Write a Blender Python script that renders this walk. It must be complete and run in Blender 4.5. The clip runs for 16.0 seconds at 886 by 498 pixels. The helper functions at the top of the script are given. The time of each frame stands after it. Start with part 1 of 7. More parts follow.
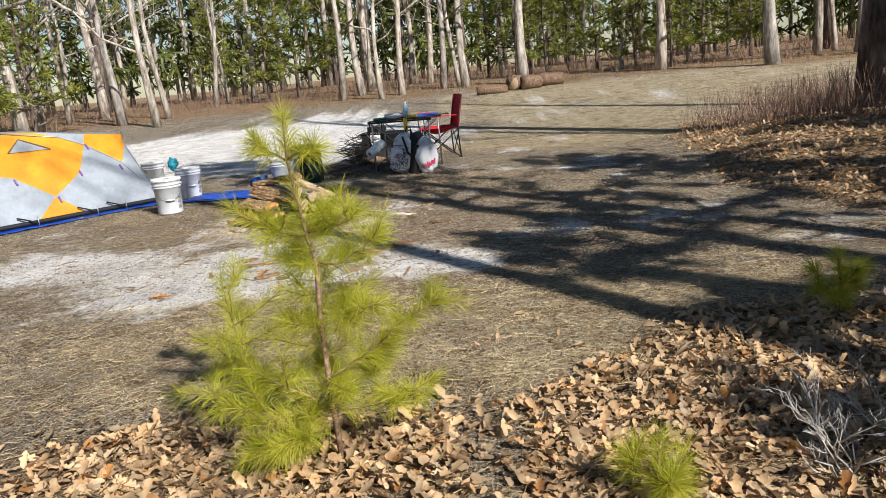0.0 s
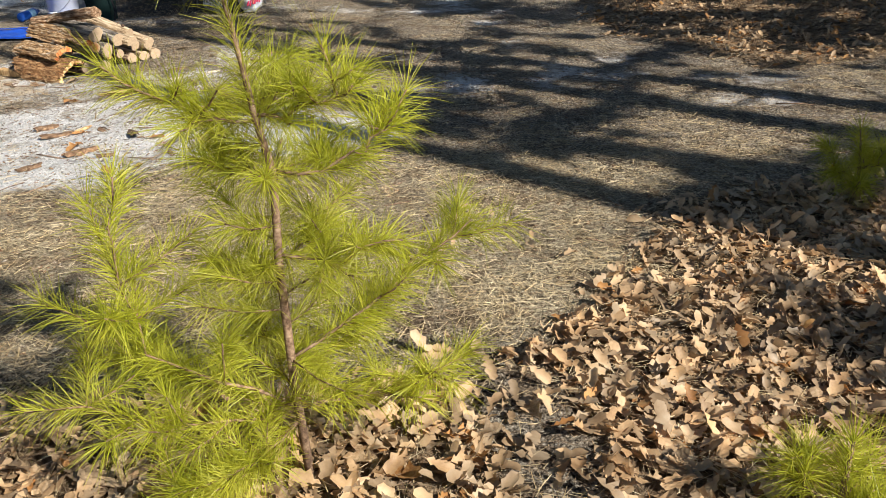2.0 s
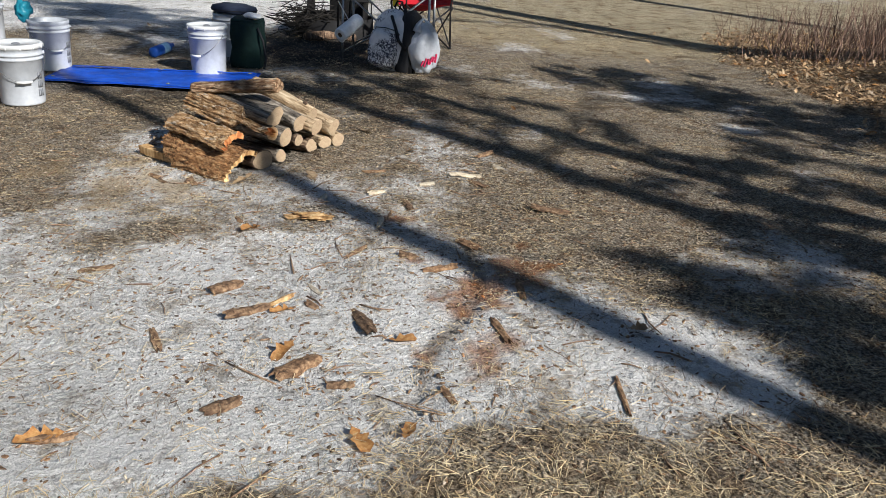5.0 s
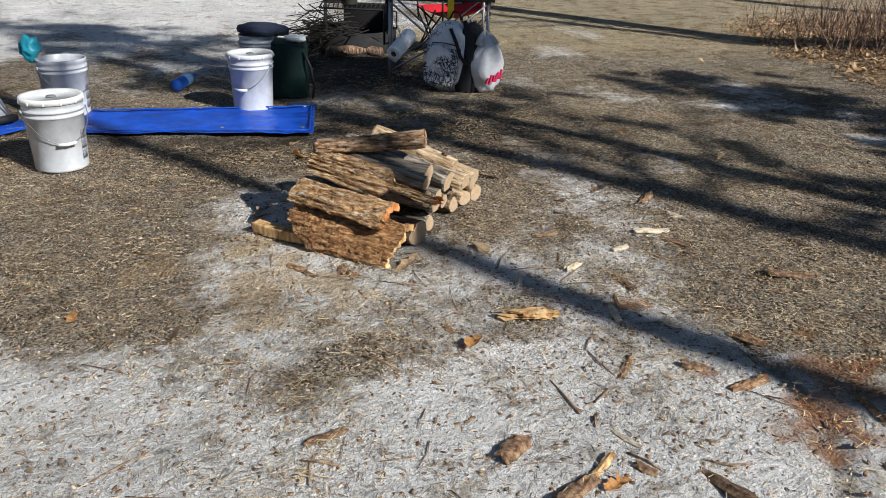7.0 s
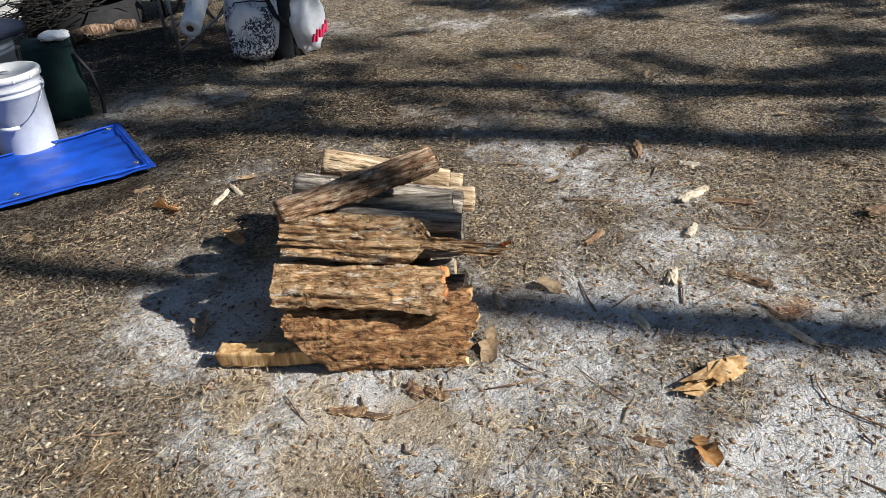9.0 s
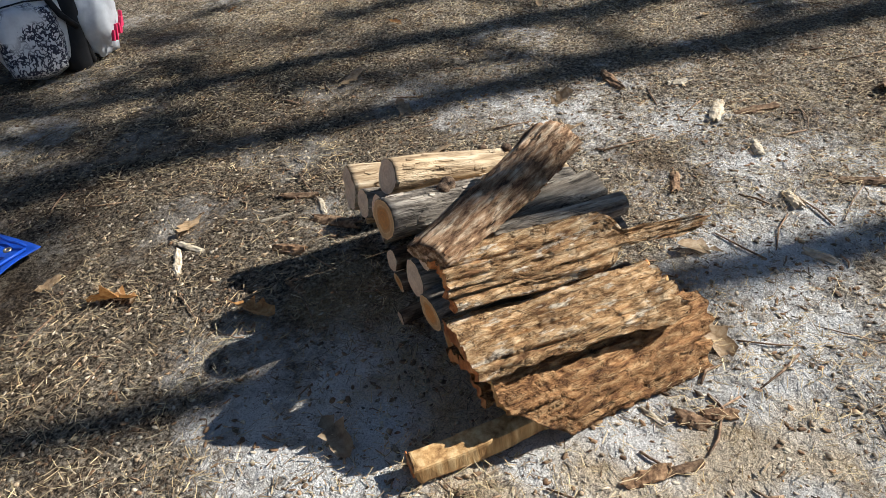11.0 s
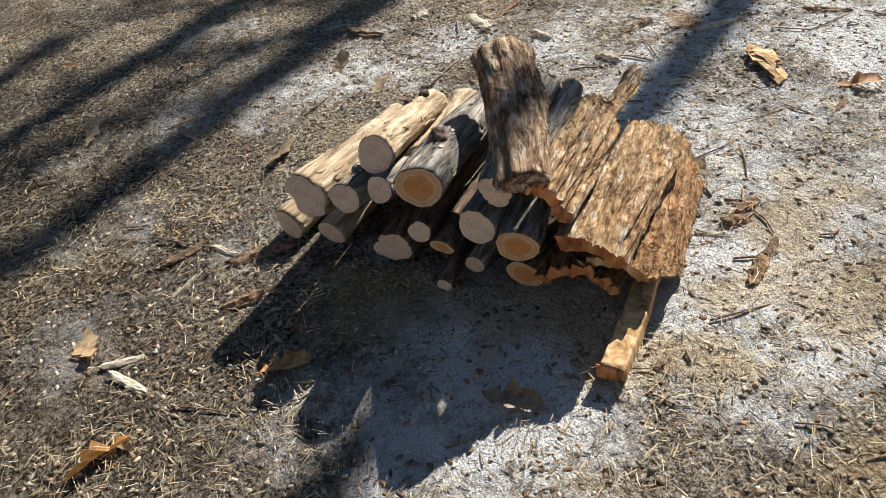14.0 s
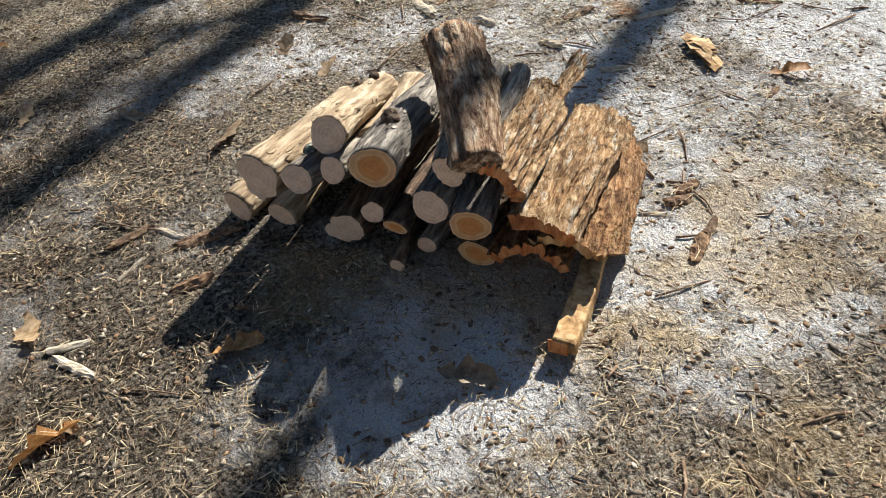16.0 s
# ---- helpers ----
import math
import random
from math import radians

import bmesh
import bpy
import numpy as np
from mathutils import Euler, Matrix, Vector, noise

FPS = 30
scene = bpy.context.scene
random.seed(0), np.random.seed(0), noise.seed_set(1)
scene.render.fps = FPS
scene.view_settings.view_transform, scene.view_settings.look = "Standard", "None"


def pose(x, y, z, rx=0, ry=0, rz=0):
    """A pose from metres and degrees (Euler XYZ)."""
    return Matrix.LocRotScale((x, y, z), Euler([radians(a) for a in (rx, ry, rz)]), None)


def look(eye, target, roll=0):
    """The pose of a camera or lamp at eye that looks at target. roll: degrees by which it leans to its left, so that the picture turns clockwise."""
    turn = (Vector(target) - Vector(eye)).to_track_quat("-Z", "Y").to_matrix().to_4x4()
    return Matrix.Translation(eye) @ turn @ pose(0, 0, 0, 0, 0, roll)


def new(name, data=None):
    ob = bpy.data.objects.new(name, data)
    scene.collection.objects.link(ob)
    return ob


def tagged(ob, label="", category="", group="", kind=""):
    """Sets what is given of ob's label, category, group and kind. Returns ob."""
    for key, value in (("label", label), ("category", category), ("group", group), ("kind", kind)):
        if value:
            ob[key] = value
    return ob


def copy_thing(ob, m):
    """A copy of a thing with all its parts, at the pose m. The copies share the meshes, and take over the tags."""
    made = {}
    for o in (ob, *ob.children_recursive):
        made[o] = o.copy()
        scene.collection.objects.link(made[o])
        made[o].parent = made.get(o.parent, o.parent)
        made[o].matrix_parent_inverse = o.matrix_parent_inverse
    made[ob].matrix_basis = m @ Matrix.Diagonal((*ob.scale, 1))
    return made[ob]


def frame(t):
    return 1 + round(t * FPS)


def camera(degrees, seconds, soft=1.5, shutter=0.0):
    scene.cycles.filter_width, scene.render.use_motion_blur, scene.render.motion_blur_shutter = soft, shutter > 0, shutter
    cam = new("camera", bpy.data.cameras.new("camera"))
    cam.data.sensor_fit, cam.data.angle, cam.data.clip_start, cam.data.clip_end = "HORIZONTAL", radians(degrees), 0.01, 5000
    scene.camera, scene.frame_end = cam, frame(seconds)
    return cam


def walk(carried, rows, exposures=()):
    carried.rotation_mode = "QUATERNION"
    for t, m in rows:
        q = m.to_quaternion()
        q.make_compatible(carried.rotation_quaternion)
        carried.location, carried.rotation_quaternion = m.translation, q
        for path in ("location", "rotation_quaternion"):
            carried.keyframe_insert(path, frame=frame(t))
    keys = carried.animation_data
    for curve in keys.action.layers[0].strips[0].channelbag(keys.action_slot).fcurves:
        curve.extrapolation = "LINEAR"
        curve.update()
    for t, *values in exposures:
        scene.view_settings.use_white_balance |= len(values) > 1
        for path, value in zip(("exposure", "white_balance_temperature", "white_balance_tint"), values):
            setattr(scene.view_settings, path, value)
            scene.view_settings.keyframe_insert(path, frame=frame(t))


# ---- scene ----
cam = camera(58.6, 16.0, soft=0.6)
PATH = [
    (0, (0.034, 0.429, 1.266), (0.003, 2.222, 0.856), -5.6),
    (0.5, (-0.135, 0.661, 1.247), (-0.039, 2.441, 0.789), -4.2),
    (0.7, (-0.154, 0.707, 1.253), (-0.005, 2.442, 0.659), -5.3),
    (1, (-0.273, 0.910, 1.259), (0.005, 2.580, 0.537), -5.6),
    (1.5, (-0.314, 1.237, 1.208), (-0.054, 2.909, 0.484), -6.3),
    (2, (-0.459, 1.513, 1.152), (-0.050, 3.134, 0.384), -1.8),
    (2.5, (-0.648, 1.835, 1.161), (-0.170, 3.426, 0.369), -1.1),
    (2.7, (-0.696, 1.994, 1.144), (-0.218, 3.584, 0.351), -1.5),
    (3, (-0.775, 2.325, 1.107), (-0.293, 3.940, 0.368), -2.0),
    (3.5, (-0.977, 2.746, 1.190), (-0.512, 4.384, 0.493), 1.9),
    (4, (-1.121, 3.063, 1.293), (-0.719, 4.719, 0.599), 1.3),
    (4.5, (-1.136, 3.283, 1.329), (-0.758, 4.947, 0.638), 1.0),
    (5, (-1.215, 3.515, 1.300), (-0.909, 5.181, 0.579), 3.6),
    (5.2, (-1.300, 3.613, 1.287), (-1.006, 5.276, 0.557), 3.9),
    (7.3, (-2.269, 4.791, 1.339), (-1.668, 6.521, 0.536), 0.0),
    (7.5, (-2.304, 4.94, 1.317), (-1.602, 6.64, 0.532), -1.6),
    (8, (-2.373, 5.351, 1.328), (-1.434, 6.944, 0.565), -3.7),
    (8.5, (-2.594, 5.729, 1.339), (-1.532, 7.202, 0.5), -3.4),
    (9, (-2.694, 6.049, 1.358), (-1.634, 7.414, 0.351), -5.0),
    (9.2, (-2.709, 6.213, 1.339), (-1.673, 7.549, 0.271), -6.0),
    (11.3, (-3.001, 7.48, 1.296), (-1.444, 7.924, 0.121), -5.3),
    (11.5, (-3.008, 7.619, 1.289), (-1.411, 7.817, 0.1), -2.6),
    (12, (-2.996, 7.871, 1.341), (-1.453, 7.954, 0.072), -6.8),
    (12.5, (-2.872, 8.061, 1.322), (-1.379, 8.141, -0.007), -14.1),
    (13, (-2.935, 8.237, 1.344), (-1.417, 8.094, 0.05), -13.6),
    (13.5, (-2.995, 8.334, 1.343), (-1.496, 8.066, 0.046), -12.1),
    (14, (-3.042, 8.365, 1.332), (-1.56, 8.055, 0.026), -11.5),
    (14.5, (-3.061, 8.387, 1.327), (-1.564, 8.019, 0.053), -10.8),
    (15, (-3.074, 8.405, 1.329), (-1.541, 7.972, 0.119), -8.3),
    (15.5, (-3.062, 8.4, 1.329), (-1.616, 7.967, 0.016), -8.2),
    (16, (-3.059, 8.416, 1.333), (-1.649, 7.962, -0.01), -7.8),
]
walk(cam, [(t, look(eye, target, roll)) for t, eye, target, roll in PATH], [(0, 0.60, 6300, 10), (2.5, 0.74, 6350, 9), (4.0, 0.40, 6050, 9), (7.5, 0.36, 6100, 9), (8.5, 0.54, 6100, 9), (9.2, 0.60, 6100, 9), (12.0, 0.80, 6200, 8), (16, 0.86, 6200, 8)])

# ---- light: low clear winter sun, blue sky ----
SUN_EL, SUN_AZ = 35.0, -54.0          # degrees; azimuth from +x, counter-clockwise
sun_way = Vector((math.cos(radians(SUN_AZ)) * math.cos(radians(SUN_EL)), math.sin(radians(SUN_AZ)) * math.cos(radians(SUN_EL)), math.sin(radians(SUN_EL))))
world = bpy.data.worlds.new("sky")
scene.world = world
world.use_nodes = True
wn = world.node_tree.nodes
sky = wn.new("ShaderNodeTexSky")
sky.sky_type, sky.sun_disc = "NISHITA", False
sky.sun_elevation, sky.sun_rotation = radians(SUN_EL), radians(90.0 - SUN_AZ)
sky.air_density, sky.dust_density, sky.ozone_density = 1.0, 0.2, 2.0
world.node_tree.links.new(sky.outputs[0], wn["Background"].inputs[0])
wn["Background"].inputs[1].default_value = 0.050
sun_data = bpy.data.lights.new("sun", "SUN")
sun_data.energy, sun_data.angle, sun_data.color = 5.2, radians(0.53), (1.0, 0.945, 0.865)
sun_lamp = new("sun", sun_data)
sun_lamp.matrix_world = look(tuple(sun_way * 60), (0, 0, 0))


# ---- value noise for shapes ----
def vnoise(x, y, scale=1.0, seed=0):
    x, y = np.asarray(x, float) * scale, np.asarray(y, float) * scale
    xi, yi = np.floor(x), np.floor(y)
    fx, fy = x - xi, y - yi
    fx, fy = fx * fx * (3 - 2 * fx), fy * fy * (3 - 2 * fy)

    def h(a, b):
        v = np.sin(a * 127.1 + b * 311.7 + seed * 74.7) * 43758.5453
        return v - np.floor(v)
    return (h(xi, yi) * (1 - fx) + h(xi + 1, yi) * fx) * (1 - fy) + (h(xi, yi + 1) * (1 - fx) + h(xi + 1, yi + 1) * fx) * fy


def fbm(x, y, scale=1.0, seed=0, octaves=4):
    return sum(vnoise(x, y, scale * 2 ** i, seed + i) * 0.5 ** (i + 1) for i in range(octaves)) / (1 - 0.5 ** octaves)


def smooth(v):
    v = np.clip(v, 0, 1)
    return v * v * (3 - 2 * v)


# ---- materials ----
def nodes_of(name):
    m = bpy.data.materials.new(name)
    m.use_nodes = True
    return m, m.node_tree.nodes, m.node_tree.links, m.node_tree.nodes["Principled BSDF"]


def ramp(n, l, src, stops):
    r = n.new("ShaderNodeValToRGB")
    els = r.color_ramp.elements
    while len(els) < len(stops):
        els.new(0.5)
    for e, (p, c) in zip(els, stops):
        e.position, e.color = p, (*c, 1) if len(c) == 3 else (c[0], c[0], c[0], 1)
    l.new(src, r.inputs[0])
    return r.outputs[0]


def texture(n, l, scale, detail=6, rough=0.6, stretch=(1, 1, 1), coord="Object", kind="noise"):
    tc, mp = n.new("ShaderNodeTexCoord"), n.new("ShaderNodeMapping")
    mp.inputs["Scale"].default_value = stretch
    l.new(tc.outputs[coord], mp.inputs[0])
    t = n.new("ShaderNodeTexNoise" if kind == "noise" else "ShaderNodeTexVoronoi")
    t.inputs["Scale"].default_value = scale
    if kind == "noise":
        t.inputs["Detail"].default_value, t.inputs["Roughness"].default_value = detail, rough
    l.new(mp.outputs[0], t.inputs["Vector"])
    return t.outputs[0]


def mixer(n, l, fac, a, b, blend="MIX"):
    m = n.new("ShaderNodeMix")
    m.data_type, m.blend_type = "RGBA", blend
    for k, v in (("Factor", fac), ("A", a), ("B", b)):
        sock = [s for s in m.inputs if s.name == k and s.enabled][0]
        if isinstance(v, (int, float)):
            sock.default_value = v
        elif isinstance(v, tuple):
            sock.default_value = (*v, 1)
        else:
            l.new(v, sock)
    return [s for s in m.outputs if s.enabled][0]


def bumped(n, l, bsdf, height, strength, distance):
    b = n.new("ShaderNodeBump")
    b.inputs["Strength"].default_value, b.inputs["Distance"].default_value = strength, distance
    l.new(height, b.inputs["Height"])
    l.new(b.outputs[0], bsdf.inputs["Normal"])


def surface(name, dark, mid, light, scale=8, big=1.2, rough=0.8, bump=0.4, depth=0.004, stretch=(1, 1, 1), coord="Object", vary=0.0, metal=0.0, sheen=0.0, through_light=0.0, pits=None, bleach=None, cracks=None):
    """A worn surface: fine grain and broad stains, both with real-world size."""
    m, n, l, p = nodes_of(name)
    fine = texture(n, l, scale, 8, 0.65, stretch, coord)
    broad = texture(n, l, big, 3, 0.5, (1, 1, 1), coord)
    col = ramp(n, l, fine, [(0.35, dark), (0.5, mid), (0.65, light)])
    stain = ramp(n, l, broad, [(0.35, (0.72,)), (0.65, (1.1,))])
    col = mixer(n, l, 0.75, col, stain, "MULTIPLY")
    if bleach:
        where = texture(n, l, bleach, 4, 0.6, stretch, coord)
        col = mixer(n, l, ramp(n, l, where, [(0.56, (0.0,)), (0.63, (0.85,))]), col, (0.72, 0.63, 0.50))
    if pits:
        hole = texture(n, l, pits, 5, 0.75, tuple(min(1.0, 2.2 * s) for s in stretch), coord)
        hole_mask = ramp(n, l, hole, [(0.33, (1.0,)), (0.41, (0.0,))])
        col = mixer(n, l, hole_mask, col, (dark[0] * 0.4, dark[1] * 0.4, dark[2] * 0.4))
        deep = n.new("ShaderNodeMath")
        deep.operation = "MULTIPLY_ADD"
        l.new(ramp(n, l, hole, [(0.30, (0.0,)), (0.50, (1.0,))]), deep.inputs[0])
        deep.inputs[1].default_value = 0.8
        l.new(fine, deep.inputs[2])
        relief = deep.outputs[0]
    else:
        relief = fine
    if cracks:
        seam = texture(n, l, cracks, 3, 0.55, tuple(s if s == 1 else 0.07 for s in stretch), coord)
        line = ramp(n, l, seam, [(0.484, (0.0,)), (0.497, (0.5,)), (0.503, (0.5,)), (0.516, (0.0,))])
        col = mixer(n, l, line, col, (dark[0] * 0.8, dark[1] * 0.8, dark[2] * 0.8))
        sunk = n.new("ShaderNodeMath")
        sunk.operation = "MULTIPLY_ADD"
        l.new(line, sunk.inputs[0])
        sunk.inputs[1].default_value = -0.7
        l.new(relief, sunk.inputs[2])
        relief = sunk.outputs[0]
    if vary:
        info = n.new("ShaderNodeObjectInfo")
        geo = n.new("ShaderNodeNewGeometry")
        add = n.new("ShaderNodeMath")
        l.new(info.outputs["Random"], add.inputs[0])
        l.new(geo.outputs["Random Per Island"], add.inputs[1])
        frac = n.new("ShaderNodeMath")
        frac.operation = "FRACT"
        l.new(add.outputs[0], frac.inputs[0])
        tint = ramp(n, l, frac.outputs[0], [(0.0, (1 - vary, 1 - vary, 1 - vary)), (0.5, (1.0, 0.97, 0.92)), (1.0, (1 + vary * 0.5, 1 + vary * 0.3, 1.0))])
        col = mixer(n, l, 1.0, col, tint, "MULTIPLY")
    l.new(col, p.inputs["Base Color"])
    l.new(ramp(n, l, fine, [(0.2, (min(1, rough + 0.12),)), (0.8, (max(0.05, rough - 0.12),))]), p.inputs["Roughness"])
    p.inputs["Metallic"].default_value = metal
    p.inputs["Specular IOR Level"].default_value = 0.35
    if sheen:
        p.inputs["Sheen Weight"].default_value = sheen
    if through_light:
        tr, add_s = n.new("ShaderNodeBsdfTranslucent"), n.new("ShaderNodeMixShader")
        l.new(col, tr.inputs[0])
        add_s.inputs[0].default_value = through_light
        l.new(p.outputs[0], add_s.inputs[1])
        l.new(tr.outputs[0], add_s.inputs[2])
        l.new(add_s.outputs[0], n["Material Output"].inputs[0])
    if bump:
        bumped(n, l, p, relief, bump, depth)
    return m


def ring_wood(name, pale, ring, heart, heart_size, freq=26):
    """Sawn end of a log: growth rings, a heart, saw marks and drying cracks."""
    m, n, l, p = nodes_of(name)
    tc = n.new("ShaderNodeTexCoord")
    uv = n.new("ShaderNodeVectorMath")
    uv.operation = "LENGTH"
    warp = texture(n, l, 2.2, 3, 0.5, coord="UV")
    l.new(tc.outputs["UV"], uv.inputs[0])
    add = n.new("ShaderNodeMath")
    add.operation = "MULTIPLY_ADD"
    l.new(warp, add.inputs[0])
    add.inputs[1].default_value = 0.22
    l.new(uv.outputs["Value"], add.inputs[2])
    wave = n.new("ShaderNodeMath")
    wave.operation = "MULTIPLY"
    l.new(add.outputs[0], wave.inputs[0])
    wave.inputs[1].default_value = freq
    sine = n.new("ShaderNodeMath")
    sine.operation = "SINE"
    l.new(wave.outputs[0], sine.inputs[0])
    col = ramp(n, l, add.outputs[0], [(max(0.0, heart_size - 0.14), heart), (heart_size + 0.14, pale)])
    col = mixer(n, l, ramp(n, l, sine.outputs[0], [(0.25, (0.45,)), (0.9, (0.0,))]), col, ring)
    grain = texture(n, l, 9, 6, 0.7, (1, 5, 1), "UV")
    col = mixer(n, l, 0.8, col, ramp(n, l, grain, [(0.3, (0.7,)), (0.7, (1.15,))]), "MULTIPLY")
    blot = texture(n, l, 1.6, 3, 0.5, coord="UV")
    col = mixer(n, l, 0.7, col, ramp(n, l, blot, [(0.3, (0.80, 0.74, 0.70)), (0.6, (1.06, 1.06, 1.06))]), "MULTIPLY")
    l.new(col, p.inputs["Base Color"])
    p.inputs["Roughness"].default_value = 0.85
    bumped(n, l, p, grain, 0.5, 0.002)
    return m


BARK_GREY = surface("weathered_grey_wood", (0.07, 0.058, 0.048), (0.30, 0.255, 0.205), (0.60, 0.53, 0.44), 52, 9, 0.88, 1.0, 0.009, (1, 1, 0.13), vary=0.15, pits=40, cracks=36)
BARK_PALE = surface("barkless_pale_wood", (0.17, 0.11, 0.06), (0.50, 0.37, 0.23), (0.76, 0.63, 0.45), 46, 9, 0.85, 1.0, 0.008, (1, 1, 0.11), vary=0.12, pits=32)
BARK_BROWN = surface("rotten_brown_bark", (0.13, 0.058, 0.028), (0.50, 0.30, 0.165), (0.84, 0.66, 0.46), 60, 12, 0.92, 1.0, 0.014, (1, 1, 0.26), vary=0.10, pits=52, cracks=40)
BARK_DARK = surface("dark_rough_bark", (0.035, 0.024, 0.018), (0.16, 0.10, 0.065), (0.38, 0.27, 0.18), 60, 9, 0.92, 1.0, 0.010, (1, 1, 0.18), vary=0.15, pits=44)
# shaded tent-side ends: colour raised to stand in for bounce light off the sand
CUT_PALE = ring_wood("sawn_pale_end", (0.86, 0.66, 0.46), (0.72, 0.50, 0.32), (0.80, 0.56, 0.36), 0.12)
CUT_WORN = ring_wood("weathered_sawn_end", (0.50, 0.37, 0.235), (0.40, 0.285, 0.175), (0.48, 0.34, 0.21), 0.12)
CUT_ORANGE = ring_wood("sawn_orange_heart", (0.78, 0.53, 0.28), (0.50, 0.23, 0.07), (0.70, 0.31, 0.08), 0.72)
CUT_RED = surface("split_red_wood", (0.22, 0.065, 0.022), (0.52, 0.20, 0.065), (0.70, 0.36, 0.14), 40, 9, 0.88, 0.8, 0.004, (1, 1, 0.4))
SPLIT_YELLOW = surface("split_yellow_wood", (0.20, 0.10, 0.036), (0.53, 0.32, 0.135), (0.76, 0.56, 0.30), 34, 8, 0.8, 0.9, 0.005, (1, 1, 0.12), vary=0.15)
CHIP_PALE = surface("bleached_wood_chip", (0.36, 0.30, 0.22), (0.58, 0.50, 0.38), (0.74, 0.66, 0.54), 60, 9, 0.85, 0.6, 0.002, vary=0.3)
CHIP_BROWN = surface("brown_bark_chip", (0.06, 0.035, 0.02), (0.20, 0.12, 0.07), (0.40, 0.27, 0.16), 60, 9, 0.92, 0.8, 0.003, vary=0.45)
LICHEN = surface("grey_green_lichen", (0.06, 0.07, 0.06), (0.22, 0.25, 0.21), (0.40, 0.44, 0.36), 90, 20, 0.95, 0.9, 0.004)
LEAF_DRY = surface("dry_oak_leaf", (0.32, 0.205, 0.11), (0.54, 0.38, 0.225), (0.70, 0.54, 0.36), 9, 2, 0.55, 0.35, 0.001, vary=0.5, through_light=0.25)
LEAF_ORANGE = surface("orange_oak_leaf", (0.26, 0.11, 0.035), (0.46, 0.23, 0.08), (0.60, 0.36, 0.15), 9, 2, 0.6, 0.35, 0.001, vary=0.3, through_light=0.25)
STRAW = surface("dry_grass_straw", (0.48, 0.36, 0.19), (0.72, 0.58, 0.35), (0.86, 0.75, 0.52), 12, 2, 0.75, 0, vary=0.4, through_light=0.15)
STRAW_OLD = surface("greyed_straw", (0.17, 0.13, 0.075), (0.37, 0.30, 0.19), (0.60, 0.51, 0.36), 12, 2, 0.8, 0, vary=0.5)
NEEDLE_DEAD = surface("dead_pine_needles", (0.09, 0.06, 0.042), (0.24, 0.175, 0.115), (0.44, 0.34, 0.22), 14, 2, 0.85, 0, vary=0.45)
NEEDLE_GREEN = surface("fresh_pine_needles", (0.38, 0.42, 0.03), (0.58, 0.60, 0.06), (0.74, 0.74, 0.14), 12, 3, 0.42, 0, vary=0.3, through_light=0.55)
FOLIAGE = surface("pine_foliage", (0.085, 0.108, 0.015), (0.20, 0.235, 0.034), (0.38, 0.40, 0.08), 2.0, 0.4, 0.6, 0, vary=0.5, through_light=0.3)
FOLIAGE_DARK = surface("far_evergreen_foliage", (0.05, 0.066, 0.016), (0.11, 0.135, 0.032), (0.21, 0.23, 0.065), 1.2, 0.2, 0.6, 0, vary=0.5, through_light=0.25)
TWIG_BARK = surface("sapling_bark", (0.09, 0.05, 0.03), (0.24, 0.15, 0.09), (0.40, 0.28, 0.18), 70, 12, 0.85, 0.7, 0.002)
TRUNK_PINE = surface("pine_trunk_bark", (0.035, 0.026, 0.022), (0.12, 0.09, 0.075), (0.26, 0.21, 0.18), 9, 0.8, 0.95, 1.0, 0.03, (1, 1, 0.25), vary=0.2)
TRUNK_OAK = surface("pale_oak_bark", (0.13, 0.11, 0.095), (0.36, 0.325, 0.285), (0.60, 0.56, 0.51), 9, 0.9, 0.92, 0.9, 0.02, (1, 1, 0.25), vary=0.25)
BRUSH = surface("dry_brush_stems", (0.11, 0.062, 0.045), (0.23, 0.145, 0.11), (0.37, 0.26, 0.205), 10, 2, 0.85, 0, vary=0.4)
BRUSH_GREY = surface("bare_grey_twigs", (0.24, 0.22, 0.21), (0.42, 0.40, 0.38), (0.60, 0.58, 0.55), 20, 3, 0.8, 0, vary=0.2)


# ---- building helpers ----
def mesh_object(name, verts, faces, material, parent=None, label="", flat=False, uvs=None):
    me = bpy.data.meshes.new(name)
    me.from_pydata([tuple(map(float, v)) for v in verts], [], [tuple(int(i) for i in f) for f in faces])
    for m in (material if isinstance(material, (list, tuple)) else [material]):
        me.materials.append(m)
    me.validate()
    if not flat:
        me.shade_smooth()
    if uvs is not None:
        lay = me.uv_layers.new(name="UVMap")
        idx = np.empty(len(me.loops), dtype=np.int32)
        me.loops.foreach_get("vertex_index", idx)
        lay.data.foreach_set("uv", np.asarray(uvs, dtype=np.float32)[idx].ravel())
    me.update()
    ob = new(name, me)
    if parent:
        ob.parent = parent
    if label:
        ob["label"] = label
    return ob


def part(name, bm, material, parent=None, label="", flat=False):
    """Links a bmesh as one mesh object under a thing or a part."""
    me = bpy.data.meshes.new(name)
    bm.to_mesh(me)
    bm.free()
    for m in (material if isinstance(material, (list, tuple)) else [material]):
        me.materials.append(m)
    if not flat:
        me.shade_smooth()
    ob = new(name, me)
    if parent:
        ob.parent = parent
    if label:
        ob["label"] = label
    return ob


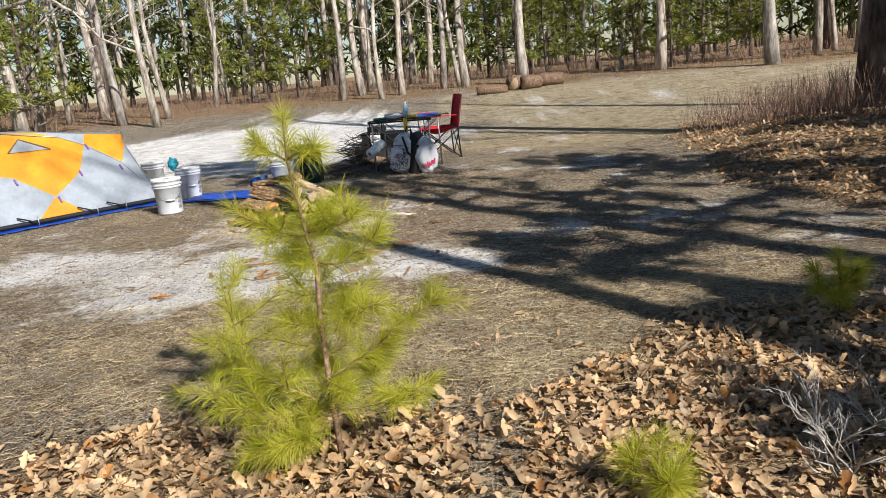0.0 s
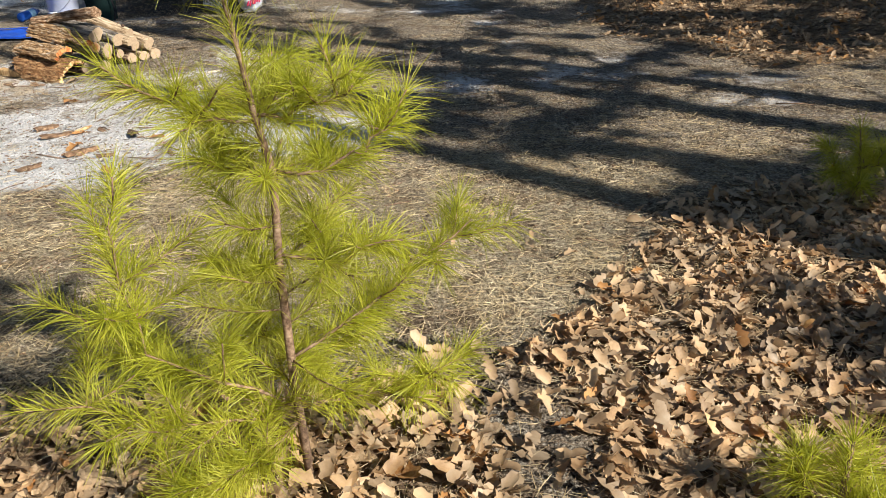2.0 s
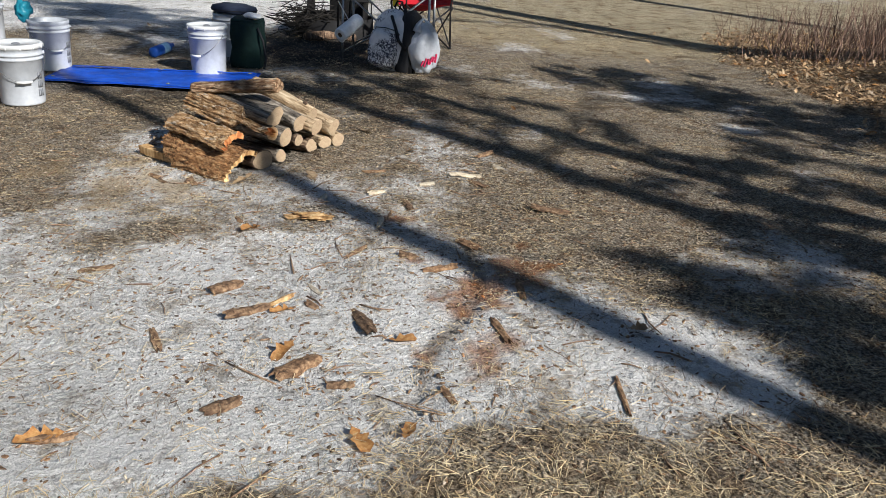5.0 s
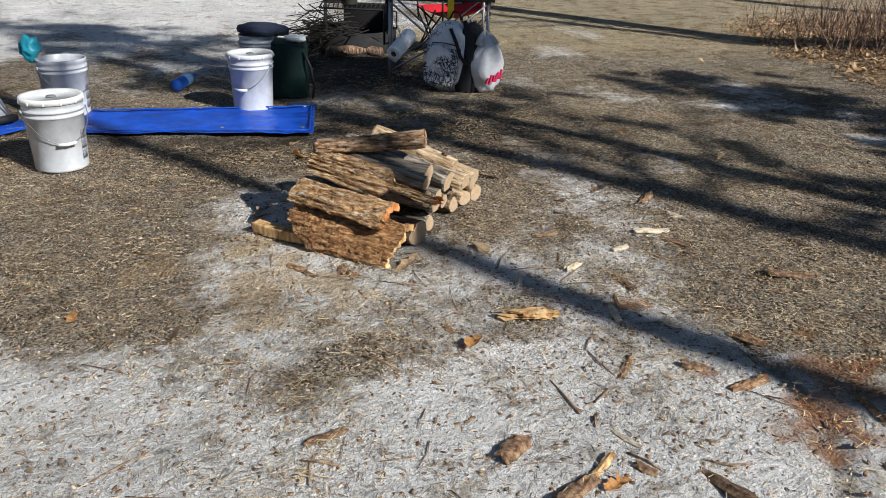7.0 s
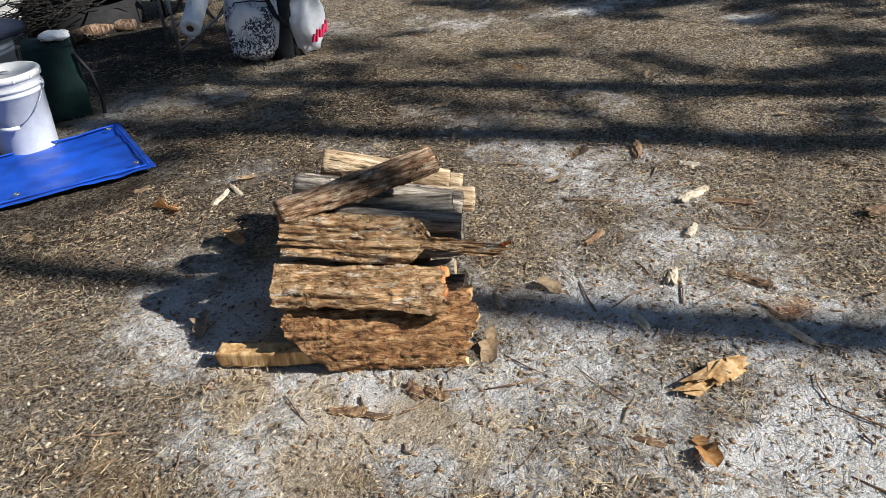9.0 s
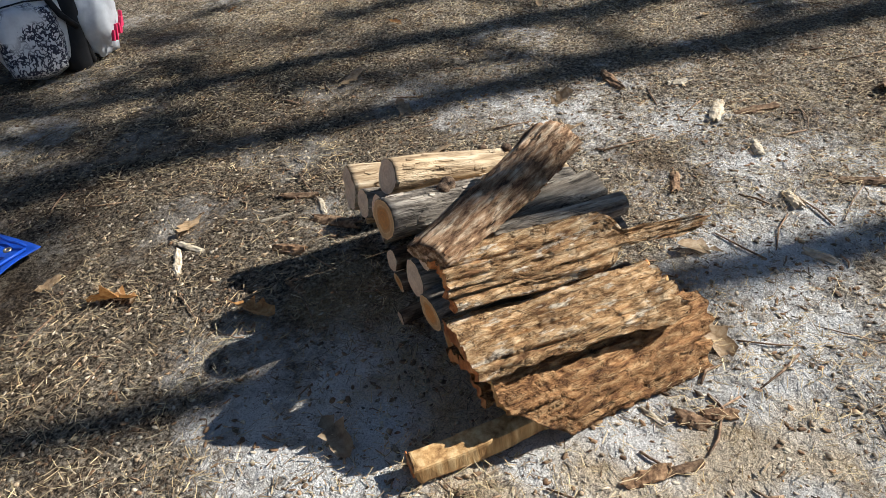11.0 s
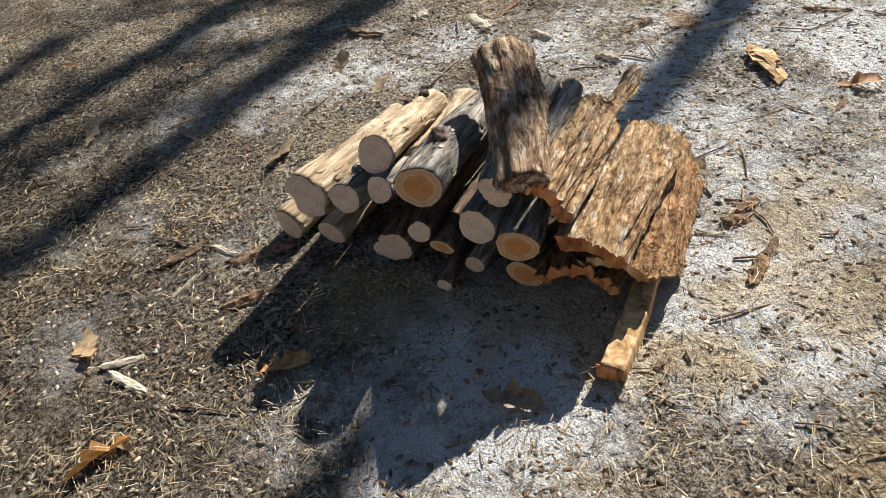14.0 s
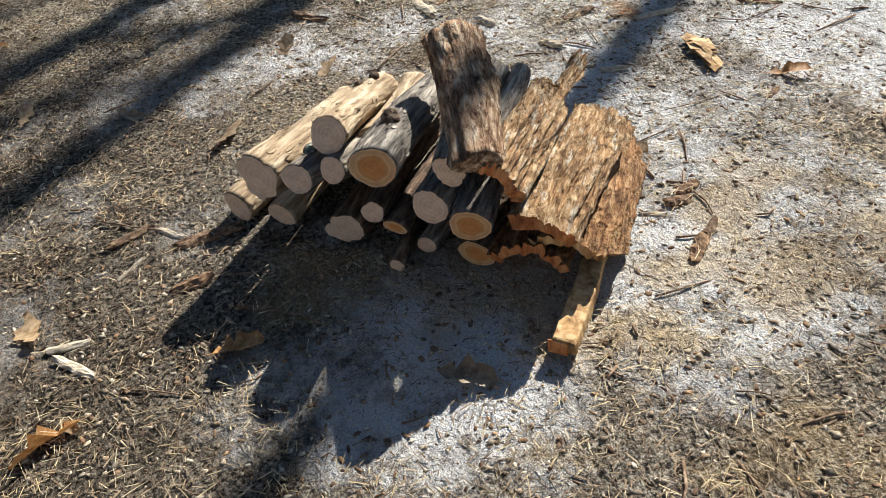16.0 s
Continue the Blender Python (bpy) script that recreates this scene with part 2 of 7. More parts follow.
def box_bm(sx, sy, sz, bevel=0.004, m=None):
    bm = bmesh.new()
    bmesh.ops.create_cube(bm, size=1)
    bmesh.ops.scale(bm, vec=(sx, sy, sz), verts=bm.verts)
    if bevel:
        bmesh.ops.bevel(bm, geom=bm.edges[:], offset=bevel, segments=2, affect="EDGES", profile=0.6)
    if m:
        bmesh.ops.transform(bm, matrix=m, verts=bm.verts)
    return bm


def lathe_bm(profile, n=32):
    """A turned shape from (radius, height) pairs; radius 0 closes it."""
    bm = bmesh.new()
    rings = []
    for r, z in profile:
        if r < 1e-6:
            rings.append([bm.verts.new((0, 0, z))])
        else:
            rings.append([bm.verts.new((r * math.cos(2 * math.pi * i / n), r * math.sin(2 * math.pi * i / n), z)) for i in range(n)])
    for a, b in zip(rings, rings[1:]):
        for i in range(n):
            j = (i + 1) % n
            if len(a) == 1 and len(b) > 1:
                bm.faces.new((a[0], b[i], b[j]))
            elif len(b) == 1 and len(a) > 1:
                bm.faces.new((a[i], b[0], a[j]))
            elif len(a) > 1:
                bm.faces.new((a[i], b[i], b[j], a[j]))
    bmesh.ops.recalc_face_normals(bm, faces=bm.faces)
    return bm


def tube_data(points, radii, n=8, wob=0.0, rng=None):
    """Verts and faces of a round bar through points."""
    pts = [Vector(p) for p in points]
    verts, faces = [], []
    x = None
    for i, p in enumerate(pts):
        d = (pts[min(i + 1, len(pts) - 1)] - pts[max(i - 1, 0)]).normalized()
        if x is None:
            x = d.orthogonal().normalized()
        x = (x - d * x.dot(d)).normalized()
        y = d.cross(x)
        for k in range(n):
            a = 2 * math.pi * k / n
            r = radii[i] * (1 + (rng.uniform(-wob, wob) if rng else 0))
            verts.append(p + (x * math.cos(a) + y * math.sin(a)) * r)
    for i in range(len(pts) - 1):
        for k in range(n):
            j = (k + 1) % n
            faces.append((i * n + k, i * n + j, (i + 1) * n + j, (i + 1) * n + k))
    faces.append(tuple(range(n))[::-1])
    faces.append(tuple(range((len(pts) - 1) * n, len(pts) * n)))
    return verts, faces


def tube(name, points, radius, material, parent=None, label="", n=8):
    radii = radius if isinstance(radius, (list, tuple)) else [radius] * len(points)
    v, f = tube_data(points, radii, n)
    return mesh_object(name, v, f, material, parent, label)


def empty(name, m=None):
    ob = new(name)
    ob.empty_display_size = 0.1
    if m is not None:
        ob.matrix_world = m
    return ob


def merge(pieces):
    verts, faces = [], []
    for v, f in pieces:
        k = len(verts)
        verts.extend(v)
        faces.extend(tuple(i + k for i in q) for q in f)
    return verts, faces


# ---- ground: one sheet, level in the clearing, rising to the woods, a leafy bank on the east side ----
def gz(x, y):
    x, y = np.asarray(x, float), np.asarray(y, float)
    r = np.hypot(x + 0.5, y - 5)
    z = 0.62 * smooth((r - 11) / 20.0)
    z = z + 0.34 * np.exp(-(((x - 5.6) / 2.3) ** 2 + ((y - 9.2) / 2.6) ** 2) ** 1.5)
    return z


def sand_amount(x, y):
    """Where bare white sand lies: the trodden strip, and the wide open place behind the tent."""
    w = (fbm(x, y, 1.1, 5, 4) - 0.5) + 0.55 * (fbm(x, y, 4.2, 6, 4) - 0.5)
    a = np.exp(-(((x + 1.45) / 1.35) ** 2 + ((y - 5.85) / 0.85) ** 2) ** 1.6)
    b = np.exp(-(((x + 0.35) / 0.75) ** 2 + ((y - 5.5) / 0.6) ** 2))
    c = np.exp(-(((x + 4.2) / 4.2) ** 2 + ((y - 17.5) / 5.5) ** 2) ** 1.5)
    d = 0.30 * np.exp(-(((x + 1.7) / 1.3) ** 2 + ((y - 6.9) / 1.25) ** 2))
    e = 0.40 * np.exp(-(((x + 0.9) / 0.7) ** 2 + ((y - 6.6) / 0.5) ** 2))
    f = 0.52 * np.exp(-(((x + 2.2) / 0.6) ** 2 + ((y - 7.75) / 0.6) ** 2))
    g = 0.85 * np.exp(-(((x + 2.8) / 1.0) ** 2 + ((y - 6.5) / 0.85) ** 2))
    h = 0.70 * np.exp(-(((x + 2.02) / 0.46) ** 2 + ((y - 8.08) / 0.48) ** 2) ** 1.3)
    south = smooth((y - 4.92 - 0.10 * x + 0.8 * w) / 0.45)
    return np.clip((np.maximum.reduce([a, b * 0.9, c, d, e, f, g, h]) * 1.2 + w * 1.5) * south + 0.75 * scrape_amount(x, y, 0.11) * smooth((5.5 - y) / 0.4) * (0.5 + fbm(x, y, 5.0, 9, 3)), 0, 1)


def dust_amount(x, y):
    """Yellow sawdust trodden into the sand by the stack."""
    p = np.maximum.reduce([np.exp(-(((x - px) / s) ** 2 + ((y - py) / s) ** 2)) for px, py, s in ((-2.05, 7.25, 0.24), (-1.95, 7.85, 0.26), (-1.60, 8.20, 0.16), (-2.35, 7.55, 0.18))])
    return np.clip((p + (fbm(x, y, 6.0, 83, 3) - 0.5) * 2.4 - 0.25) * 1.2, 0, 0.7) * (p > 0.08)


def ash_shade_amount(x, y):
    """Ground blackened by ash round the fire ring, widened to paint in the shade there."""
    p = np.exp(-(((x + 1.05) / 1.00) ** 2 + ((y - 11.6) / 1.25) ** 2) ** 1.5)
    return np.clip(p * 1.3 + (fbm(x, y, 3.0, 84, 3) - 0.5) * 0.7 * (p > 0.05), 0, 0.92)


def dark_ground_amount(x, y):
    """Where the ground is darker, north of the stack."""
    p = np.exp(-(((x + 1.15) / 1.45) ** 2 + ((y - 9.22) / 0.76) ** 2) ** 1.6)
    return np.clip(p * 1.25 + (fbm(x, y, 2.6, 85, 4) - 0.5) * 1.6, 0, 1) * np.clip(p * 5, 0, 1)


def rot_amount(x, y):
    """Red crumbled rot beside the drag mark."""
    w = fbm(x, y, 9.0, 81, 4)
    spots = ((-0.69, 6.01, 0.09, 0.12), (-0.67, 5.70, 0.12, 0.12), (-0.63, 6.17, 0.06, 0.08), (-0.55, 6.05, 0.05, 0.12), (-0.40, 6.35, 0.11, 0.14), (-0.80, 6.42, 0.08, 0.05), (-0.85, 6.88, 0.07, 0.05))
    p = np.maximum.reduce([np.exp(-(((x - px) / sx) ** 2 + ((y - py) / sy) ** 2)) for px, py, sx, sy in spots])
    return np.clip((p * 1.5 + (w - 0.5) * 3.2 - 0.35) * 1.6, 0, 0.85) * (p > 0.04)


SCRAPE = ((-0.54, 6.55), (-0.555, 6.28), (-0.60, 6.09), (-0.69, 5.92), (-0.79, 5.78), (-0.87, 5.61), (-0.90, 5.44), (-0.96, 5.27), (-1.02, 5.10), (-1.10, 4.85), (-1.20, 4.60))


def scrape_amount(x, y, width=0.045):
    """The shallow curved groove where a log was dragged."""
    d = np.full(np.shape(x), 9.0)
    for (ax, ay), (bx, by) in zip(SCRAPE, SCRAPE[1:]):
        ux, uy = bx - ax, by - ay
        t = np.clip(((x - ax) * ux + (y - ay) * uy) / (ux * ux + uy * uy), 0, 1)
        d = np.minimum(d, np.hypot(x - ax - t * ux, y - ay - t * uy))
    return np.exp(-(d / width) ** 2) * (1 - 0.5 * smooth((5.7 - y) / 0.5))


def leaf_amount(x, y):
    """Oak leaf litter: by the saplings, and over the bank."""
    w = fbm(x, y, 1.6, 11, 3) - 0.5
    edge = 3.32 + 0.75 * smooth((x - 0.25) / 1.0) + 0.5 * w
    a = smooth((edge - y) / 0.22 + 0.5) * smooth((x + 2.6) / 1.2 + w)
    hole = 0.9 * np.exp(-(((x - 0.1) / 0.16) ** 2 + ((y - 2.9) / 0.5) ** 2))
    b = smooth((x - 2.55 - 0.04 * (y - 8) ** 2 + w * 0.9) / 0.5) * smooth((y - 5.6) / 0.8) * smooth((15 - y) / 2)
    c = smooth((np.hypot(x, y - 5) - 21 + 3 * w) / 4)
    return np.clip(np.maximum.reduce([a * (1 - hole), b, c]), 0, 1)


def spread(lo, hi, fine0, fine1, step, grow=1.22):
    mid = list(np.arange(fine0, fine1 + 1e-6, step))
    s, left = step, []
    v = fine0
    while v > lo:
        s *= grow
        v -= s
        left.append(max(v, lo))
    s, right, v = step, [], fine1
    while v < hi:
        s *= grow
        v += s
        right.append(min(v, hi))
    return np.array(left[::-1] + mid + right)


def build_ground():
    gx, gy = spread(-400, 400, -3.6, 2.6, 0.034), spread(-400, 500, 1.6, 10.6, 0.034)
    X, Y = np.meshgrid(gx, gy)
    near = np.exp(-(np.maximum(0, np.hypot(X + 0.6, Y - 6) - 6) / 6.0) ** 2)
    sand = sand_amount(X, Y)
    Z = gz(X, Y) + near * ((fbm(X, Y, 1.0, 2, 3) - 0.5) * 0.035 + (fbm(X, Y, 9.0, 7, 3) - 0.5) * (0.020 - 0.010 * sand))
    dist = np.hypot(X, Y - 5)
    Z += (fbm(X, Y, 0.15, 21, 3) - 0.5) * 0.8 * smooth((dist - 25) / 30)
    # a shallow scrape where a log was dragged
    Z -= 0.022 * scrape_amount(X, Y) - 0.008 * (scrape_amount(X, Y, 0.085) - scrape_amount(X, Y, 0.05))
    nx, ny = len(gx), len(gy)
    verts = np.column_stack([X.ravel(), Y.ravel(), Z.ravel()])
    ii = np.arange((ny - 1) * (nx - 1))
    r, c = ii // (nx - 1), ii % (nx - 1)
    a = r * nx + c
    faces = np.column_stack([a, a + 1, a + nx + 1, a + nx])
    me = bpy.data.meshes.new("ground")
    me.vertices.add(len(verts))
    me.vertices.foreach_set("co", verts.astype(np.float32).ravel())
    me.loops.add(faces.size)
    me.loops.foreach_set("vertex_index", faces.astype(np.int32).ravel())
    me.polygons.add(len(faces))
    me.polygons.foreach_set("loop_start", np.arange(0, faces.size, 4, dtype=np.int32))
    me.update(calc_edges=True)
    me.shade_smooth()
    for key, val in (("sand", sand), ("leafy", leaf_amount(X, Y)), ("grassy", grass_amount(X, Y)), ("rotten", rot_amount(X, Y)), ("sawdusty", dust_amount(X, Y)), ("ash_shaded", ash_shade_amount(X, Y)), ("scraped", scrape_amount(X, Y)), ("darkened", dark_ground_amount(X, Y))):
        at = me.attributes.new(key, "FLOAT", "POINT")
        at.data.foreach_set("value", val.astype(np.float32).ravel())
    me.materials.append(ground_material())
    return tagged(new("ground", me), "sandy forest clearing floor with pine needles, leaves and bare white sand", "ground", kind="structure")


def grass_amount(x, y):
    w = fbm(x, y, 0.9, 31, 3) - 0.5
    far = smooth((x + 1.0) / 3 + w) * smooth((y - 10.5) / 2.5) * smooth((30 - y) / 6)
    tuft = np.exp(-(((x - 0.45) / 0.65) ** 2 + ((y - 3.65) / 0.5) ** 2) ** 1.5)
    strip = 0.9 * np.exp(-(((x + 0.1) / 2.0) ** 2 + ((y - 4.25) / 0.85) ** 2) ** 1.5)
    return np.clip(np.maximum.reduce([far, tuft, strip]) + w * 0.5, 0, 1)


def ground_material():
    m, n, l, p = nodes_of("forest_floor")

    def attr(k):
        a = n.new("ShaderNodeAttribute")
        a.attribute_name = k
        return a.outputs["Fac"]
    fine, mid, broad = texture(n, l, 85, 8, 0.75), texture(n, l, 13, 7, 0.7), texture(n, l, 1.7, 4, 0.6)
    grit = texture(n, l, 240, 4, 0.7)
    specks = texture(n, l, 55, 4, 0.8, (1, 0.55, 1))
    duff = ramp(n, l, fine, [(0.40, (0.030, 0.025, 0.020)), (0.46, (0.18, 0.152, 0.120)), (0.53, (0.46, 0.40, 0.315)), (0.60, (0.78, 0.71, 0.59))])
    duff = mixer(n, l, 0.8, duff, ramp(n, l, mid, [(0.38, (0.55, 0.54, 0.54)), (0.62, (1.2, 1.18, 1.14))]), "MULTIPLY")
    sand = ramp(n, l, mid, [(0.34, (0.44, 0.41, 0.38)), (0.42, (0.84, 0.82, 0.79)), (0.56, (0.95, 0.935, 0.91))])
    sand = mixer(n, l, ramp(n, l, specks, [(0.61, (0.0,)), (0.65, (0.85,))]), sand, (0.12, 0.09, 0.066))
    straw = ramp(n, l, fine, [(0.37, (0.22, 0.17, 0.10)), (0.5, (0.55, 0.46, 0.30)), (0.63, (0.76, 0.67, 0.48))])
    patch = texture(n, l, 4.5, 5, 0.7)
    leaf = ramp(n, l, mid, [(0.37, (0.08, 0.045, 0.024)), (0.5, (0.30, 0.19, 0.10)), (0.63, (0.56, 0.40, 0.24))])
    duff = mixer(n, l, ramp(n, l, patch, [(0.52, (0.0,)), (0.60, (0.75,))]), duff, ramp(n, l, fine, [(0.38, (0.035, 0.025, 0.018)), (0.52, (0.17, 0.115, 0.07)), (0.64, (0.40, 0.29, 0.17))]))
    straw = mixer(n, l, ramp(n, l, patch, [(0.50, (0.0,)), (0.60, (0.8,))]), straw, ramp(n, l, fine, [(0.38, (0.06, 0.04, 0.025)), (0.52, (0.26, 0.18, 0.10)), (0.64, (0.50, 0.38, 0.22))]))
    sand = mixer(n, l, ramp(n, l, patch, [(0.56, (0.0,)), (0.63, (0.6,))]), sand, ramp(n, l, fine, [(0.38, (0.10, 0.075, 0.05)), (0.52, (0.34, 0.27, 0.18)), (0.64, (0.60, 0.52, 0.40))]))
    # the edge of the sand is broken up by litter
    edge = n.new("ShaderNodeMath")
    edge.operation = "MULTIPLY_ADD"
    l.new(mid, edge.inputs[0])
    edge.inputs[1].default_value = 1.0
    broken = n.new("ShaderNodeMath")
    broken.operation = "MULTIPLY_ADD"
    l.new(patch, broken.inputs[0])
    broken.inputs[1].default_value = 0.9
    l.new(attr("sand"), broken.inputs[2])
    l.new(broken.outputs[0], edge.inputs[2])
    scaled_edge = n.new("ShaderNodeMath")
    scaled_edge.operation = "DIVIDE"
    l.new(edge.outputs[0], scaled_edge.inputs[0])
    scaled_edge.inputs[1].default_value = 2.2
    col = mixer(n, l, ramp(n, l, attr("grassy"), [(0.25, (0.0,)), (0.75, (0.85,))]), duff, straw)
    col = mixer(n, l, ramp(n, l, scaled_edge.outputs[0], [(1.22 / 2.2, (0.0,)), (1.58 / 2.2, (1.0,))]), col, sand)
    col = mixer(n, l, ramp(n, l, attr("leafy"), [(0.3, (0.0,)), (0.8, (0.9,))]), col, leaf)
    col = mixer(n, l, attr("darkened"), col, (0.50, 0.475, 0.44), "MULTIPLY")
    col = mixer(n, l, attr("sawdusty"), col, ramp(n, l, fine, [(0.36, (0.34, 0.22, 0.10)), (0.5, (0.62, 0.45, 0.24)), (0.64, (0.80, 0.64, 0.40))]))
    # black of the ash, and of the shade painted round the fire
    col = mixer(n, l, attr("ash_shaded"), col, ramp(n, l, fine, [(0.38, (0.012, 0.011, 0.010)), (0.55, (0.045, 0.040, 0.036)), (0.68, (0.14, 0.125, 0.11))]))
    col = mixer(n, l, ramp(n, l, attr("scraped"), [(0.50, (0.0,)), (0.85, (0.75,))]), col, ramp(n, l, mid, [(0.36, (0.20, 0.165, 0.13)), (0.62, (0.40, 0.35, 0.295))]))
    col = mixer(n, l, attr("rotten"), col, ramp(n, l, fine, [(0.36, (0.12, 0.04, 0.015)), (0.5, (0.36, 0.15, 0.055)), (0.64, (0.58, 0.30, 0.13))]))
    col = mixer(n, l, 0.8, col, ramp(n, l, broad, [(0.3, (0.74, 0.73, 0.72)), (0.7, (1.12, 1.1, 1.08))]), "MULTIPLY")
    col = mixer(n, l, 0.75, col, ramp(n, l, grit, [(0.38, (0.50, 0.48, 0.46)), (0.50, (1.0, 1.0, 1.0)), (0.62, (1.28, 1.27, 1.25))]), "MULTIPLY")
    l.new(col, p.inputs["Base Color"])
    p.inputs["Roughness"].default_value = 0.95
    p.inputs["Specular IOR Level"].default_value = 0.15
    h = n.new("ShaderNodeMath")
    h.operation = "MULTIPLY_ADD"
    l.new(mid, h.inputs[0])
    h.inputs[1].default_value = 1.8
    clods = n.new("ShaderNodeMath")
    clods.operation = "MULTIPLY_ADD"
    l.new(texture(n, l, 34, 3, 0.55), clods.inputs[0])
    clods.inputs[1].default_value = 1.2
    l.new(fine, clods.inputs[2])
    l.new(clods.outputs[0], h.inputs[2])
    flat = n.new("ShaderNodeMath")
    flat.operation = "MULTIPLY"
    l.new(h.outputs[0], flat.inputs[0])
    l.new(ramp(n, l, attr("sand"), [(0.3, (1.0,)), (0.8, (0.6,))]), flat.inputs[1])
    bumped(n, l, p, flat.outputs[0], 1.0, 0.045)
    return m


ground = build_ground()


# ---- firewood stack: logs lie across the line between the tent and the path ----
STACK = pose(-1.62, 7.78, 0, 0, 0, -41)      # its x runs along the logs, its y across the stack
rng = random.Random(4)


def log_frame(a, b):
    a, b = STACK @ Vector(a), STACK @ Vector(b)
    d = b - a
    return Matrix.Translation(a) @ d.to_track_quat("Z", "Y").to_matrix().to_4x4(), d.length


def firewood_log(a, b, r0, r1, bark, cut, label, squash=1.0, turn=0.0, rough=0.05, knots=(), seed=0, flat_side=None, cut_b=None, flakes=None):
    m, length = log_frame(a, b)
    n, rows = 48, 34
    k = random.Random(seed)
    ph = [k.uniform(0, 6.28) for _ in range(6)]

    def rad(t, s):
        base = r0 + (r1 - r0) * s
        v = 1 + rough * (math.sin(2 * t + ph[0]) + 0.6 * math.sin(3 * t + ph[1]) + 0.35 * math.sin(5 * t + ph[2] + 2 * s))
        v += rough * 0.9 * (noise.noise((math.cos(t) * 2.2 + ph[3], math.sin(t) * 2.2, s * 2.5 + seed)))
        v += rough * 1.1 * (noise.noise((math.cos(t) * 7, math.sin(t) * 7 + ph[4], s * 3.0)))
        v += rough * 0.5 * noise.noise((math.cos(t) * 20, math.sin(t) * 20 + ph[2], s * 7.0)) + rough * 0.5 * min(0, noise.noise((math.cos(t) * 13, math.sin(t) * 13, s * 2 + 9)) + 0.15)
        v *= 1 - 0.05 * math.sin(s * 3.1 + ph[5])
        return base * v

    def place(t, s, shrink=1.0, dz=0.0):
        r = rad(t, s) * shrink
        x, y = r * math.cos(t), r * math.sin(t) * squash
        if flat_side is not None and y < -flat_side * r0:
            y = -flat_side * r0 + (y + flat_side * r0) * 0.12
        c, q = math.cos(turn), math.sin(turn)
        bend = 0.012 * math.sin(s * math.pi) * (1 if seed % 2 else -1)
        return (x * c - y * q + bend, x * q + y * c, s * length + dz)
    verts, faces = [], []
    for i in range(rows):
        s = i / (rows - 1)
        verts += [place(2 * math.pi * j / n, s) for j in range(n)]
    for sh, s, dz in ((0.955, 0, 0.0), (0.955, 1, 0.0)):
        verts += [place(2 * math.pi * j / n, s, sh, dz) for j in range(n)]
    for i in range(rows - 1):
        for j in range(n):
            q = (j + 1) % n
            faces.append((i * n + j, i * n + q, (i + 1) * n + q, (i + 1) * n + j))
    for j in range(n):
        q = (j + 1) % n
        faces.append((q, j, rows * n + j, rows * n + q))
        e = (rows - 1) * n
        faces.append((e + j, e + q, (rows + 1) * n + q, (rows + 1) * n + j))
    ob = mesh_object("firewood_log", verts, faces, bark)
    ob.matrix_world = m
    for s, sgn, mat in ((0.0, -1, cut), (1.0, 1, cut_b or (CUT_WORN if cut is CUT_PALE else cut))):
        vs, uv, fs = [(*place(0, s, 0)[:2], s * length + sgn * 0.0015)], [(k.uniform(-0.12, 0.12), k.uniform(-0.12, 0.12))], []
        c0 = np.mean([place(2 * math.pi * j / n, s)[:2] for j in range(n)], axis=0)
        vs[0] = (*c0, s * length + sgn * 0.002)
        for ring in (0.35, 0.7, 0.962):
            for j in range(n):
                t = 2 * math.pi * j / n
                p = place(t, s, 1.0)
                vs.append((c0[0] + (p[0] - c0[0]) * ring, c0[1] + (p[1] - c0[1]) * ring, s * length + sgn * (0.001 + 0.0012 * k.random())))
                uv.append((ring * math.cos(t), ring * math.sin(t)))
        for j in range(n):
            q = (j + 1) % n
            tri = [(0, 1 + j, 1 + q), (1 + j, 1 + n + j, 1 + n + q, 1 + q), (1 + n + j, 1 + 2 * n + j, 1 + 2 * n + q, 1 + n + q)]
            fs += [f[::-1] for f in tri] if sgn < 0 else tri
        mesh_object("cut_end", vs, fs, mat, ob, uvs=uv)
    for t, s, size in knots:
        p = Vector(place(t, s))
        bm = bmesh.new()
        bmesh.ops.create_icosphere(bm, subdivisions=2, radius=size)
        for v in bm.verts:
            v.co = v.co * (1 + 0.5 * noise.noise(v.co * 60)) + p
        part("knot", bm, BARK_DARK, ob, "dark broken branch stub")
    vs, fs = [], []
    for _ in range(int(150 * length / 0.4)):
        t0, s0 = k.uniform(0, 6.28), k.uniform(0.03, 0.93)
        if noise.noise((math.cos(t0) * 1.6 + seed, math.sin(t0) * 1.6, s0 * 4)) < -0.05:
            continue
        dt, ds, h = k.uniform(0.05, 0.20), k.uniform(0.02, 0.085) * 0.4 / length, k.uniform(1.02, 1.07)
        ring = []
        for i in range(6):
            a = i * math.pi / 3 + k.uniform(-0.3, 0.3)
            ring.append((t0 + dt * math.cos(a), min(0.985, max(0.015, s0 + ds * math.sin(a)))))
        b = len(vs)
        vs += [place(p[0], p[1], 0.985) for p in ring] + [place(t0 + (p[0] - t0) * 0.8, s0 + (p[1] - s0) * 0.8, h) for p in ring]
        fs += [(b + i, b + (i + 1) % 6, b + 6 + (i + 1) % 6, b + 6 + i) for i in range(6)] + [tuple(b + 6 + i for i in range(6))]
    mesh_object("flaking_bark", vs, fs, flakes or bark, ob, flat=True)["kind"] = "stuff"
    return tagged(ob, label, "log", "stacked firewood")


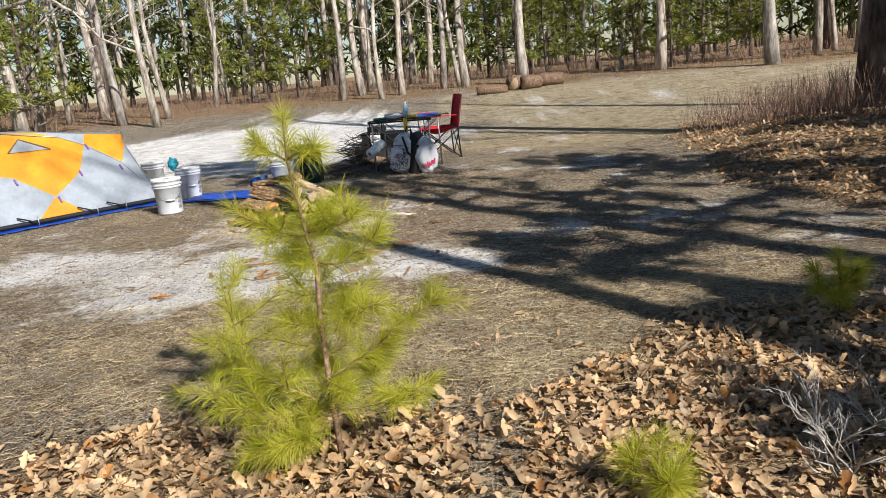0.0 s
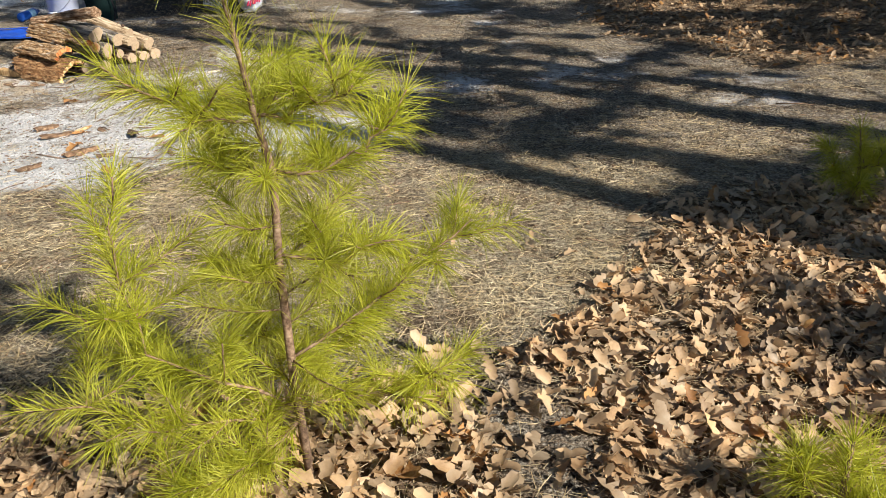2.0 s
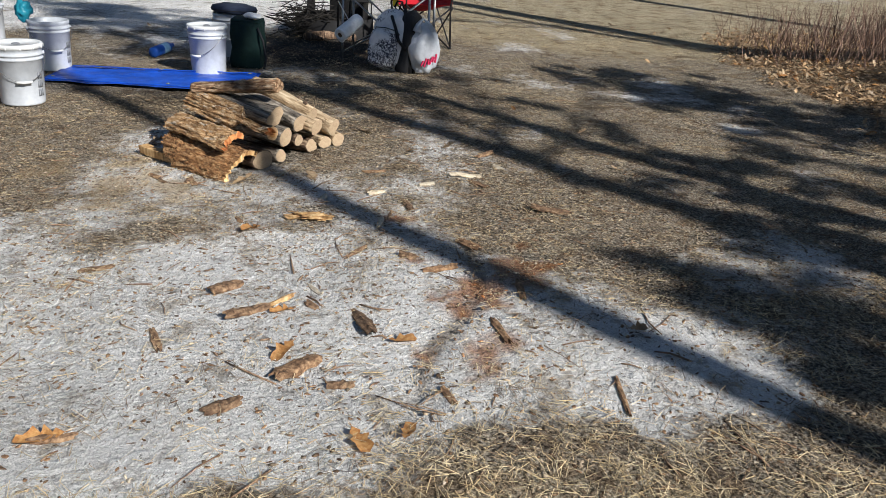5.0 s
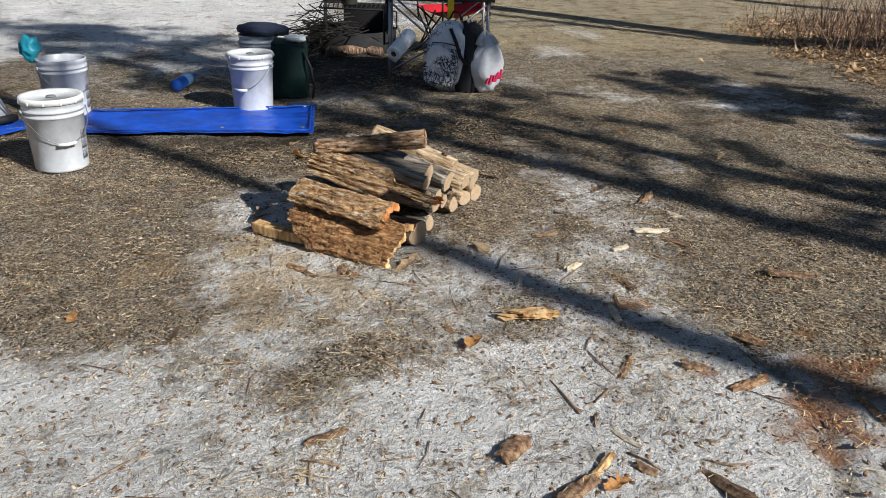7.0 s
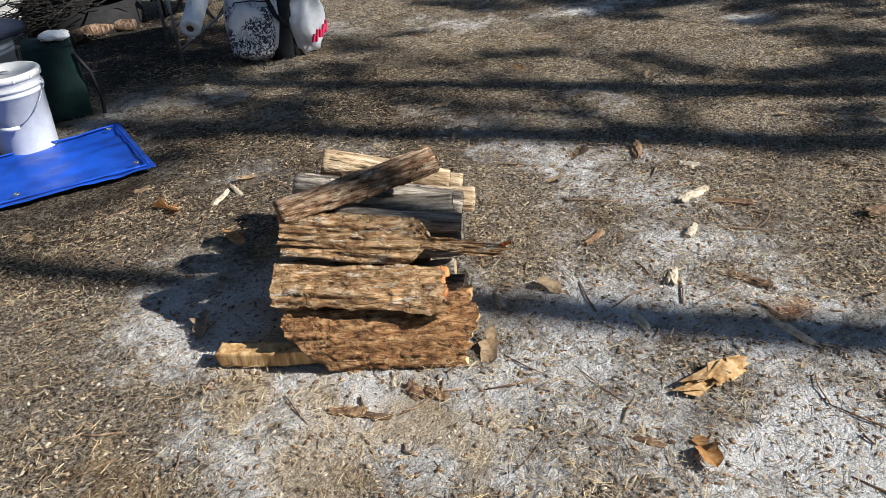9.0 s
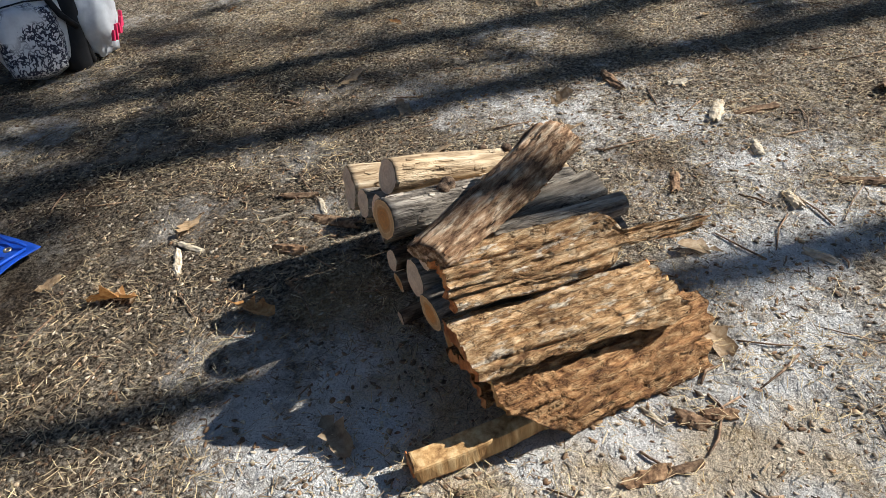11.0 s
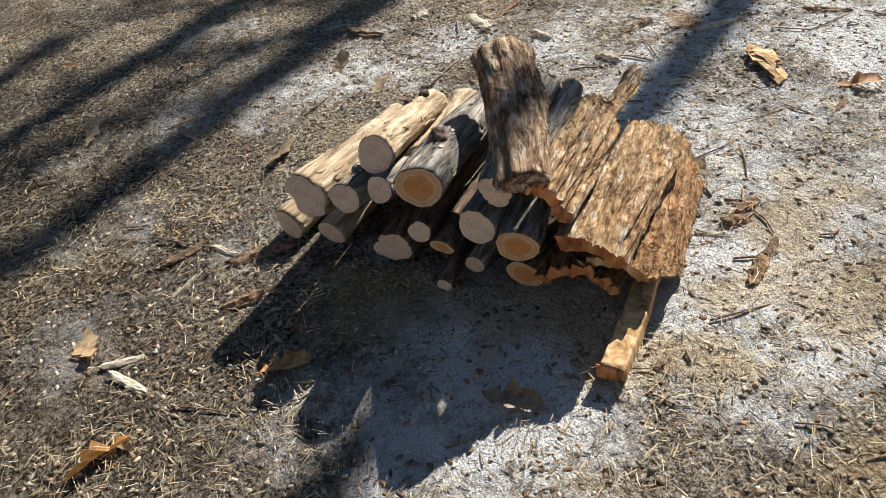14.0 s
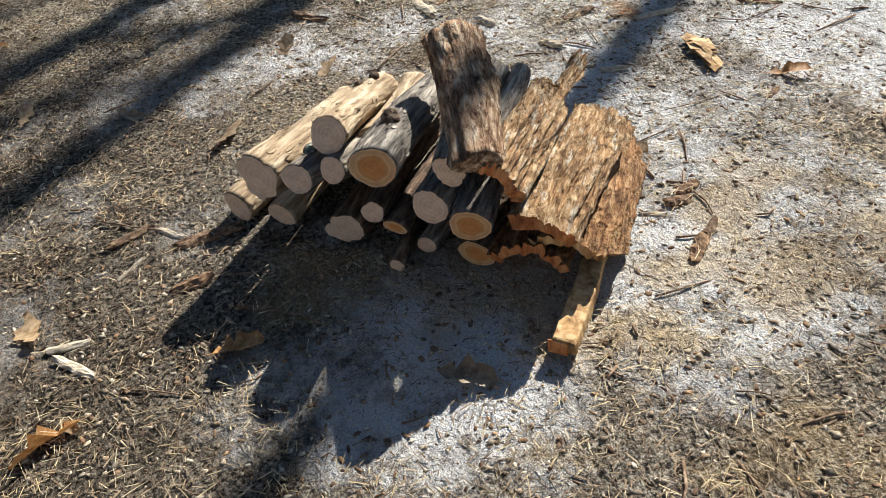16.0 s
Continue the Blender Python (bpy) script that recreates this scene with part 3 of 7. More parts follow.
def bark_slab(a, b, centre_off, R, th, a0, a1, bark, inner, label, seed=0, ragged=0.05, notch=None, spike=None):
    """A hollow, rotten shell of a log: an arc in section, torn at the far end. Angles are taken across the stack, from level to up."""
    k = random.Random(seed)
    (ua, va, za), (ub, vb, zb) = a, b
    n, rows = 44, 90
    ph = k.uniform(0, 50)

    def at(i, s, outer):
        f = i / (n - 1)
        lo = a0 + 7 * noise.noise((s * 4, ph, 1)) + 4 * noise.noise((s * 14, ph, 5))
        hi = a1 + 7 * noise.noise((s * 4, ph, 9)) + 4 * noise.noise((s * 14, ph, 7))
        if notch and s < notch[0]:
            hi -= notch[1] * (1 - s / notch[0])
        if spike and s > spike[0]:
            q = (s - spike[0]) / (1 - spike[0])
            q = min(1, q * 6)
            mid = lo + (hi - lo) * spike[1]
            lo, hi = lo + (mid - spike[2] - lo) * q, hi + (mid + spike[2] - hi) * q
        t = radians(lo + (hi - lo) * f)
        end0 = ragged * 0.35 * noise.noise((f * 5, ph, 2)) + ragged * 0.2 * noise.noise((f * 17, ph, 6))
        end1 = ragged * noise.noise((f * 4, ph, 3)) + ragged * 0.7 * noise.noise((f * 19, ph, 4))
        u = ua + end0 + (ub + end1 - ua - end0) * s
        relief = -0.010 * max(0, noise.noise((t * 16, u * 3.5, ph + 40)) - 0.18) / 0.3 + 0.010 * noise.noise((t * 3, u * 5, ph)) + 0.008 * noise.noise((t * 11, u * 9, ph + 3)) + 0.006 * noise.noise((t * 30, u * 14, ph + 8)) + 0.004 * noise.noise((t * 60, u * 40, ph + 12)) - 0.012 * max(0, noise.noise((t * 9, u * 16, ph + 30)) - 0.25)
        r = R + relief if outer else R - th * (1 + 0.35 * noise.noise((t * 4, u * 7, ph + 20)))
        v = va + (vb - va) * s + centre_off[0] + r * math.cos(t)
        z = za + (zb - za) * s + centre_off[1] + r * math.sin(t)
        return (u, v, z)
    verts = [at(i, j / (rows - 1), True) for j in range(rows) for i in range(n)] + [at(i, j / (rows - 1), False) for j in range(rows) for i in range(n)]
    K, faces = rows * n, []
    for j in range(rows - 1):
        for i in range(n - 1):
            q = j * n + i
            faces.append((q, q + n, q + n + 1, q + 1))
            faces.append((K + q, K + q + 1, K + q + n + 1, K + q + n))
        for i in (0, n - 1):
            q = j * n + i
            faces.append((q, q + n, K + q + n, K + q)[::(-1 if i == 0 else 1)])
    ob = mesh_object("bark_slab", verts, faces, bark)
    ob.matrix_world = STACK
    for j in (0, rows - 1):
        vs, fs = [], []
        for i in range(n):
            o, q = Vector(verts[j * n + i]), Vector(verts[K + j * n + i])
            for f in (0.0, 0.33, 0.66, 1.0):
                w = o.lerp(q, f)
                w.x += (0.004 * noise.noise(w * 70)) * (1 if 0 < f < 1 else 0) + (0.001 if j else -0.001)
                vs.append(w)
        for i in range(n - 1):
            for c in range(3):
                q = i * 4 + c
                fs.append((q, q + 1, q + 5, q + 4)[::(1 if j == 0 else -1)])
        mesh_object("torn_end", vs, fs, inner, ob)
    return tagged(ob, label, "bark slab", "stacked firewood")


PALE = "pale sawn firewood log in the stack"
GREY = "weathered grey firewood log in the stack"
# a = end towards the tent, b = end towards the path; (along, across, height)
firewood_log((-0.155, 0.687, 0.050), (0.26, 0.575, 0.042), 0.046, 0.040, BARK_PALE, CUT_PALE, "pale round firewood log lying on the ground at the stack's end", seed=1)
firewood_log((-0.225, 0.539, 0.223), (0.27, 0.520, 0.128), 0.052, 0.046, BARK_PALE, CUT_PALE, "forked pale firewood log resting on two lower logs", seed=2, rough=0.12)
firewood_log((-0.154, 0.558, 0.044), (0.25, 0.470, 0.045), 0.045, 0.042, BARK_PALE, CUT_PALE, "pale oval firewood log lying on the sand", squash=0.78, seed=3)
firewood_log((-0.225, 0.431, 0.233), (0.22, 0.425, 0.130), 0.041, 0.040, BARK_GREY, CUT_PALE, "lichen-spotted grey firewood log with a hollow heart", seed=4, knots=((1.2, 0.2, 0.016), (1.6, 0.3, 0.012)))
firewood_log((-0.175, 0.350, 0.333), (0.225, 0.388, 0.212), 0.044, 0.046, BARK_PALE, CUT_PALE, "long pale barkless firewood log on top of the stack", seed=5, knots=((1.7, 0.85, 0.014), (1.3, 0.7, 0.012)))
firewood_log((-0.220, 0.333, 0.269), (0.03, 0.345, 0.190), 0.031, 0.030, BARK_GREY, CUT_PALE, "short thin firewood log with pale cut end", seed=6)
firewood_log((-0.055, 0.302, 0.237), (0.31, 0.325, 0.172), 0.042, 0.046, BARK_PALE, CUT_PALE, "pale split firewood log behind a thicker one", seed=8, flat_side=0.4)
firewood_log((-0.245, 0.215, 0.311), (0.27, 0.235, 0.205), 0.058, 0.052, BARK_GREY, CUT_ORANGE, "thick grey firewood log with orange heartwood and a knot", squash=0.9, seed=7, knots=((1.45, 0.33, 0.021), (1.75, 0.29, 0.016), (1.2, 0.35, 0.012)), cut_b=CUT_WORN)
firewood_log((-0.235, 0.243, 0.169), (0.24, 0.255, 0.100), 0.029, 0.034, BARK_DARK, CUT_PALE, "thin dark-barked firewood log inside the stack", seed=9)
firewood_log((-0.181, 0.362, 0.051), (0.24, 0.360, 0.048), 0.054, 0.050, BARK_DARK, CUT_PALE, "quarter-split dark firewood log on the ground", squash=0.75, seed=10, rough=0.12)
firewood_log((-0.245, 0.187, 0.141), (0.20, 0.185, 0.085), 0.030, 0.028, BARK_DARK, CUT_ORANGE, "narrow split orange firewood stick in the stack", squash=0.5, turn=0.3, seed=11)
firewood_log((-0.178, 0.144, 0.033), (0.24, 0.112, 0.042), 0.027, 0.034, BARK_GREY, CUT_PALE, "thin firewood log with a pale rimmed end on the ground", seed=12)
firewood_log((-0.254, 0.196, 0.024), (0.16, 0.185, 0.028), 0.020, 0.022, BARK_DARK, CUT_PALE, "short thin firewood branch lying under the stack", seed=13)
firewood_log((-0.235, 0.096, 0.208), (0.27, 0.120, 0.150), 0.044, 0.046, BARK_GREY, CUT_PALE, GREY, squash=1.1, seed=14)
firewood_log((-0.225, 0.044, 0.308), (0.245, 0.080, 0.266), 0.037, 0.052, BARK_GREY, CUT_PALE, "smooth grey firewood log carrying the topmost piece", rough=0.09, seed=15)
firewood_log((-0.245, 0.001, 0.176), (0.27, 0.020, 0.190), 0.049, 0.046, BARK_GREY, CUT_ORANGE, "grey firewood log with dark orange cut end", squash=0.86, seed=17)
firewood_log((-0.206, 0.007, 0.055), (0.27, -0.055, 0.062), 0.046, 0.062, BARK_DARK, CUT_ORANGE, "thick dark-barked firewood log at the bottom of the stack", squash=0.85, seed=18, cut_b=CUT_WORN)
firewood_log((-0.085, -0.001, 0.320), (0.270, 0.008, 0.264), 0.026, 0.030, BARK_GREY, CUT_PALE, "thin grey firewood branch beside the topmost piece", seed=24)
firewood_log((-0.245, -0.030, 0.356), (0.190, 0.160, 0.408), 0.044, 0.066, BARK_BROWN, BARK_BROWN, "dark-barked split log lying aslant on top of the stack", squash=0.62, turn=0.0, seed=16, rough=0.15)
SLAB = surface("rotten_slab_wood", (0.22, 0.110, 0.048), (0.50, 0.300, 0.140), (0.77, 0.57, 0.35), 70, 10, 0.92, 1.0, 0.013, (0.34, 1, 1), vary=0.12, pits=50, bleach=38, cracks=30)
SLAB_DARK = surface("rotten_dark_slab", (0.14, 0.060, 0.024), (0.37, 0.188, 0.076), (0.60, 0.38, 0.19), 70, 10, 0.92, 1.0, 0.013, (0.38, 1, 1), vary=0.12, pits=50, cracks=34)
bark_slab((-0.238, 0.0, 0.0), (0.385, -0.032, -0.061), (-0.005, 0.246), 0.118, 0.032, 106, 174, SLAB, CUT_RED, "rotten brown bark slab with a long torn spike", seed=31, ragged=0.03, spike=(0.60, 0.55, 9))
bark_slab((-0.255, 0.0, 0.0), (0.225, -0.050, -0.015), (-0.134, 0.090), 0.145, 0.034, 72, 142, SLAB, CUT_RED, "curved rotten bark slab with bleached patches", seed=32, ragged=0.03)
bark_slab((-0.222, 0.0, 0.0), (0.295, 0.012, -0.016), (-0.198, 0.018), 0.140, 0.024, 62, 184, SLAB_DARK, SPLIT_YELLOW, "broad crumbling bark slab leaning on the stack's side", seed=33, ragged=0.03, notch=(0.30, 48))
bark_slab((-0.235, 0.0, 0.0), (0.20, 0.0, -0.02), (-0.128, 0.030), 0.106, 0.030, 25, 150, SLAB_DARK, CUT_RED, "dark hollow bark slab at the bottom of the stack", seed=34, ragged=0.03)


def plank_piece():
    bm = box_bm(0.44, 0.052, 0.046, 0.006)
    bmesh.ops.subdivide_edges(bm, edges=[e for e in bm.edges if abs(e.verts[0].co.x - e.verts[1].co.x) > 0.2], cuts=18)
    for v in bm.verts:
        v.co += Vector((0.012 * noise.noise(v.co * 60), 0.005 * noise.noise(v.co * 9) + 0.0015 * noise.noise(v.co * 50), 0.005 * noise.noise(v.co * 12 + Vector((3, 0, 0))) + 0.0015 * noise.noise(v.co * 55)))
        v.co.y += 0.010 * math.sin(v.co.x * 6)
    ob = part("split_firewood_stick", bm, SPLIT_YELLOW, flat=True)
    part("cut_end", box_bm(0.004, 0.044, 0.038, 0.0015, pose(-0.222, 0.004, 0)), CUT_RED, ob, "rough orange-brown end face")
    ob.matrix_world = STACK @ pose(-0.205, -0.262, 0.028, 0, 0, -6)
    return tagged(ob, "squared yellow split firewood stick sticking out on the ground", "log", "stacked firewood")


plank_piece()
for (u, v, z, s) in ((-0.14, 0.430, 0.256, 0.014), (-0.11, 0.436, 0.250, 0.011), (-0.06, 0.432, 0.236, 0.012)):
    bm = bmesh.new()
    bmesh.ops.create_icosphere(bm, subdivisions=3, radius=s)
    for w in bm.verts:
        w.co *= 1 + 0.6 * noise.noise(w.co * 150)
    ob = part("lichen_tuft", bm, LICHEN)
    ob.matrix_world = STACK @ pose(u, v, z)
    tagged(ob, "grey-green lichen tuft on a firewood log", "lichen", "lichen tufts")


# ---- camp things ----
def plain(name, col, rough=0.5, metal=0.0, bump=0.15, vary=0.12, scale=25, through_light=0.0):
    d = tuple(c * (1 - vary) for c in col)
    u = tuple(min(1.0, c * (1 + vary)) for c in col)
    return surface(name, d, col, u, scale, 4, rough, bump, 0.001, metal=metal, through_light=through_light)


BUCKET = plain("white_bucket_plastic", (0.60, 0.62, 0.65), 0.38, vary=0.08, through_light=0.08)
LID = plain("white_lid_plastic", (0.76, 0.76, 0.74), 0.42, vary=0.08)
WIRE = plain("galvanised_wire", (0.30, 0.30, 0.30), 0.4, 0.9)
PRINT_GREY = plain("grey_print", (0.22, 0.23, 0.25), 0.6)
TARP = plain("blue_poly_tarp", (0.012, 0.075, 0.46), 0.42, vary=0.2, scale=12, bump=0.3)
NAVY = plain("navy_pad_cloth", (0.022, 0.03, 0.055), 0.85)
GREEN_BAG = plain("dark_green_bag_cloth", (0.004, 0.022, 0.018), 0.8)
TENT_GREY = plain("grey_tent_nylon", (0.36, 0.40, 0.45), 0.55, vary=0.06, through_light=0.25)
TENT_ORANGE = plain("orange_tent_nylon", (0.86, 0.36, 0.018), 0.5, vary=0.06, through_light=0.3)
TENT_DARK = plain("dark_tent_mesh", (0.03, 0.028, 0.028), 0.8)
PURPLE = plain("purple_clip", (0.16, 0.07, 0.28), 0.5)
BLACK = plain("black_webbing", (0.012, 0.012, 0.014), 0.7)
STEEL_BLACK = plain("sooty_steel", (0.016, 0.015, 0.015), 0.75, 0.3, 0.4)
STEEL_GREY = plain("grey_tube_steel", (0.36, 0.36, 0.37), 0.4, 0.7)
BRONZE = plain("black_painted_tube", (0.02, 0.018, 0.018), 0.4, 0.2)
RED_CLOTH = plain("red_chair_cloth", (0.50, 0.012, 0.022), 0.75, through_light=0.12)
PACK_WHITE = None
BAG_WHITE = plain("white_thin_plastic", (0.74, 0.76, 0.80), 0.35, bump=0.5, scale=18, through_light=0.3)
PAPER = plain("white_paper_towel", (0.80, 0.80, 0.80), 0.95)
CARD = plain("brown_cardboard", (0.16, 0.10, 0.06), 0.9)
TEAL = plain("teal_plastic_bag", (0.05, 0.42, 0.55), 0.35, bump=0.5, through_light=0.3)
BLUE = plain("blue_plastic", (0.02, 0.11, 0.52), 0.35)
SKY_BLUE = plain("light_blue_label", (0.25, 0.46, 0.66), 0.5)
GREEN = plain("green_plastic", (0.01, 0.26, 0.14), 0.4)
YELLOW = plain("yellow_plastic", (0.70, 0.50, 0.02), 0.4)
RED_PRINT = plain("red_print", (0.62, 0.03, 0.10), 0.5)
ALU = plain("dull_aluminium_pot", (0.20, 0.18, 0.15), 0.45, 0.8)


def scribble_cloth(name="white_cloth_with_black_line_print", dense=False):
    m, n, l, p = nodes_of(name)
    tc = n.new("ShaderNodeTexCoord")
    vo = n.new("ShaderNodeTexVoronoi")
    vo.feature = "DISTANCE_TO_EDGE"
    vo.inputs["Scale"].default_value = 26 if dense else 15
    warp = n.new("ShaderNodeTexNoise")
    warp.inputs["Scale"].default_value = 9
    mixv = mixer(n, l, 0.12, tc.outputs["Object"], warp.outputs["Color"])
    l.new(mixv, vo.inputs["Vector"])
    lines = ramp(n, l, vo.outputs[0], [(0.10, (1.0,)), (0.16, (0.0,))] if dense else [(0.03, (1.0,)), (0.055, (0.0,))])
    big = texture(n, l, 4.5, 2, 0.5)
    where = ramp(n, l, big, [(0.36, (0.0,)), (0.42, (1.0,))] if dense else [(0.54, (0.0,)), (0.60, (1.0,))])
    fac = mixer(n, l, 1.0, lines, where, "MULTIPLY")
    cloth = ramp(n, l, texture(n, l, 30, 5), [(0.3, (0.60, 0.59, 0.60)), (0.7, (0.74, 0.73, 0.73))])
    l.new(mixer(n, l, fac, cloth, (0.03, 0.03, 0.05)), p.inputs["Base Color"])
    p.inputs["Roughness"].default_value = 0.8
    return m


PACK_WHITE = scribble_cloth()
PACK_PRINT = scribble_cloth("cloth_with_dense_black_print", True)


def bucket(x, y, turn, label, lid=True, print_side=False):
    g = float(gz(x, y))
    body = [(0.0, 0.004), (0.120, 0.0), (0.130, 0.006), (0.1315, 0.015), (0.1435, 0.285), (0.150, 0.288), (0.151, 0.296), (0.1445, 0.300), (0.1448, 0.312), (0.152, 0.315), (0.153, 0.323), (0.1455, 0.327), (0.1455, 0.345), (0.150, 0.350), (0.150, 0.368), (0.146, 0.372), (0.141, 0.368), (0.140, 0.30), (0.128, 0.02), (0.0, 0.016)]
    ob = part("bucket", lathe_bm(body, 40), BUCKET)
    ob.matrix_world = pose(x, y, g, 0, 0, turn)
    if lid:
        prof = [(0.0, 0.372), (0.030, 0.372), (0.034, 0.376), (0.128, 0.376), (0.133, 0.384), (0.150, 0.387), (0.156, 0.380), (0.157, 0.358), (0.152, 0.357), (0.151, 0.373), (0.12, 0.370), (0.0, 0.368)]
        ld = part("lid", lathe_bm(prof, 40), LID, ob, "snap-on white plastic lid")
        for i in range(12):
            a = i * 30
            part("lid_tab", box_bm(0.004, 0.010, 0.016, 0.0015, pose(0, 0, 0, 0, 0, a) @ pose(0.158, 0, 0.366)), LID, ld)
        part("pour_cap", lathe_bm([(0.0, 0.381), (0.022, 0.381), (0.026, 0.376), (0.0, 0.374)], 20), PRINT_GREY, ld)
    # wire bail hanging against the front
    pts = []
    for i in range(25):
        t = math.pi * i / 24
        pts.append((0.157 * math.cos(t), -0.008 - 0.150 * math.sin(t), 0.315 - 0.155 * math.sin(t) ** 1.2))
    h = tube("handle", pts, 0.0022, WIRE, ob, "thin wire bail handle", 6)
    tube("grip", [(-0.045, -0.160, 0.162), (0.0, -0.163, 0.158), (0.045, -0.160, 0.162)], [0.008, 0.009, 0.008], LID, h, "white plastic grip", 10)
    for s in (-1, 1):
        part("handle_boss", lathe_bm([(0.0, 0.0), (0.014, 0.0), (0.013, 0.012), (0.0, 0.014)], 14), BUCKET, ob).matrix_local = pose(s * 0.146, 0, 0.315, 0, s * 90, 0)
    if print_side:
        # small upright lines of unreadable print
        for i in range(9):
            a = radians(-52 + 2.2 * (i % 3) * 3)
            z = 0.08 + 0.055 * (i // 3)
            r = 0.1335 + (z - 0.015) * 0.0444 + 0.0012
            part("print_bar", box_bm(0.0012, 0.009, 0.045, 0), PRINT_GREY, ob, "grey block of small print").matrix_local = Matrix.Translation((r * math.cos(a), r * math.sin(a), z)) @ pose(0, 0, 0, 0, 0, math.degrees(a))
    return tagged(ob, label, "bucket", "plastic buckets")


bucket(-3.05, 9.00, 25, "white plastic bucket with closed lid beside the tent", print_side=True)
bucket(-3.18, 10.15, 30, "open white plastic bucket behind another bucket", lid=False, print_side=True)
bucket(-2.00, 10.12, -30, "white plastic bucket with closed lid behind the blue tarp")
bucket(-1.90, 11.0, 10, "white plastic bucket under a round navy pad", lid=False)
bucket(-4.05, 11.35, 10, "white plastic bucket standing behind the tent", lid=True)


def pad():
    bm = lathe_bm([(0.0, 0.0), (0.17, 0.0), (0.195, 0.012), (0.20, 0.03), (0.19, 0.05), (0.15, 0.062), (0.0, 0.066)], 36)
    for v in bm.verts:
        v.co.z += 0.01 * noise.noise(v.co * 9)
    ob = part("seat_pad", bm, NAVY)
    ob.matrix_world = pose(-1.86, 11.0, 0.375, 0, 2, 0)
    part("piping", lathe_bm([(0.197, 0.026), (0.203, 0.030), (0.197, 0.034)], 36), BLACK, ob)
    tagged(ob, "round navy cloth seat pad lying on a bucket", "cushion")


pad()


def crumple(name, size, material, m, seed, label, category, amount=0.35, fine=5, parent=None):
    bm = bmesh.new()
    bmesh.ops.create_icosphere(bm, subdivisions=4, radius=1)
    for v in bm.verts:
        q = v.co + Vector((seed * 3.1, 0, 0))
        d = 1 + amount * noise.noise(q * 1.3) + amount * 0.45 * abs(noise.noise(q * fine)) + amount * 0.2 * noise.noise(q * fine * 2.3)
        v.co = Vector((v.co.x * size[0], v.co.y * size[1], v.co.z * size[2])) * d
    lowest = min(v.co.z for v in bm.verts)
    for v in bm.verts:
        v.co.z -= lowest
        if v.co.z < size[2] * 0.12:
            v.co.z *= 0.25
    ob = part(name, bm, material, parent)
    ob.matrix_world = m
    return tagged(ob, label, category) if label else ob


crumple("plastic_bag", (0.06, 0.055, 0.07), TEAL, pose(-3.37, 10.18, 0.345, 0, 10, 0), 3, "crumpled teal plastic bag stuffed on a bucket rim", "bag", 0.5)


def strip(name, corners, nu, nv, material, lift, seed, label, wrinkle=0.012):
    a, b, c, d = [Vector((*p, 0)) for p in corners]
    verts, faces = [], []
    for layer in (0, 1):
        for j in range(nv + 1):
            for i in range(nu + 1):
                u, v = i / nu, j / nv
                p = a.lerp(b, u).lerp(d.lerp(c, u), v)
                p.x += 0.02 * noise.noise((u * 6, v * 3, seed)) * (1 if 0 < u < 1 else 0.4)
                p.y += 0.02 * noise.noise((u * 5, v * 2, seed + 4))
                w = wrinkle * (abs(noise.noise((p.x * 2.2, p.y * 5, seed))) + 0.5 * abs(noise.noise((p.x * 7, p.y * 9, seed + 2))) + 0.5 * max(0, noise.noise((p.x * 1.1 + p.y * 2, seed, 0))))
                edge = min(v, 1 - v) < 0.02 or min(u, 1 - u) < 0.01
                p.z = float(gz(p.x, p.y)) + lift + w + (0.004 if edge else 0) - (0.003 if layer else 0)
                verts.append(p)
    K, n = (nu + 1) * (nv + 1), nu + 1
    for j in range(nv):
        for i in range(nu):
            q = j * n + i
            faces.append((q, q + 1, q + n + 1, q + n))
            faces.append((K + q, K + q + n, K + q + n + 1, K + q + 1))
    rim = [j * n for j in range(nv + 1)] + [nv * n + i for i in range(1, nu + 1)] + [j * n + nu for j in range(nv - 1, -1, -1)] + [i for i in range(nu - 1, 0, -1)]
    for p, q in zip(rim, rim[1:] + rim[:1]):
        faces.append((p, q, K + q, K + p))
    return tagged(mesh_object(name, verts, faces, material), label, "tarp")


tarp = strip("tarp", [(-3.15, 9.60), (-1.68, 9.34), (-1.59, 10.02), (-3.05, 10.14)], 90, 36, TARP, 0.014, 3, "flat creased blue plastic tarp lying on the sand", 0.022)
EYELET = plain("dull_brass_eyelet", (0.42, 0.36, 0.24), 0.35, 0.8)
for a, b in (((-3.13, 9.62), (-1.71, 9.37)), ((-1.70, 9.38), (-1.62, 9.99)), ((-1.63, 9.99), (-3.03, 10.11))):
    run = [Vector((a[0] + (b[0] - a[0]) * i / 24, a[1] + (b[1] - a[1]) * i / 24, 0.034 + 0.006 * noise.noise((i * 0.6, a[0], 3)))) for i in range(25)]
    tube("hem_cord", run, 0.005, TARP, tarp, "rope-filled hem of the tarp", 6)
for x, y in ((-1.74, 9.41), (-1.67, 9.94), (-2.22, 9.49), (-2.35, 10.02), (-3.05, 9.66)):
    part("eyelet", lathe_bm([(0.006, 0.0), (0.013, 0.0), (0.013, 0.003), (0.010, 0.0045), (0.006, 0.003), (0.006, 0.0)], 16), EYELET, tarp, "dull brass eyelet").matrix_local = pose(x, y, 0.042)
strip("groundsheet", [(-5.62, 7.56), (-3.30, 9.82), (-4.83, 11.40), (-7.12, 9.12)], 60, 40, TARP, 0.012, 8, "blue groundsheet sticking out under the tent", 0.02)


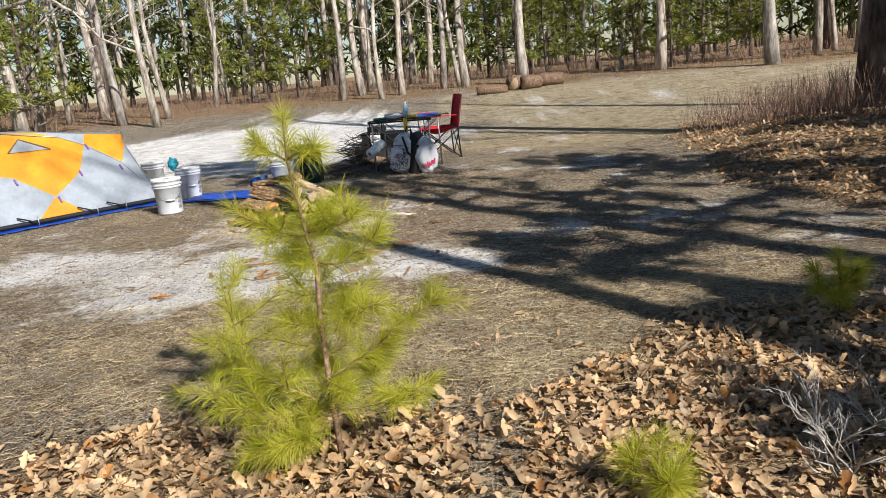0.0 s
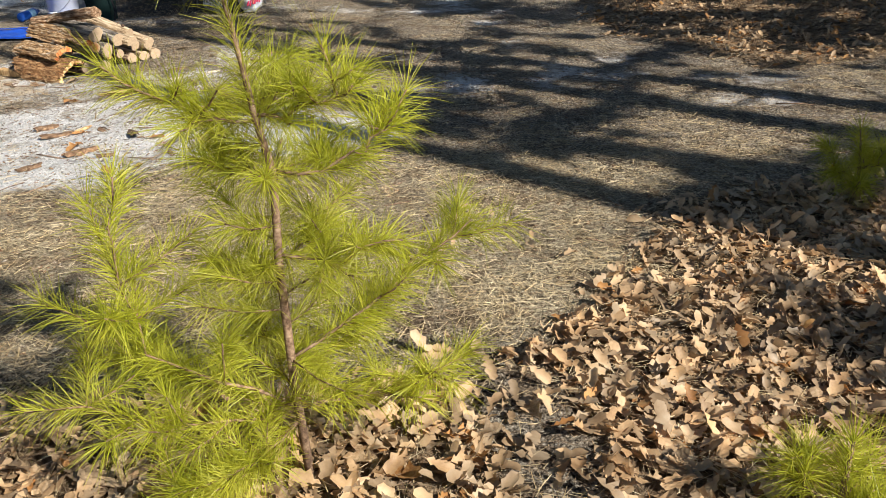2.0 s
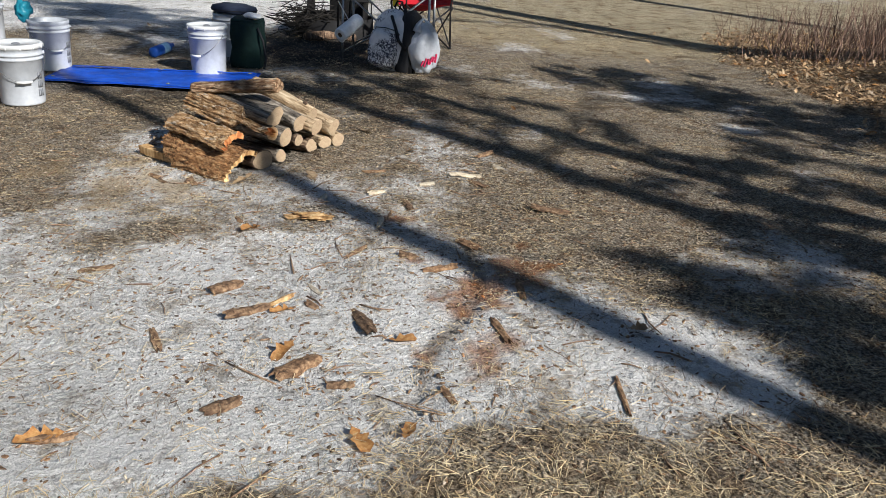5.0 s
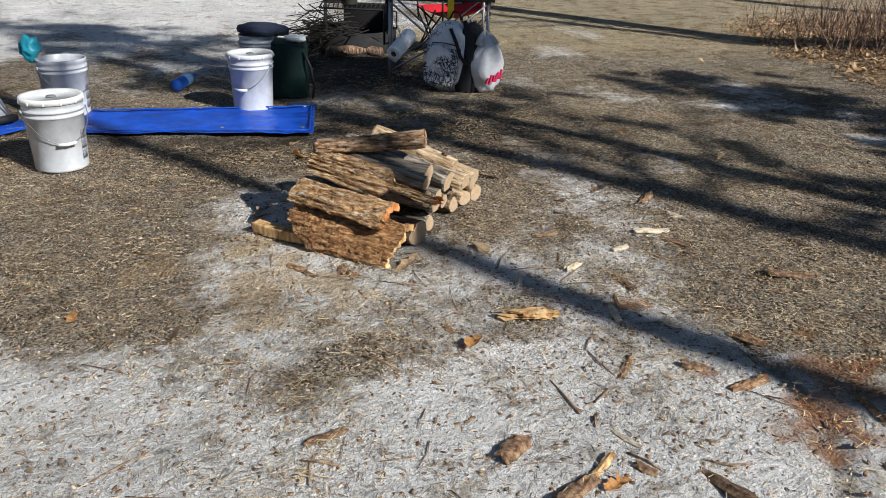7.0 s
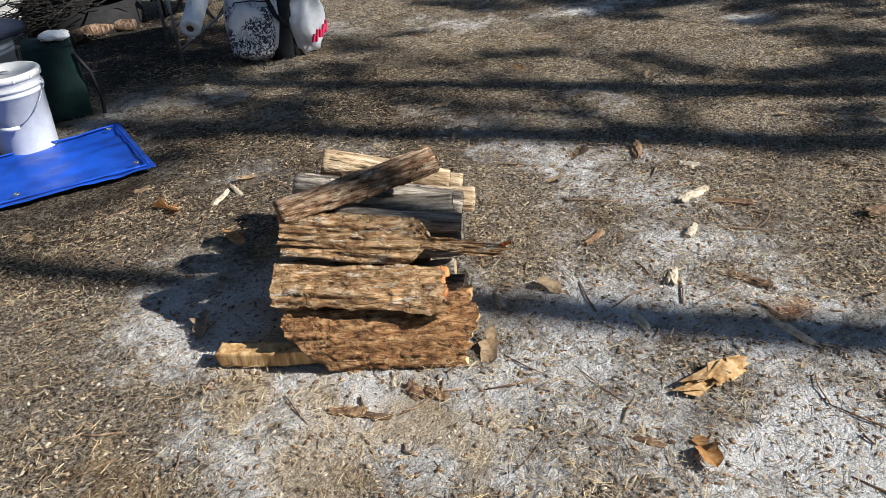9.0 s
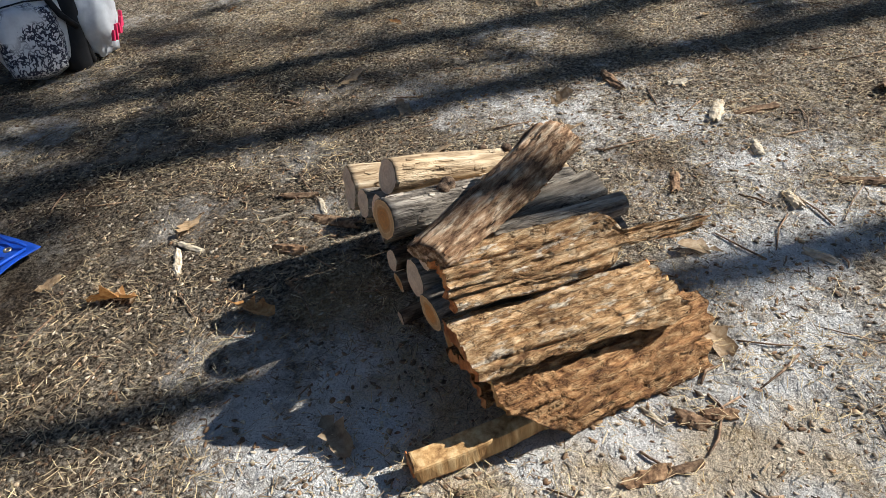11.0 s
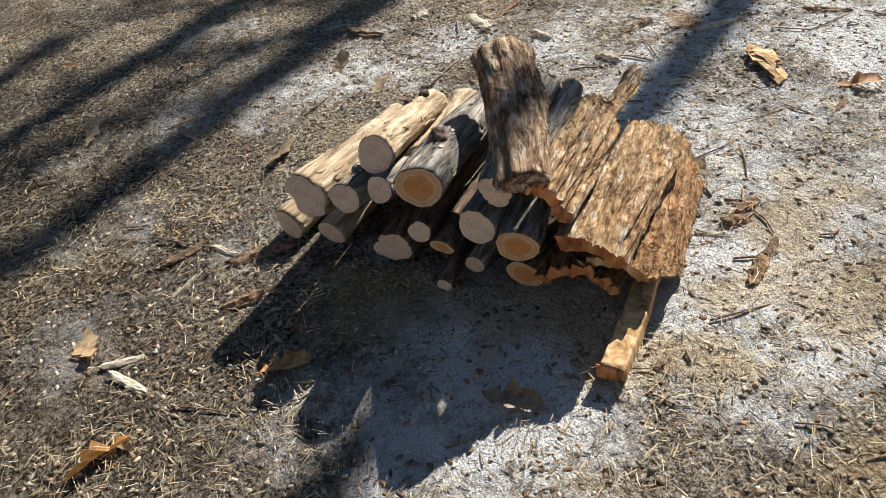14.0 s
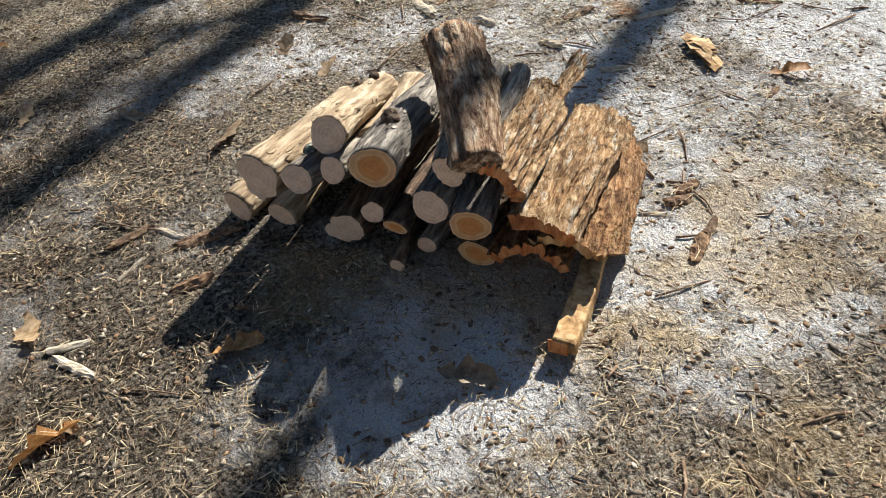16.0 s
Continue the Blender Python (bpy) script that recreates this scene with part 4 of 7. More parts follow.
# ---- tent: a low two-pole dome, grey fly with orange panels ----
def tent():
    T = Matrix(((-0.712, -0.702, 0, -5.23), (-0.702, 0.712, 0, 9.50), (0, 0, 1, 0.03), (0, 0, 0, 1)))   # x along the front, y to the back
    root = empty("tent", T)

    def wall(x, z, side=-1, out=0.0):
        # the long walls lean in towards the ridge and belly a little between the seams
        belly = 0.035 * math.sin(math.pi * min(1, z)) + 0.012 * noise.noise((x * 3, z * 3, 3 + side)) * min(1, 6 * z) + out
        return Vector((x, side * (0.95 - 0.55 * z + belly), z + 0.4 * out))

    def panel(name, outline, mat, label, side=-1):
        bm = bmesh.new()
        bm.faces.new([bm.verts.new((x, z, 0)) for x, z in outline])
        for axis, lo, hi in ((0, -1.6, 1.6), (1, 0.0, 1.0)):
            c = lo
            while c < hi:
                co, no = [0, 0, 0], [0, 0, 0]
                co[axis], no[axis] = c, 1
                bmesh.ops.bisect_plane(bm, geom=bm.verts[:] + bm.edges[:] + bm.faces[:], plane_co=co, plane_no=no)
                c += 0.07
        for v in bm.verts:
            v.co = wall(v.co.x, v.co.y, side)
        ob = part(name, bm, mat, root, label)
        ob.data.shade_smooth()
        return ob
    end = [(-1.55, 0.0), (-1.51, 0.21), (-1.44, 0.36), (-1.40, 0.52), (-1.36, 0.71), (-1.38, 0.83)]
    ridge = [(-1.38, 0.83), (-0.95, 0.88), (-0.43, 0.96), (0.0, 1.0), (0.43, 0.96), (0.95, 0.88), (1.38, 0.83)]
    A, B, C, D, E, F = (-0.90, 0.76), (-0.74, 0.47), (-0.39, 0.25), (-0.65, 0.88), (-1.25, 0.50), (-0.03, 0.51)
    panel("fly_panel", [ridge[2], ridge[3], (0.3, 0.972), (0.55, 0.75), (0.35, 0.52), (0.08, 0.54), F, C, B, A, D], TENT_ORANGE, "large orange nylon panel")
    panel("fly_panel", [ridge[1], ridge[2], D, A], TENT_GREY, "grey nylon panel")
    panel("fly_panel", [ridge[0], ridge[1], A, E, end[4]], TENT_ORANGE, "orange nylon panel under the ridge")
    panel("fly_panel", [A, B, C, (-0.69, 0.0)] + end[:5] + [E], TENT_GREY, "grey nylon panel")
    panel("fly_panel", [C, (-0.10, 0.0), (-0.69, 0.0)], TENT_ORANGE, "small orange nylon triangle at the hem")
    panel("fly_panel", [C, F, (0.08, 0.54), (0.35, 0.52), (0.55, 0.75), (0.3, 0.972)] + ridge[4:] + [(-x, z) for x, z in end[::-1][1:]] + [(-0.10, 0.0)], TENT_GREY, "grey nylon panel")
    panel("fly_panel", end + ridge[1:] + [(-x, z) for x, z in end[::-1][1:]], TENT_GREY, "grey nylon back panel", 1)

    def ruled(name, points, mat, label, arch):
        k, verts, faces = 12, [], []
        for x, z in points:
            p, q = wall(x, z), wall(x, z, 1)
            for i in range(k + 1):
                f = i / k
                w = p.lerp(q, f)
                bow = math.sin(math.pi * f)
                verts.append(w + Vector((arch[0] * bow * (1 if x > 0 else -1), 0, arch[1] * bow)))
        for j in range(len(points) - 1):
            for i in range(k):
                o = j * (k + 1) + i
                faces.append((o, o + 1, o + k + 2, o + k + 1))
        mesh_object(name, verts, faces, mat, root, label)
    ruled("fly_panel", ridge, TENT_GREY, "grey nylon roof panel", (0, 0.02))
    ruled("mesh_end", end, TENT_DARK, "dark mesh end wall", (0.06, 0))
    ruled("mesh_end", [(-x, z) for x, z in end], TENT_DARK, "dark mesh end wall", (0.06, 0))
    # black hem, poles, clips, vent
    tube("hem", [wall(-1.55 + 3.1 * i / 40, 0.02, -1, 0.01) for i in range(41)], 0.024, BLACK, root, "black bottom hem")
    tube("hem", [Vector((-1.56, -0.95 + 1.9 * i / 24, 0.02)) for i in range(25)], 0.022, BLACK, root, "black bottom hem")
    for pts in ((end[0], E, A, D, ridge[3]), (end[0], end[2], end[4], end[5])):
        tube("pole", [wall(x, z, -1, 0.006) for x, z in pts], 0.006, STEEL_GREY, root, "thin grey tent pole", 6)
    for x, z in ((-0.74, 0.45), (-0.04, 0.46), (-0.42, 0.21), (-1.21, 0.45), (-0.92, 0.73)):
        part("clip", box_bm(0.020, 0.012, 0.075, 0.004, Matrix.Translation(wall(x, z, -1, 0.014)) @ pose(0, 0, 0, -30, 14, 0)), PURPLE, root, "purple pole clip")
    a, b, c = wall(-0.08, 0.77, -1, 0.012), wall(-0.52, 0.76, -1, 0.012), wall(-0.23, 0.90, -1, 0.02)
    vent = mesh_object("vent", [a, b, c], [(0, 1, 2)], TENT_GREY, root, "small triangular grey vent")
    tube("vent_piping", [a, c, b], 0.010, plain("brown_piping", (0.22, 0.12, 0.06), 0.8), vent)
    for x in (-0.95, -0.62, 0.02, 0.9):
        p = wall(x, 0.03)
        tube("guy_line", [p + Vector((0.06, 0, 0.07)), p + Vector((-0.04, -0.05, 0.03)), p + Vector((-0.12, -0.10, -0.01))], 0.008, BLACK, root, "black guy strap")
        tube("peg", [p + Vector((-0.12, -0.10, 0.06)), p + Vector((-0.12, -0.10, -0.06))], 0.006, STEEL_GREY, root, "steel tent peg")
    tagged(root, "low grey and orange dome tent pitched on a blue groundsheet", "tent")


tent()


# ---- table, chair and what hangs on them ----
def slatted_table():
    root = empty("folding_table", pose(-0.48, 10.92, 0, 0, 0, -14))
    for i in range(9):
        part("slat", box_bm(0.092, 0.56, 0.014, 0.003, Matrix.Translation((-0.376 + i * 0.094, 0, 0.672))), BRONZE, root)
    for s in (-1, 1):
        part("rail", box_bm(0.86, 0.022, 0.022, 0.004, Matrix.Translation((0, s * 0.26, 0.652))), BRONZE, root)
        tube("crossbar", [(-0.39, s * 0.25, 0.32), (-0.42, s * 0.27, 0.31), (-0.42, s * 0.27, 0.56), (-0.40, s * 0.25, 0.66)], 0.009, BRONZE, root)
        for q in (-1, 1):
            tube("leg", [(q * 0.38, s * 0.24, 0.655), (q * 0.385, s * 0.255, 0.0)], 0.011, STEEL_GREY, root, "grey steel tube leg")
            tube("brace", [(q * 0.38, s * 0.24, 0.63), (-q * 0.02, s * 0.22, 0.30), (-q * 0.38, s * 0.25, 0.10)], 0.008, STEEL_GREY, root, "thin folding brace")
    tube("brace", [(0.385, -0.25, 0.32), (0.385, 0.25, 0.32)], 0.009, BRONZE, root)
    tagged(root, "black slatted folding table with grey tube legs, cluttered with things", "table")


slatted_table()
TT = pose(-0.48, 10.92, 0.681, 0, 0, -14)


def lie(ob, x, y, z, turn, label, cat, tilt=0):
    ob.matrix_world = TT @ pose(x, y, z, tilt, 0, turn)
    return tagged(ob, label, cat)


def bottle():
    ob = part("water_bottle", lathe_bm([(0, 0), (0.030, 0), (0.034, 0.006), (0.034, 0.055), (0.031, 0.062), (0.034, 0.070), (0.034, 0.13), (0.028, 0.155), (0.013, 0.178), (0.013, 0.19), (0, 0.19)], 24), plain("clear_blue_plastic", (0.55, 0.66, 0.74), 0.15, through_light=0.5))
    part("cap", lathe_bm([(0, 0.188), (0.015, 0.188), (0.015, 0.205), (0, 0.206)], 16), LID, ob)
    part("label_band", lathe_bm([(0.0345, 0.075), (0.0352, 0.076), (0.0352, 0.12), (0.0345, 0.121)], 24), SKY_BLUE, ob)
    return ob


lie(bottle(), 0.06, -0.12, 0, 0, "clear plastic water bottle standing on the table", "bottle")
lie(part("folder", box_bm(0.30, 0.20, 0.02, 0.004), BLUE), 0.30, -0.02, 0.012, 18, "blue plastic folder lying on the table", "folder", 4)
lie(part("green_tray", box_bm(0.17, 0.13, 0.025, 0.008), GREEN), -0.30, -0.12, 0.013, 10, "flat green plastic box on the table", "box")
lie(part("dark_case", box_bm(0.24, 0.16, 0.05, 0.015), NAVY), -0.14, 0.12, 0.026, -6, "dark navy zipped case on the table", "case")
lie(part("yellow_pack", box_bm(0.14, 0.08, 0.035, 0.01), YELLOW), 0.16, -0.19, 0.019, 8, "yellow packet at the table's edge", "packet")
lie(part("red_packet", box_bm(0.20, 0.05, 0.03, 0.01), RED_PRINT), 0.22, 0.12, 0.017, 30, "red narrow packet on the table", "packet")
crumple("plastic_sheet", (0.12, 0.08, 0.03), BAG_WHITE, TT @ pose(-0.10, -0.16, 0), 5, "crumpled clear white plastic wrap on the table", "wrap", 0.5)
strap = part("yellow_strap", box_bm(0.05, 0.012, 0.16, 0.004), YELLOW)
strap.matrix_world = TT @ pose(0.09, -0.292, -0.075)
tagged(strap, "yellow strap hanging over the table's edge", "strap")


def chair():
    root = empty("folding_chair", pose(-0.06, 11.95, 0, 0, 0, -80))
    w, d = 0.27, 0.25
    for s in (-1, 1):
        for q in (-1, 1):
            tube("leg", [(s * w, q * d, 0.0), (-s * w * 0.55 if q < 0 else s * w, -q * d if q > 0 else q * d, 0.44)], 0.009, BRONZE, root, "thin black tube leg")
            part("foot", lathe_bm([(0, 0), (0.016, 0), (0.015, 0.012), (0.010, 0.03), (0, 0.03)], 10), BLACK, root).matrix_local = pose(s * w, q * d, 0)
        tube("leg", [(s * w, -d, 0.02), (s * w, d, 0.42)], 0.009, BRONZE, root, "thin black tube leg")
        tube("back_post", [(s * w, d, 0.0), (s * w, d - 0.02, 0.42), (s * (w + 0.01), d + 0.07, 0.88)], 0.010, BRONZE, root)
        tube("arm_post", [(s * w, -d + 0.02, 0.30), (s * (w + 0.02), -d, 0.60)], 0.009, BRONZE, root)
        part("armrest", box_bm(0.06, 0.46, 0.014, 0.005, pose(s * (w + 0.02), -0.01, 0.605)), RED_CLOTH if s > 0 else BLACK, root, "cloth armrest")
    for a, b in (((-w, -d, 0.02), (w, -d, 0.40)), ((w, -d, 0.02), (-w, -d, 0.40)), ((-w, d, 0.02), (w, d, 0.40)), ((w, d, 0.02), (-w, d, 0.40))):
        tube("cross_brace", [a, b], 0.008, BRONZE, root)

    def sling(fn, name, label):
        nu, nv = 16, 16
        verts = [fn(-1 + 2 * i / nu, j / nv) for j in range(nv + 1) for i in range(nu + 1)]
        verts += [Vector(v) + Vector((0, 0.004, -0.005)) for v in verts]
        K, n, faces = (nu + 1) * (nv + 1), nu + 1, []
        for j in range(nv):
            for i in range(nu):
                q = j * n + i
                faces += [(q, q + 1, q + n + 1, q + n), (K + q, K + q + n, K + q + n + 1, K + q + 1)]
        mesh_object(name, verts, faces, RED_CLOTH, root, label)
    sling(lambda u, v: (u * w, -d + 2 * d * v, 0.44 - 0.09 * (1 - u * u) * math.sin(math.pi * min(1, v * 0.9 + 0.1))), "seat", "sagging red cloth seat")
    sling(lambda u, v: (u * w, d - 0.01 + 0.08 * v + 0.05 * (1 - u * u), 0.42 + 0.46 * v), "backrest", "red cloth backrest")
    tagged(root, "red cloth folding camp chair with thin black legs behind the table", "chair")


chair()


def backpack():
    root = empty("backpack", pose(-0.53, 10.50, 0, -8, 4, -34))
    bm = bmesh.new()
    bmesh.ops.create_cube(bm, size=1)
    bmesh.ops.subdivide_edges(bm, edges=bm.edges, cuts=9, use_grid_fill=True)
    for v in bm.verts:
        c = Vector(v.co)
        s = c.normalized() * 0.56
        c = c.lerp(s, 0.85)
        v.co = Vector((c.x * 0.34, c.y * 0.24, c.z * 0.48 + 0.250)) * (1 + 0.05 * noise.noise(c * 5))
    part("pack_body", bm, PACK_WHITE, root, "white cloth with black line drawing")
    bm = bmesh.new()
    bmesh.ops.create_cube(bm, size=1)
    bmesh.ops.subdivide_edges(bm, edges=bm.edges, cuts=7, use_grid_fill=True)
    for v in bm.verts:
        c = Vector(v.co).lerp(v.co.normalized() * 0.62, 0.5)
        v.co = Vector((c.x * 0.25 - 0.02, c.y * 0.10 - 0.10, c.z * 0.30 + 0.18)) * (1 + 0.04 * noise.noise(c * 6))
    part("front_pocket", bm, PACK_PRINT, root, "bulging front pocket")
    bm = bmesh.new()
    bmesh.ops.create_cube(bm, size=1)
    bmesh.ops.subdivide_edges(bm, edges=bm.edges, cuts=6, use_grid_fill=True)
    for v in bm.verts:
        c = Vector(v.co).lerp(v.co.normalized() * 0.62, 0.45)
        v.co = Vector((c.x * 0.12 + 0.155, c.y * 0.20 + 0.02, c.z * 0.52 + 0.25)) * (1 + 0.05 * noise.noise(c * 6))
    part("back_panel", bm, BLACK, root, "black padded back panel")
    for s in (-1, 1):
        tube("shoulder_strap", [(s * 0.09, 0.09, 0.50), (s * 0.16 + 0.02, 0.14, 0.42), (s * 0.18 + 0.03, 0.12, 0.25), (s * 0.15 + 0.04, 0.08, 0.06)], [0.012, 0.024, 0.022, 0.010], BLACK, root, "black padded strap")
    tube("side_strap", [(0.10, -0.04, 0.53), (0.17, -0.05, 0.38), (0.19, -0.03, 0.20), (0.22, 0.0, 0.02)], [0.018, 0.026, 0.024, 0.018], BLACK, root, "black webbing strap")
    tube("side_strap", [(0.02, -0.11, 0.46), (0.09, -0.135, 0.36), (0.13, -0.13, 0.27), (0.19, -0.08, 0.20)], 0.014, BLACK, root, "black webbing strap")
    tube("top_loop", [(-0.04, 0.03, 0.53), (-0.02, 0.03, 0.585), (0.03, 0.03, 0.585), (0.05, 0.03, 0.53)], 0.008, BLACK, root)
    tube("zip", [(-0.13, -0.085, 0.30), (-0.10, -0.135, 0.345), (0.0, -0.150, 0.355), (0.10, -0.135, 0.345), (0.13, -0.085, 0.30)], 0.004, BLACK, root, "dark zip")
    tagged(root, "white backpack with black line print leaning on the table leg", "backpack")


backpack()


def carrier_bag():
    root = crumple("carrier_bag", (0.14, 0.10, 0.20), BAG_WHITE, pose(-0.235, 10.40, 0, 0, 0, 20), 9, "full white plastic carrier bag with red print", "bag", 0.28, 4)
    for s in (-1, 1):
        tube("handle_loop", [(s * 0.07, 0, 0.35), (s * 0.05, 0.01, 0.41), (s * 0.02, 0.02, 0.44), (s * 0.0, 0.02, 0.455)], [0.045, 0.022, 0.012, 0.008], BAG_WHITE, root, n=8)
    # red lettering that cannot be read: slanted strokes
    for i in range(6):
        part("print_stroke", box_bm(0.012, 0.016, 0.075 if i % 2 else 0.05, 0.002), RED_PRINT, root, "red unreadable print").matrix_local = pose(-0.055 + i * 0.026, -0.112 + 0.006 * abs(i - 2.5), 0.10 + 0.008 * i, 8, 20 - 8 * (i % 3), 0)
    return root


carrier_bag()


def towel_roll():
    root = empty("paper_towel_roll", pose(-0.865, 10.535, 0.345, 0, 0, 0) @ look((0, 0, 0), (0.55, 0.62, 0.36)))
    bm = lathe_bm([(0.021, -0.135), (0.056, -0.135), (0.058, -0.13), (0.058, 0.13), (0.056, 0.135), (0.021, 0.135), (0.021, -0.135)], 36)
    part("paper", bm, PAPER, root, "soft white paper")
    part("tube_core", lathe_bm([(0.018, -0.136), (0.0212, -0.136), (0.0212, 0.136), (0.018, 0.136), (0.018, -0.136)], 24), CARD, root, "dark cardboard core")
    verts, faces = [], []
    for i in range(9):
        a = radians(200 + i * 9)
        r = 0.0585 + 0.0004 * i
        for z in (-0.134, 0.134):
            verts.append((r * math.cos(a), r * math.sin(a) - 0.0015 * i, z))
    for i in range(8):
        faces.append((2 * i, 2 * i + 1, 2 * i + 3, 2 * i + 2))
    mesh_object("loose_sheet", verts, faces, PAPER, root)
    tube("cord", [(0, 0.0, -0.135), (0.0, 0.05, -0.02), (0.05, 0.30, 0.10)], 0.004, LID, root, "cord tying it to the table")
    tagged(root, "white paper towel roll tied under the table edge", "paper roll")


towel_roll()


def tote():
    bm = box_bm(0.25, 0.20, 0.38, 0.02)
    bmesh.ops.subdivide_edges(bm, edges=[e for e in bm.edges if e.calc_length() > 0.15], cuts=8, use_grid_fill=True)
    for v in bm.verts:
        v.co.z += 0.19
        v.co.xy *= 1 - 0.08 * (v.co.z - 0.19)
        v.co += v.normal * 0.016 * noise.noise(v.co * 9)
        v.co.z = max(v.co.z, 0.0)
    ob = part("tote_bag", bm, GREEN_BAG)
    ob.matrix_world = pose(-1.71, 10.46, 0, 0, 0, -12)
    part("flap", box_bm(0.235, 0.19, 0.02, 0.008, pose(0.0, 0.0, 0.388, 4, 3, 0)), GREEN_BAG, ob)
    tube("handle_loop", [(0.11, -0.10, 0.34), (0.16, -0.13, 0.24), (0.18, -0.12, 0.10), (0.17, -0.16, 0.02)], 0.010, BLACK, ob, "black carrying strap")
    crumple("paper_scrap", (0.07, 0.05, 0.025), PAPER, Matrix.Identity(4), 12, "", "", 0.4, parent=ob).matrix_local = pose(0.05, -0.02, 0.396)
    tagged(ob, "dark green insulated bag standing behind the bucket", "bag")


tote()


def blue_bottle():
    ob = part("blue_bottle", lathe_bm([(0, 0), (0.04, 0), (0.045, 0.01), (0.045, 0.22), (0.03, 0.25), (0.018, 0.27), (0.018, 0.30), (0, 0.30)], 24), BLUE)
    ob.matrix_world = Matrix.Translation((-2.53, 10.70, 0.05)) @ Vector((0.28, 0.60, 0.06)).to_track_quat("Z", "Y").to_matrix().to_4x4()
    part("label_band", lathe_bm([(0.0455, 0.12), (0.0462, 0.122), (0.0462, 0.20), (0.0455, 0.202)], 24), SKY_BLUE, ob, "pale blue label")
    tagged(ob, "blue plastic bottle lying on the sand", "bottle")


blue_bottle()


# ---- fire ring with grate, pot and brushwood ----
def fire_ring():
    root = empty("fire_ring", pose(-0.93, 12.45, 0, 0, 0, -10))
    n, r, verts, faces = 40, 0.42, [], []
    for i in range(n):
        a = 2 * math.pi * i / n
        for rr, z in ((r, 0.0), (r, 0.20), (r - 0.012, 0.20), (r - 0.012, 0.0)):
            verts.append((rr * math.cos(a), rr * math.sin(a), z))
    for i in range(n):
        j = (i + 1) % n
        for k in range(3):
            faces.append((i * 4 + k, j * 4 + k, j * 4 + k + 1, i * 4 + k + 1))
    mesh_object("steel_ring", verts, faces, STEEL_BLACK, root, "sooty steel ring")
    part("back_plate", box_bm(0.42, 0.012, 0.40, 0.003, pose(0.12, 0.26, 0.20)), STEEL_BLACK, root)
    part("side_plate", box_bm(0.012, 0.46, 0.38, 0.003, pose(0.33, 0.04, 0.19)), STEEL_BLACK, root)
    part("side_plate", box_bm(0.012, 0.46, 0.40, 0.003, pose(-0.26, 0.04, 0.20)), STEEL_BLACK, root)
    fr = [(-0.30, -0.2, 0.405), (0.38, -0.2, 0.385), (0.38, 0.28, 0.385), (-0.30, 0.28, 0.405), (-0.30, -0.2, 0.405)]
    tube("grate_frame", fr, 0.009, STEEL_BLACK, root)
    for i in range(15):
        x = -0.27 + i * 0.045
        tube("grate_bar", [(x, -0.2, 0.403 - 0.0013 * i), (x, 0.28, 0.403 - 0.0013 * i)], 0.006, STEEL_BLACK, root)
    part("wind_flap", box_bm(0.30, 0.01, 0.07, 0.003, pose(-0.14, 0.28, 0.445)), STEEL_BLACK, root)
    tube("handle", [(0.38, -0.20, 0.385), (0.42, -0.22, 0.38), (0.42, -0.22, 0.22)], 0.008, STEEL_BLACK, root)
    tagged(root, "sooty black steel fire ring with a cooking grate", "fire ring")
    pot = part("cooking_pot", lathe_bm([(0, 0), (0.070, 0), (0.078, 0.008), (0.080, 0.085), (0.084, 0.088), (0.080, 0.092), (0.03, 0.108), (0, 0.110)], 28), ALU)
    pot.matrix_world = pose(-0.95, 12.50, 0.411)
    part("knob", lathe_bm([(0, 0.108), (0.008, 0.110), (0.012, 0.125), (0.0, 0.130)], 12), BLACK, pot)
    tube("pot_handle", [(-0.02, 0.05, 0.10), (-0.035, 0.055, 0.15), (-0.04, 0.06, 0.19)], 0.006, BLACK, pot)
    tagged(pot, "small dull metal cooking pot standing on the grate", "pot")
    k, pieces = random.Random(8), []
    for i in range(230):
        a, b = k.uniform(0, 6.28), k.uniform(-0.3, 0.9)
        c = Vector((-1.22 + k.gauss(0, 0.13), 12.28 + k.gauss(0, 0.12), 0.02 + abs(k.gauss(0.13, 0.10))))
        d = Vector((math.cos(a), math.sin(a), b * 0.6)).normalized() * k.uniform(0.10, 0.26)
        p, q = c - d, c + d
        p.z, q.z = max(0.008, p.z), max(0.008, q.z)
        mid = (p + q) / 2 + Vector((k.gauss(0, 0.02), k.gauss(0, 0.02), k.gauss(0, 0.02)))
        mid.z = max(0.008, mid.z)
        pieces.append(tube_data([p, mid, q], [k.uniform(0.002, 0.006)] * 3, 5))
    v, f = merge(pieces)
    tagged(mesh_object("brushwood", v, f, plain("charred_twigs", (0.018, 0.015, 0.012), 0.9, vary=0.5)), "tangled dark brushwood heaped beside the fire ring", "brushwood", kind="stuff")
    for x, y, l, t in ((-1.05, 12.02, 0.34, 20), (-0.86, 12.06, 0.30, -35), (-1.18, 12.12, 0.28, 70)):
        r0 = k.uniform(0.035, 0.05)
        ob = mesh_object("split_log", *tube_data([(-l / 2, 0, 0), (0, 0.01, 0.004), (l / 2, 0, 0)], [r0, r0 * 1.05, r0 * 0.95], 12, 0.12, k), BARK_DARK)
        ob.matrix_world = pose(x, y, r0, 0, 0, t)
        tagged(ob, "dark charred log lying by the fire ring", "log", "logs by the fire")


fire_ring()


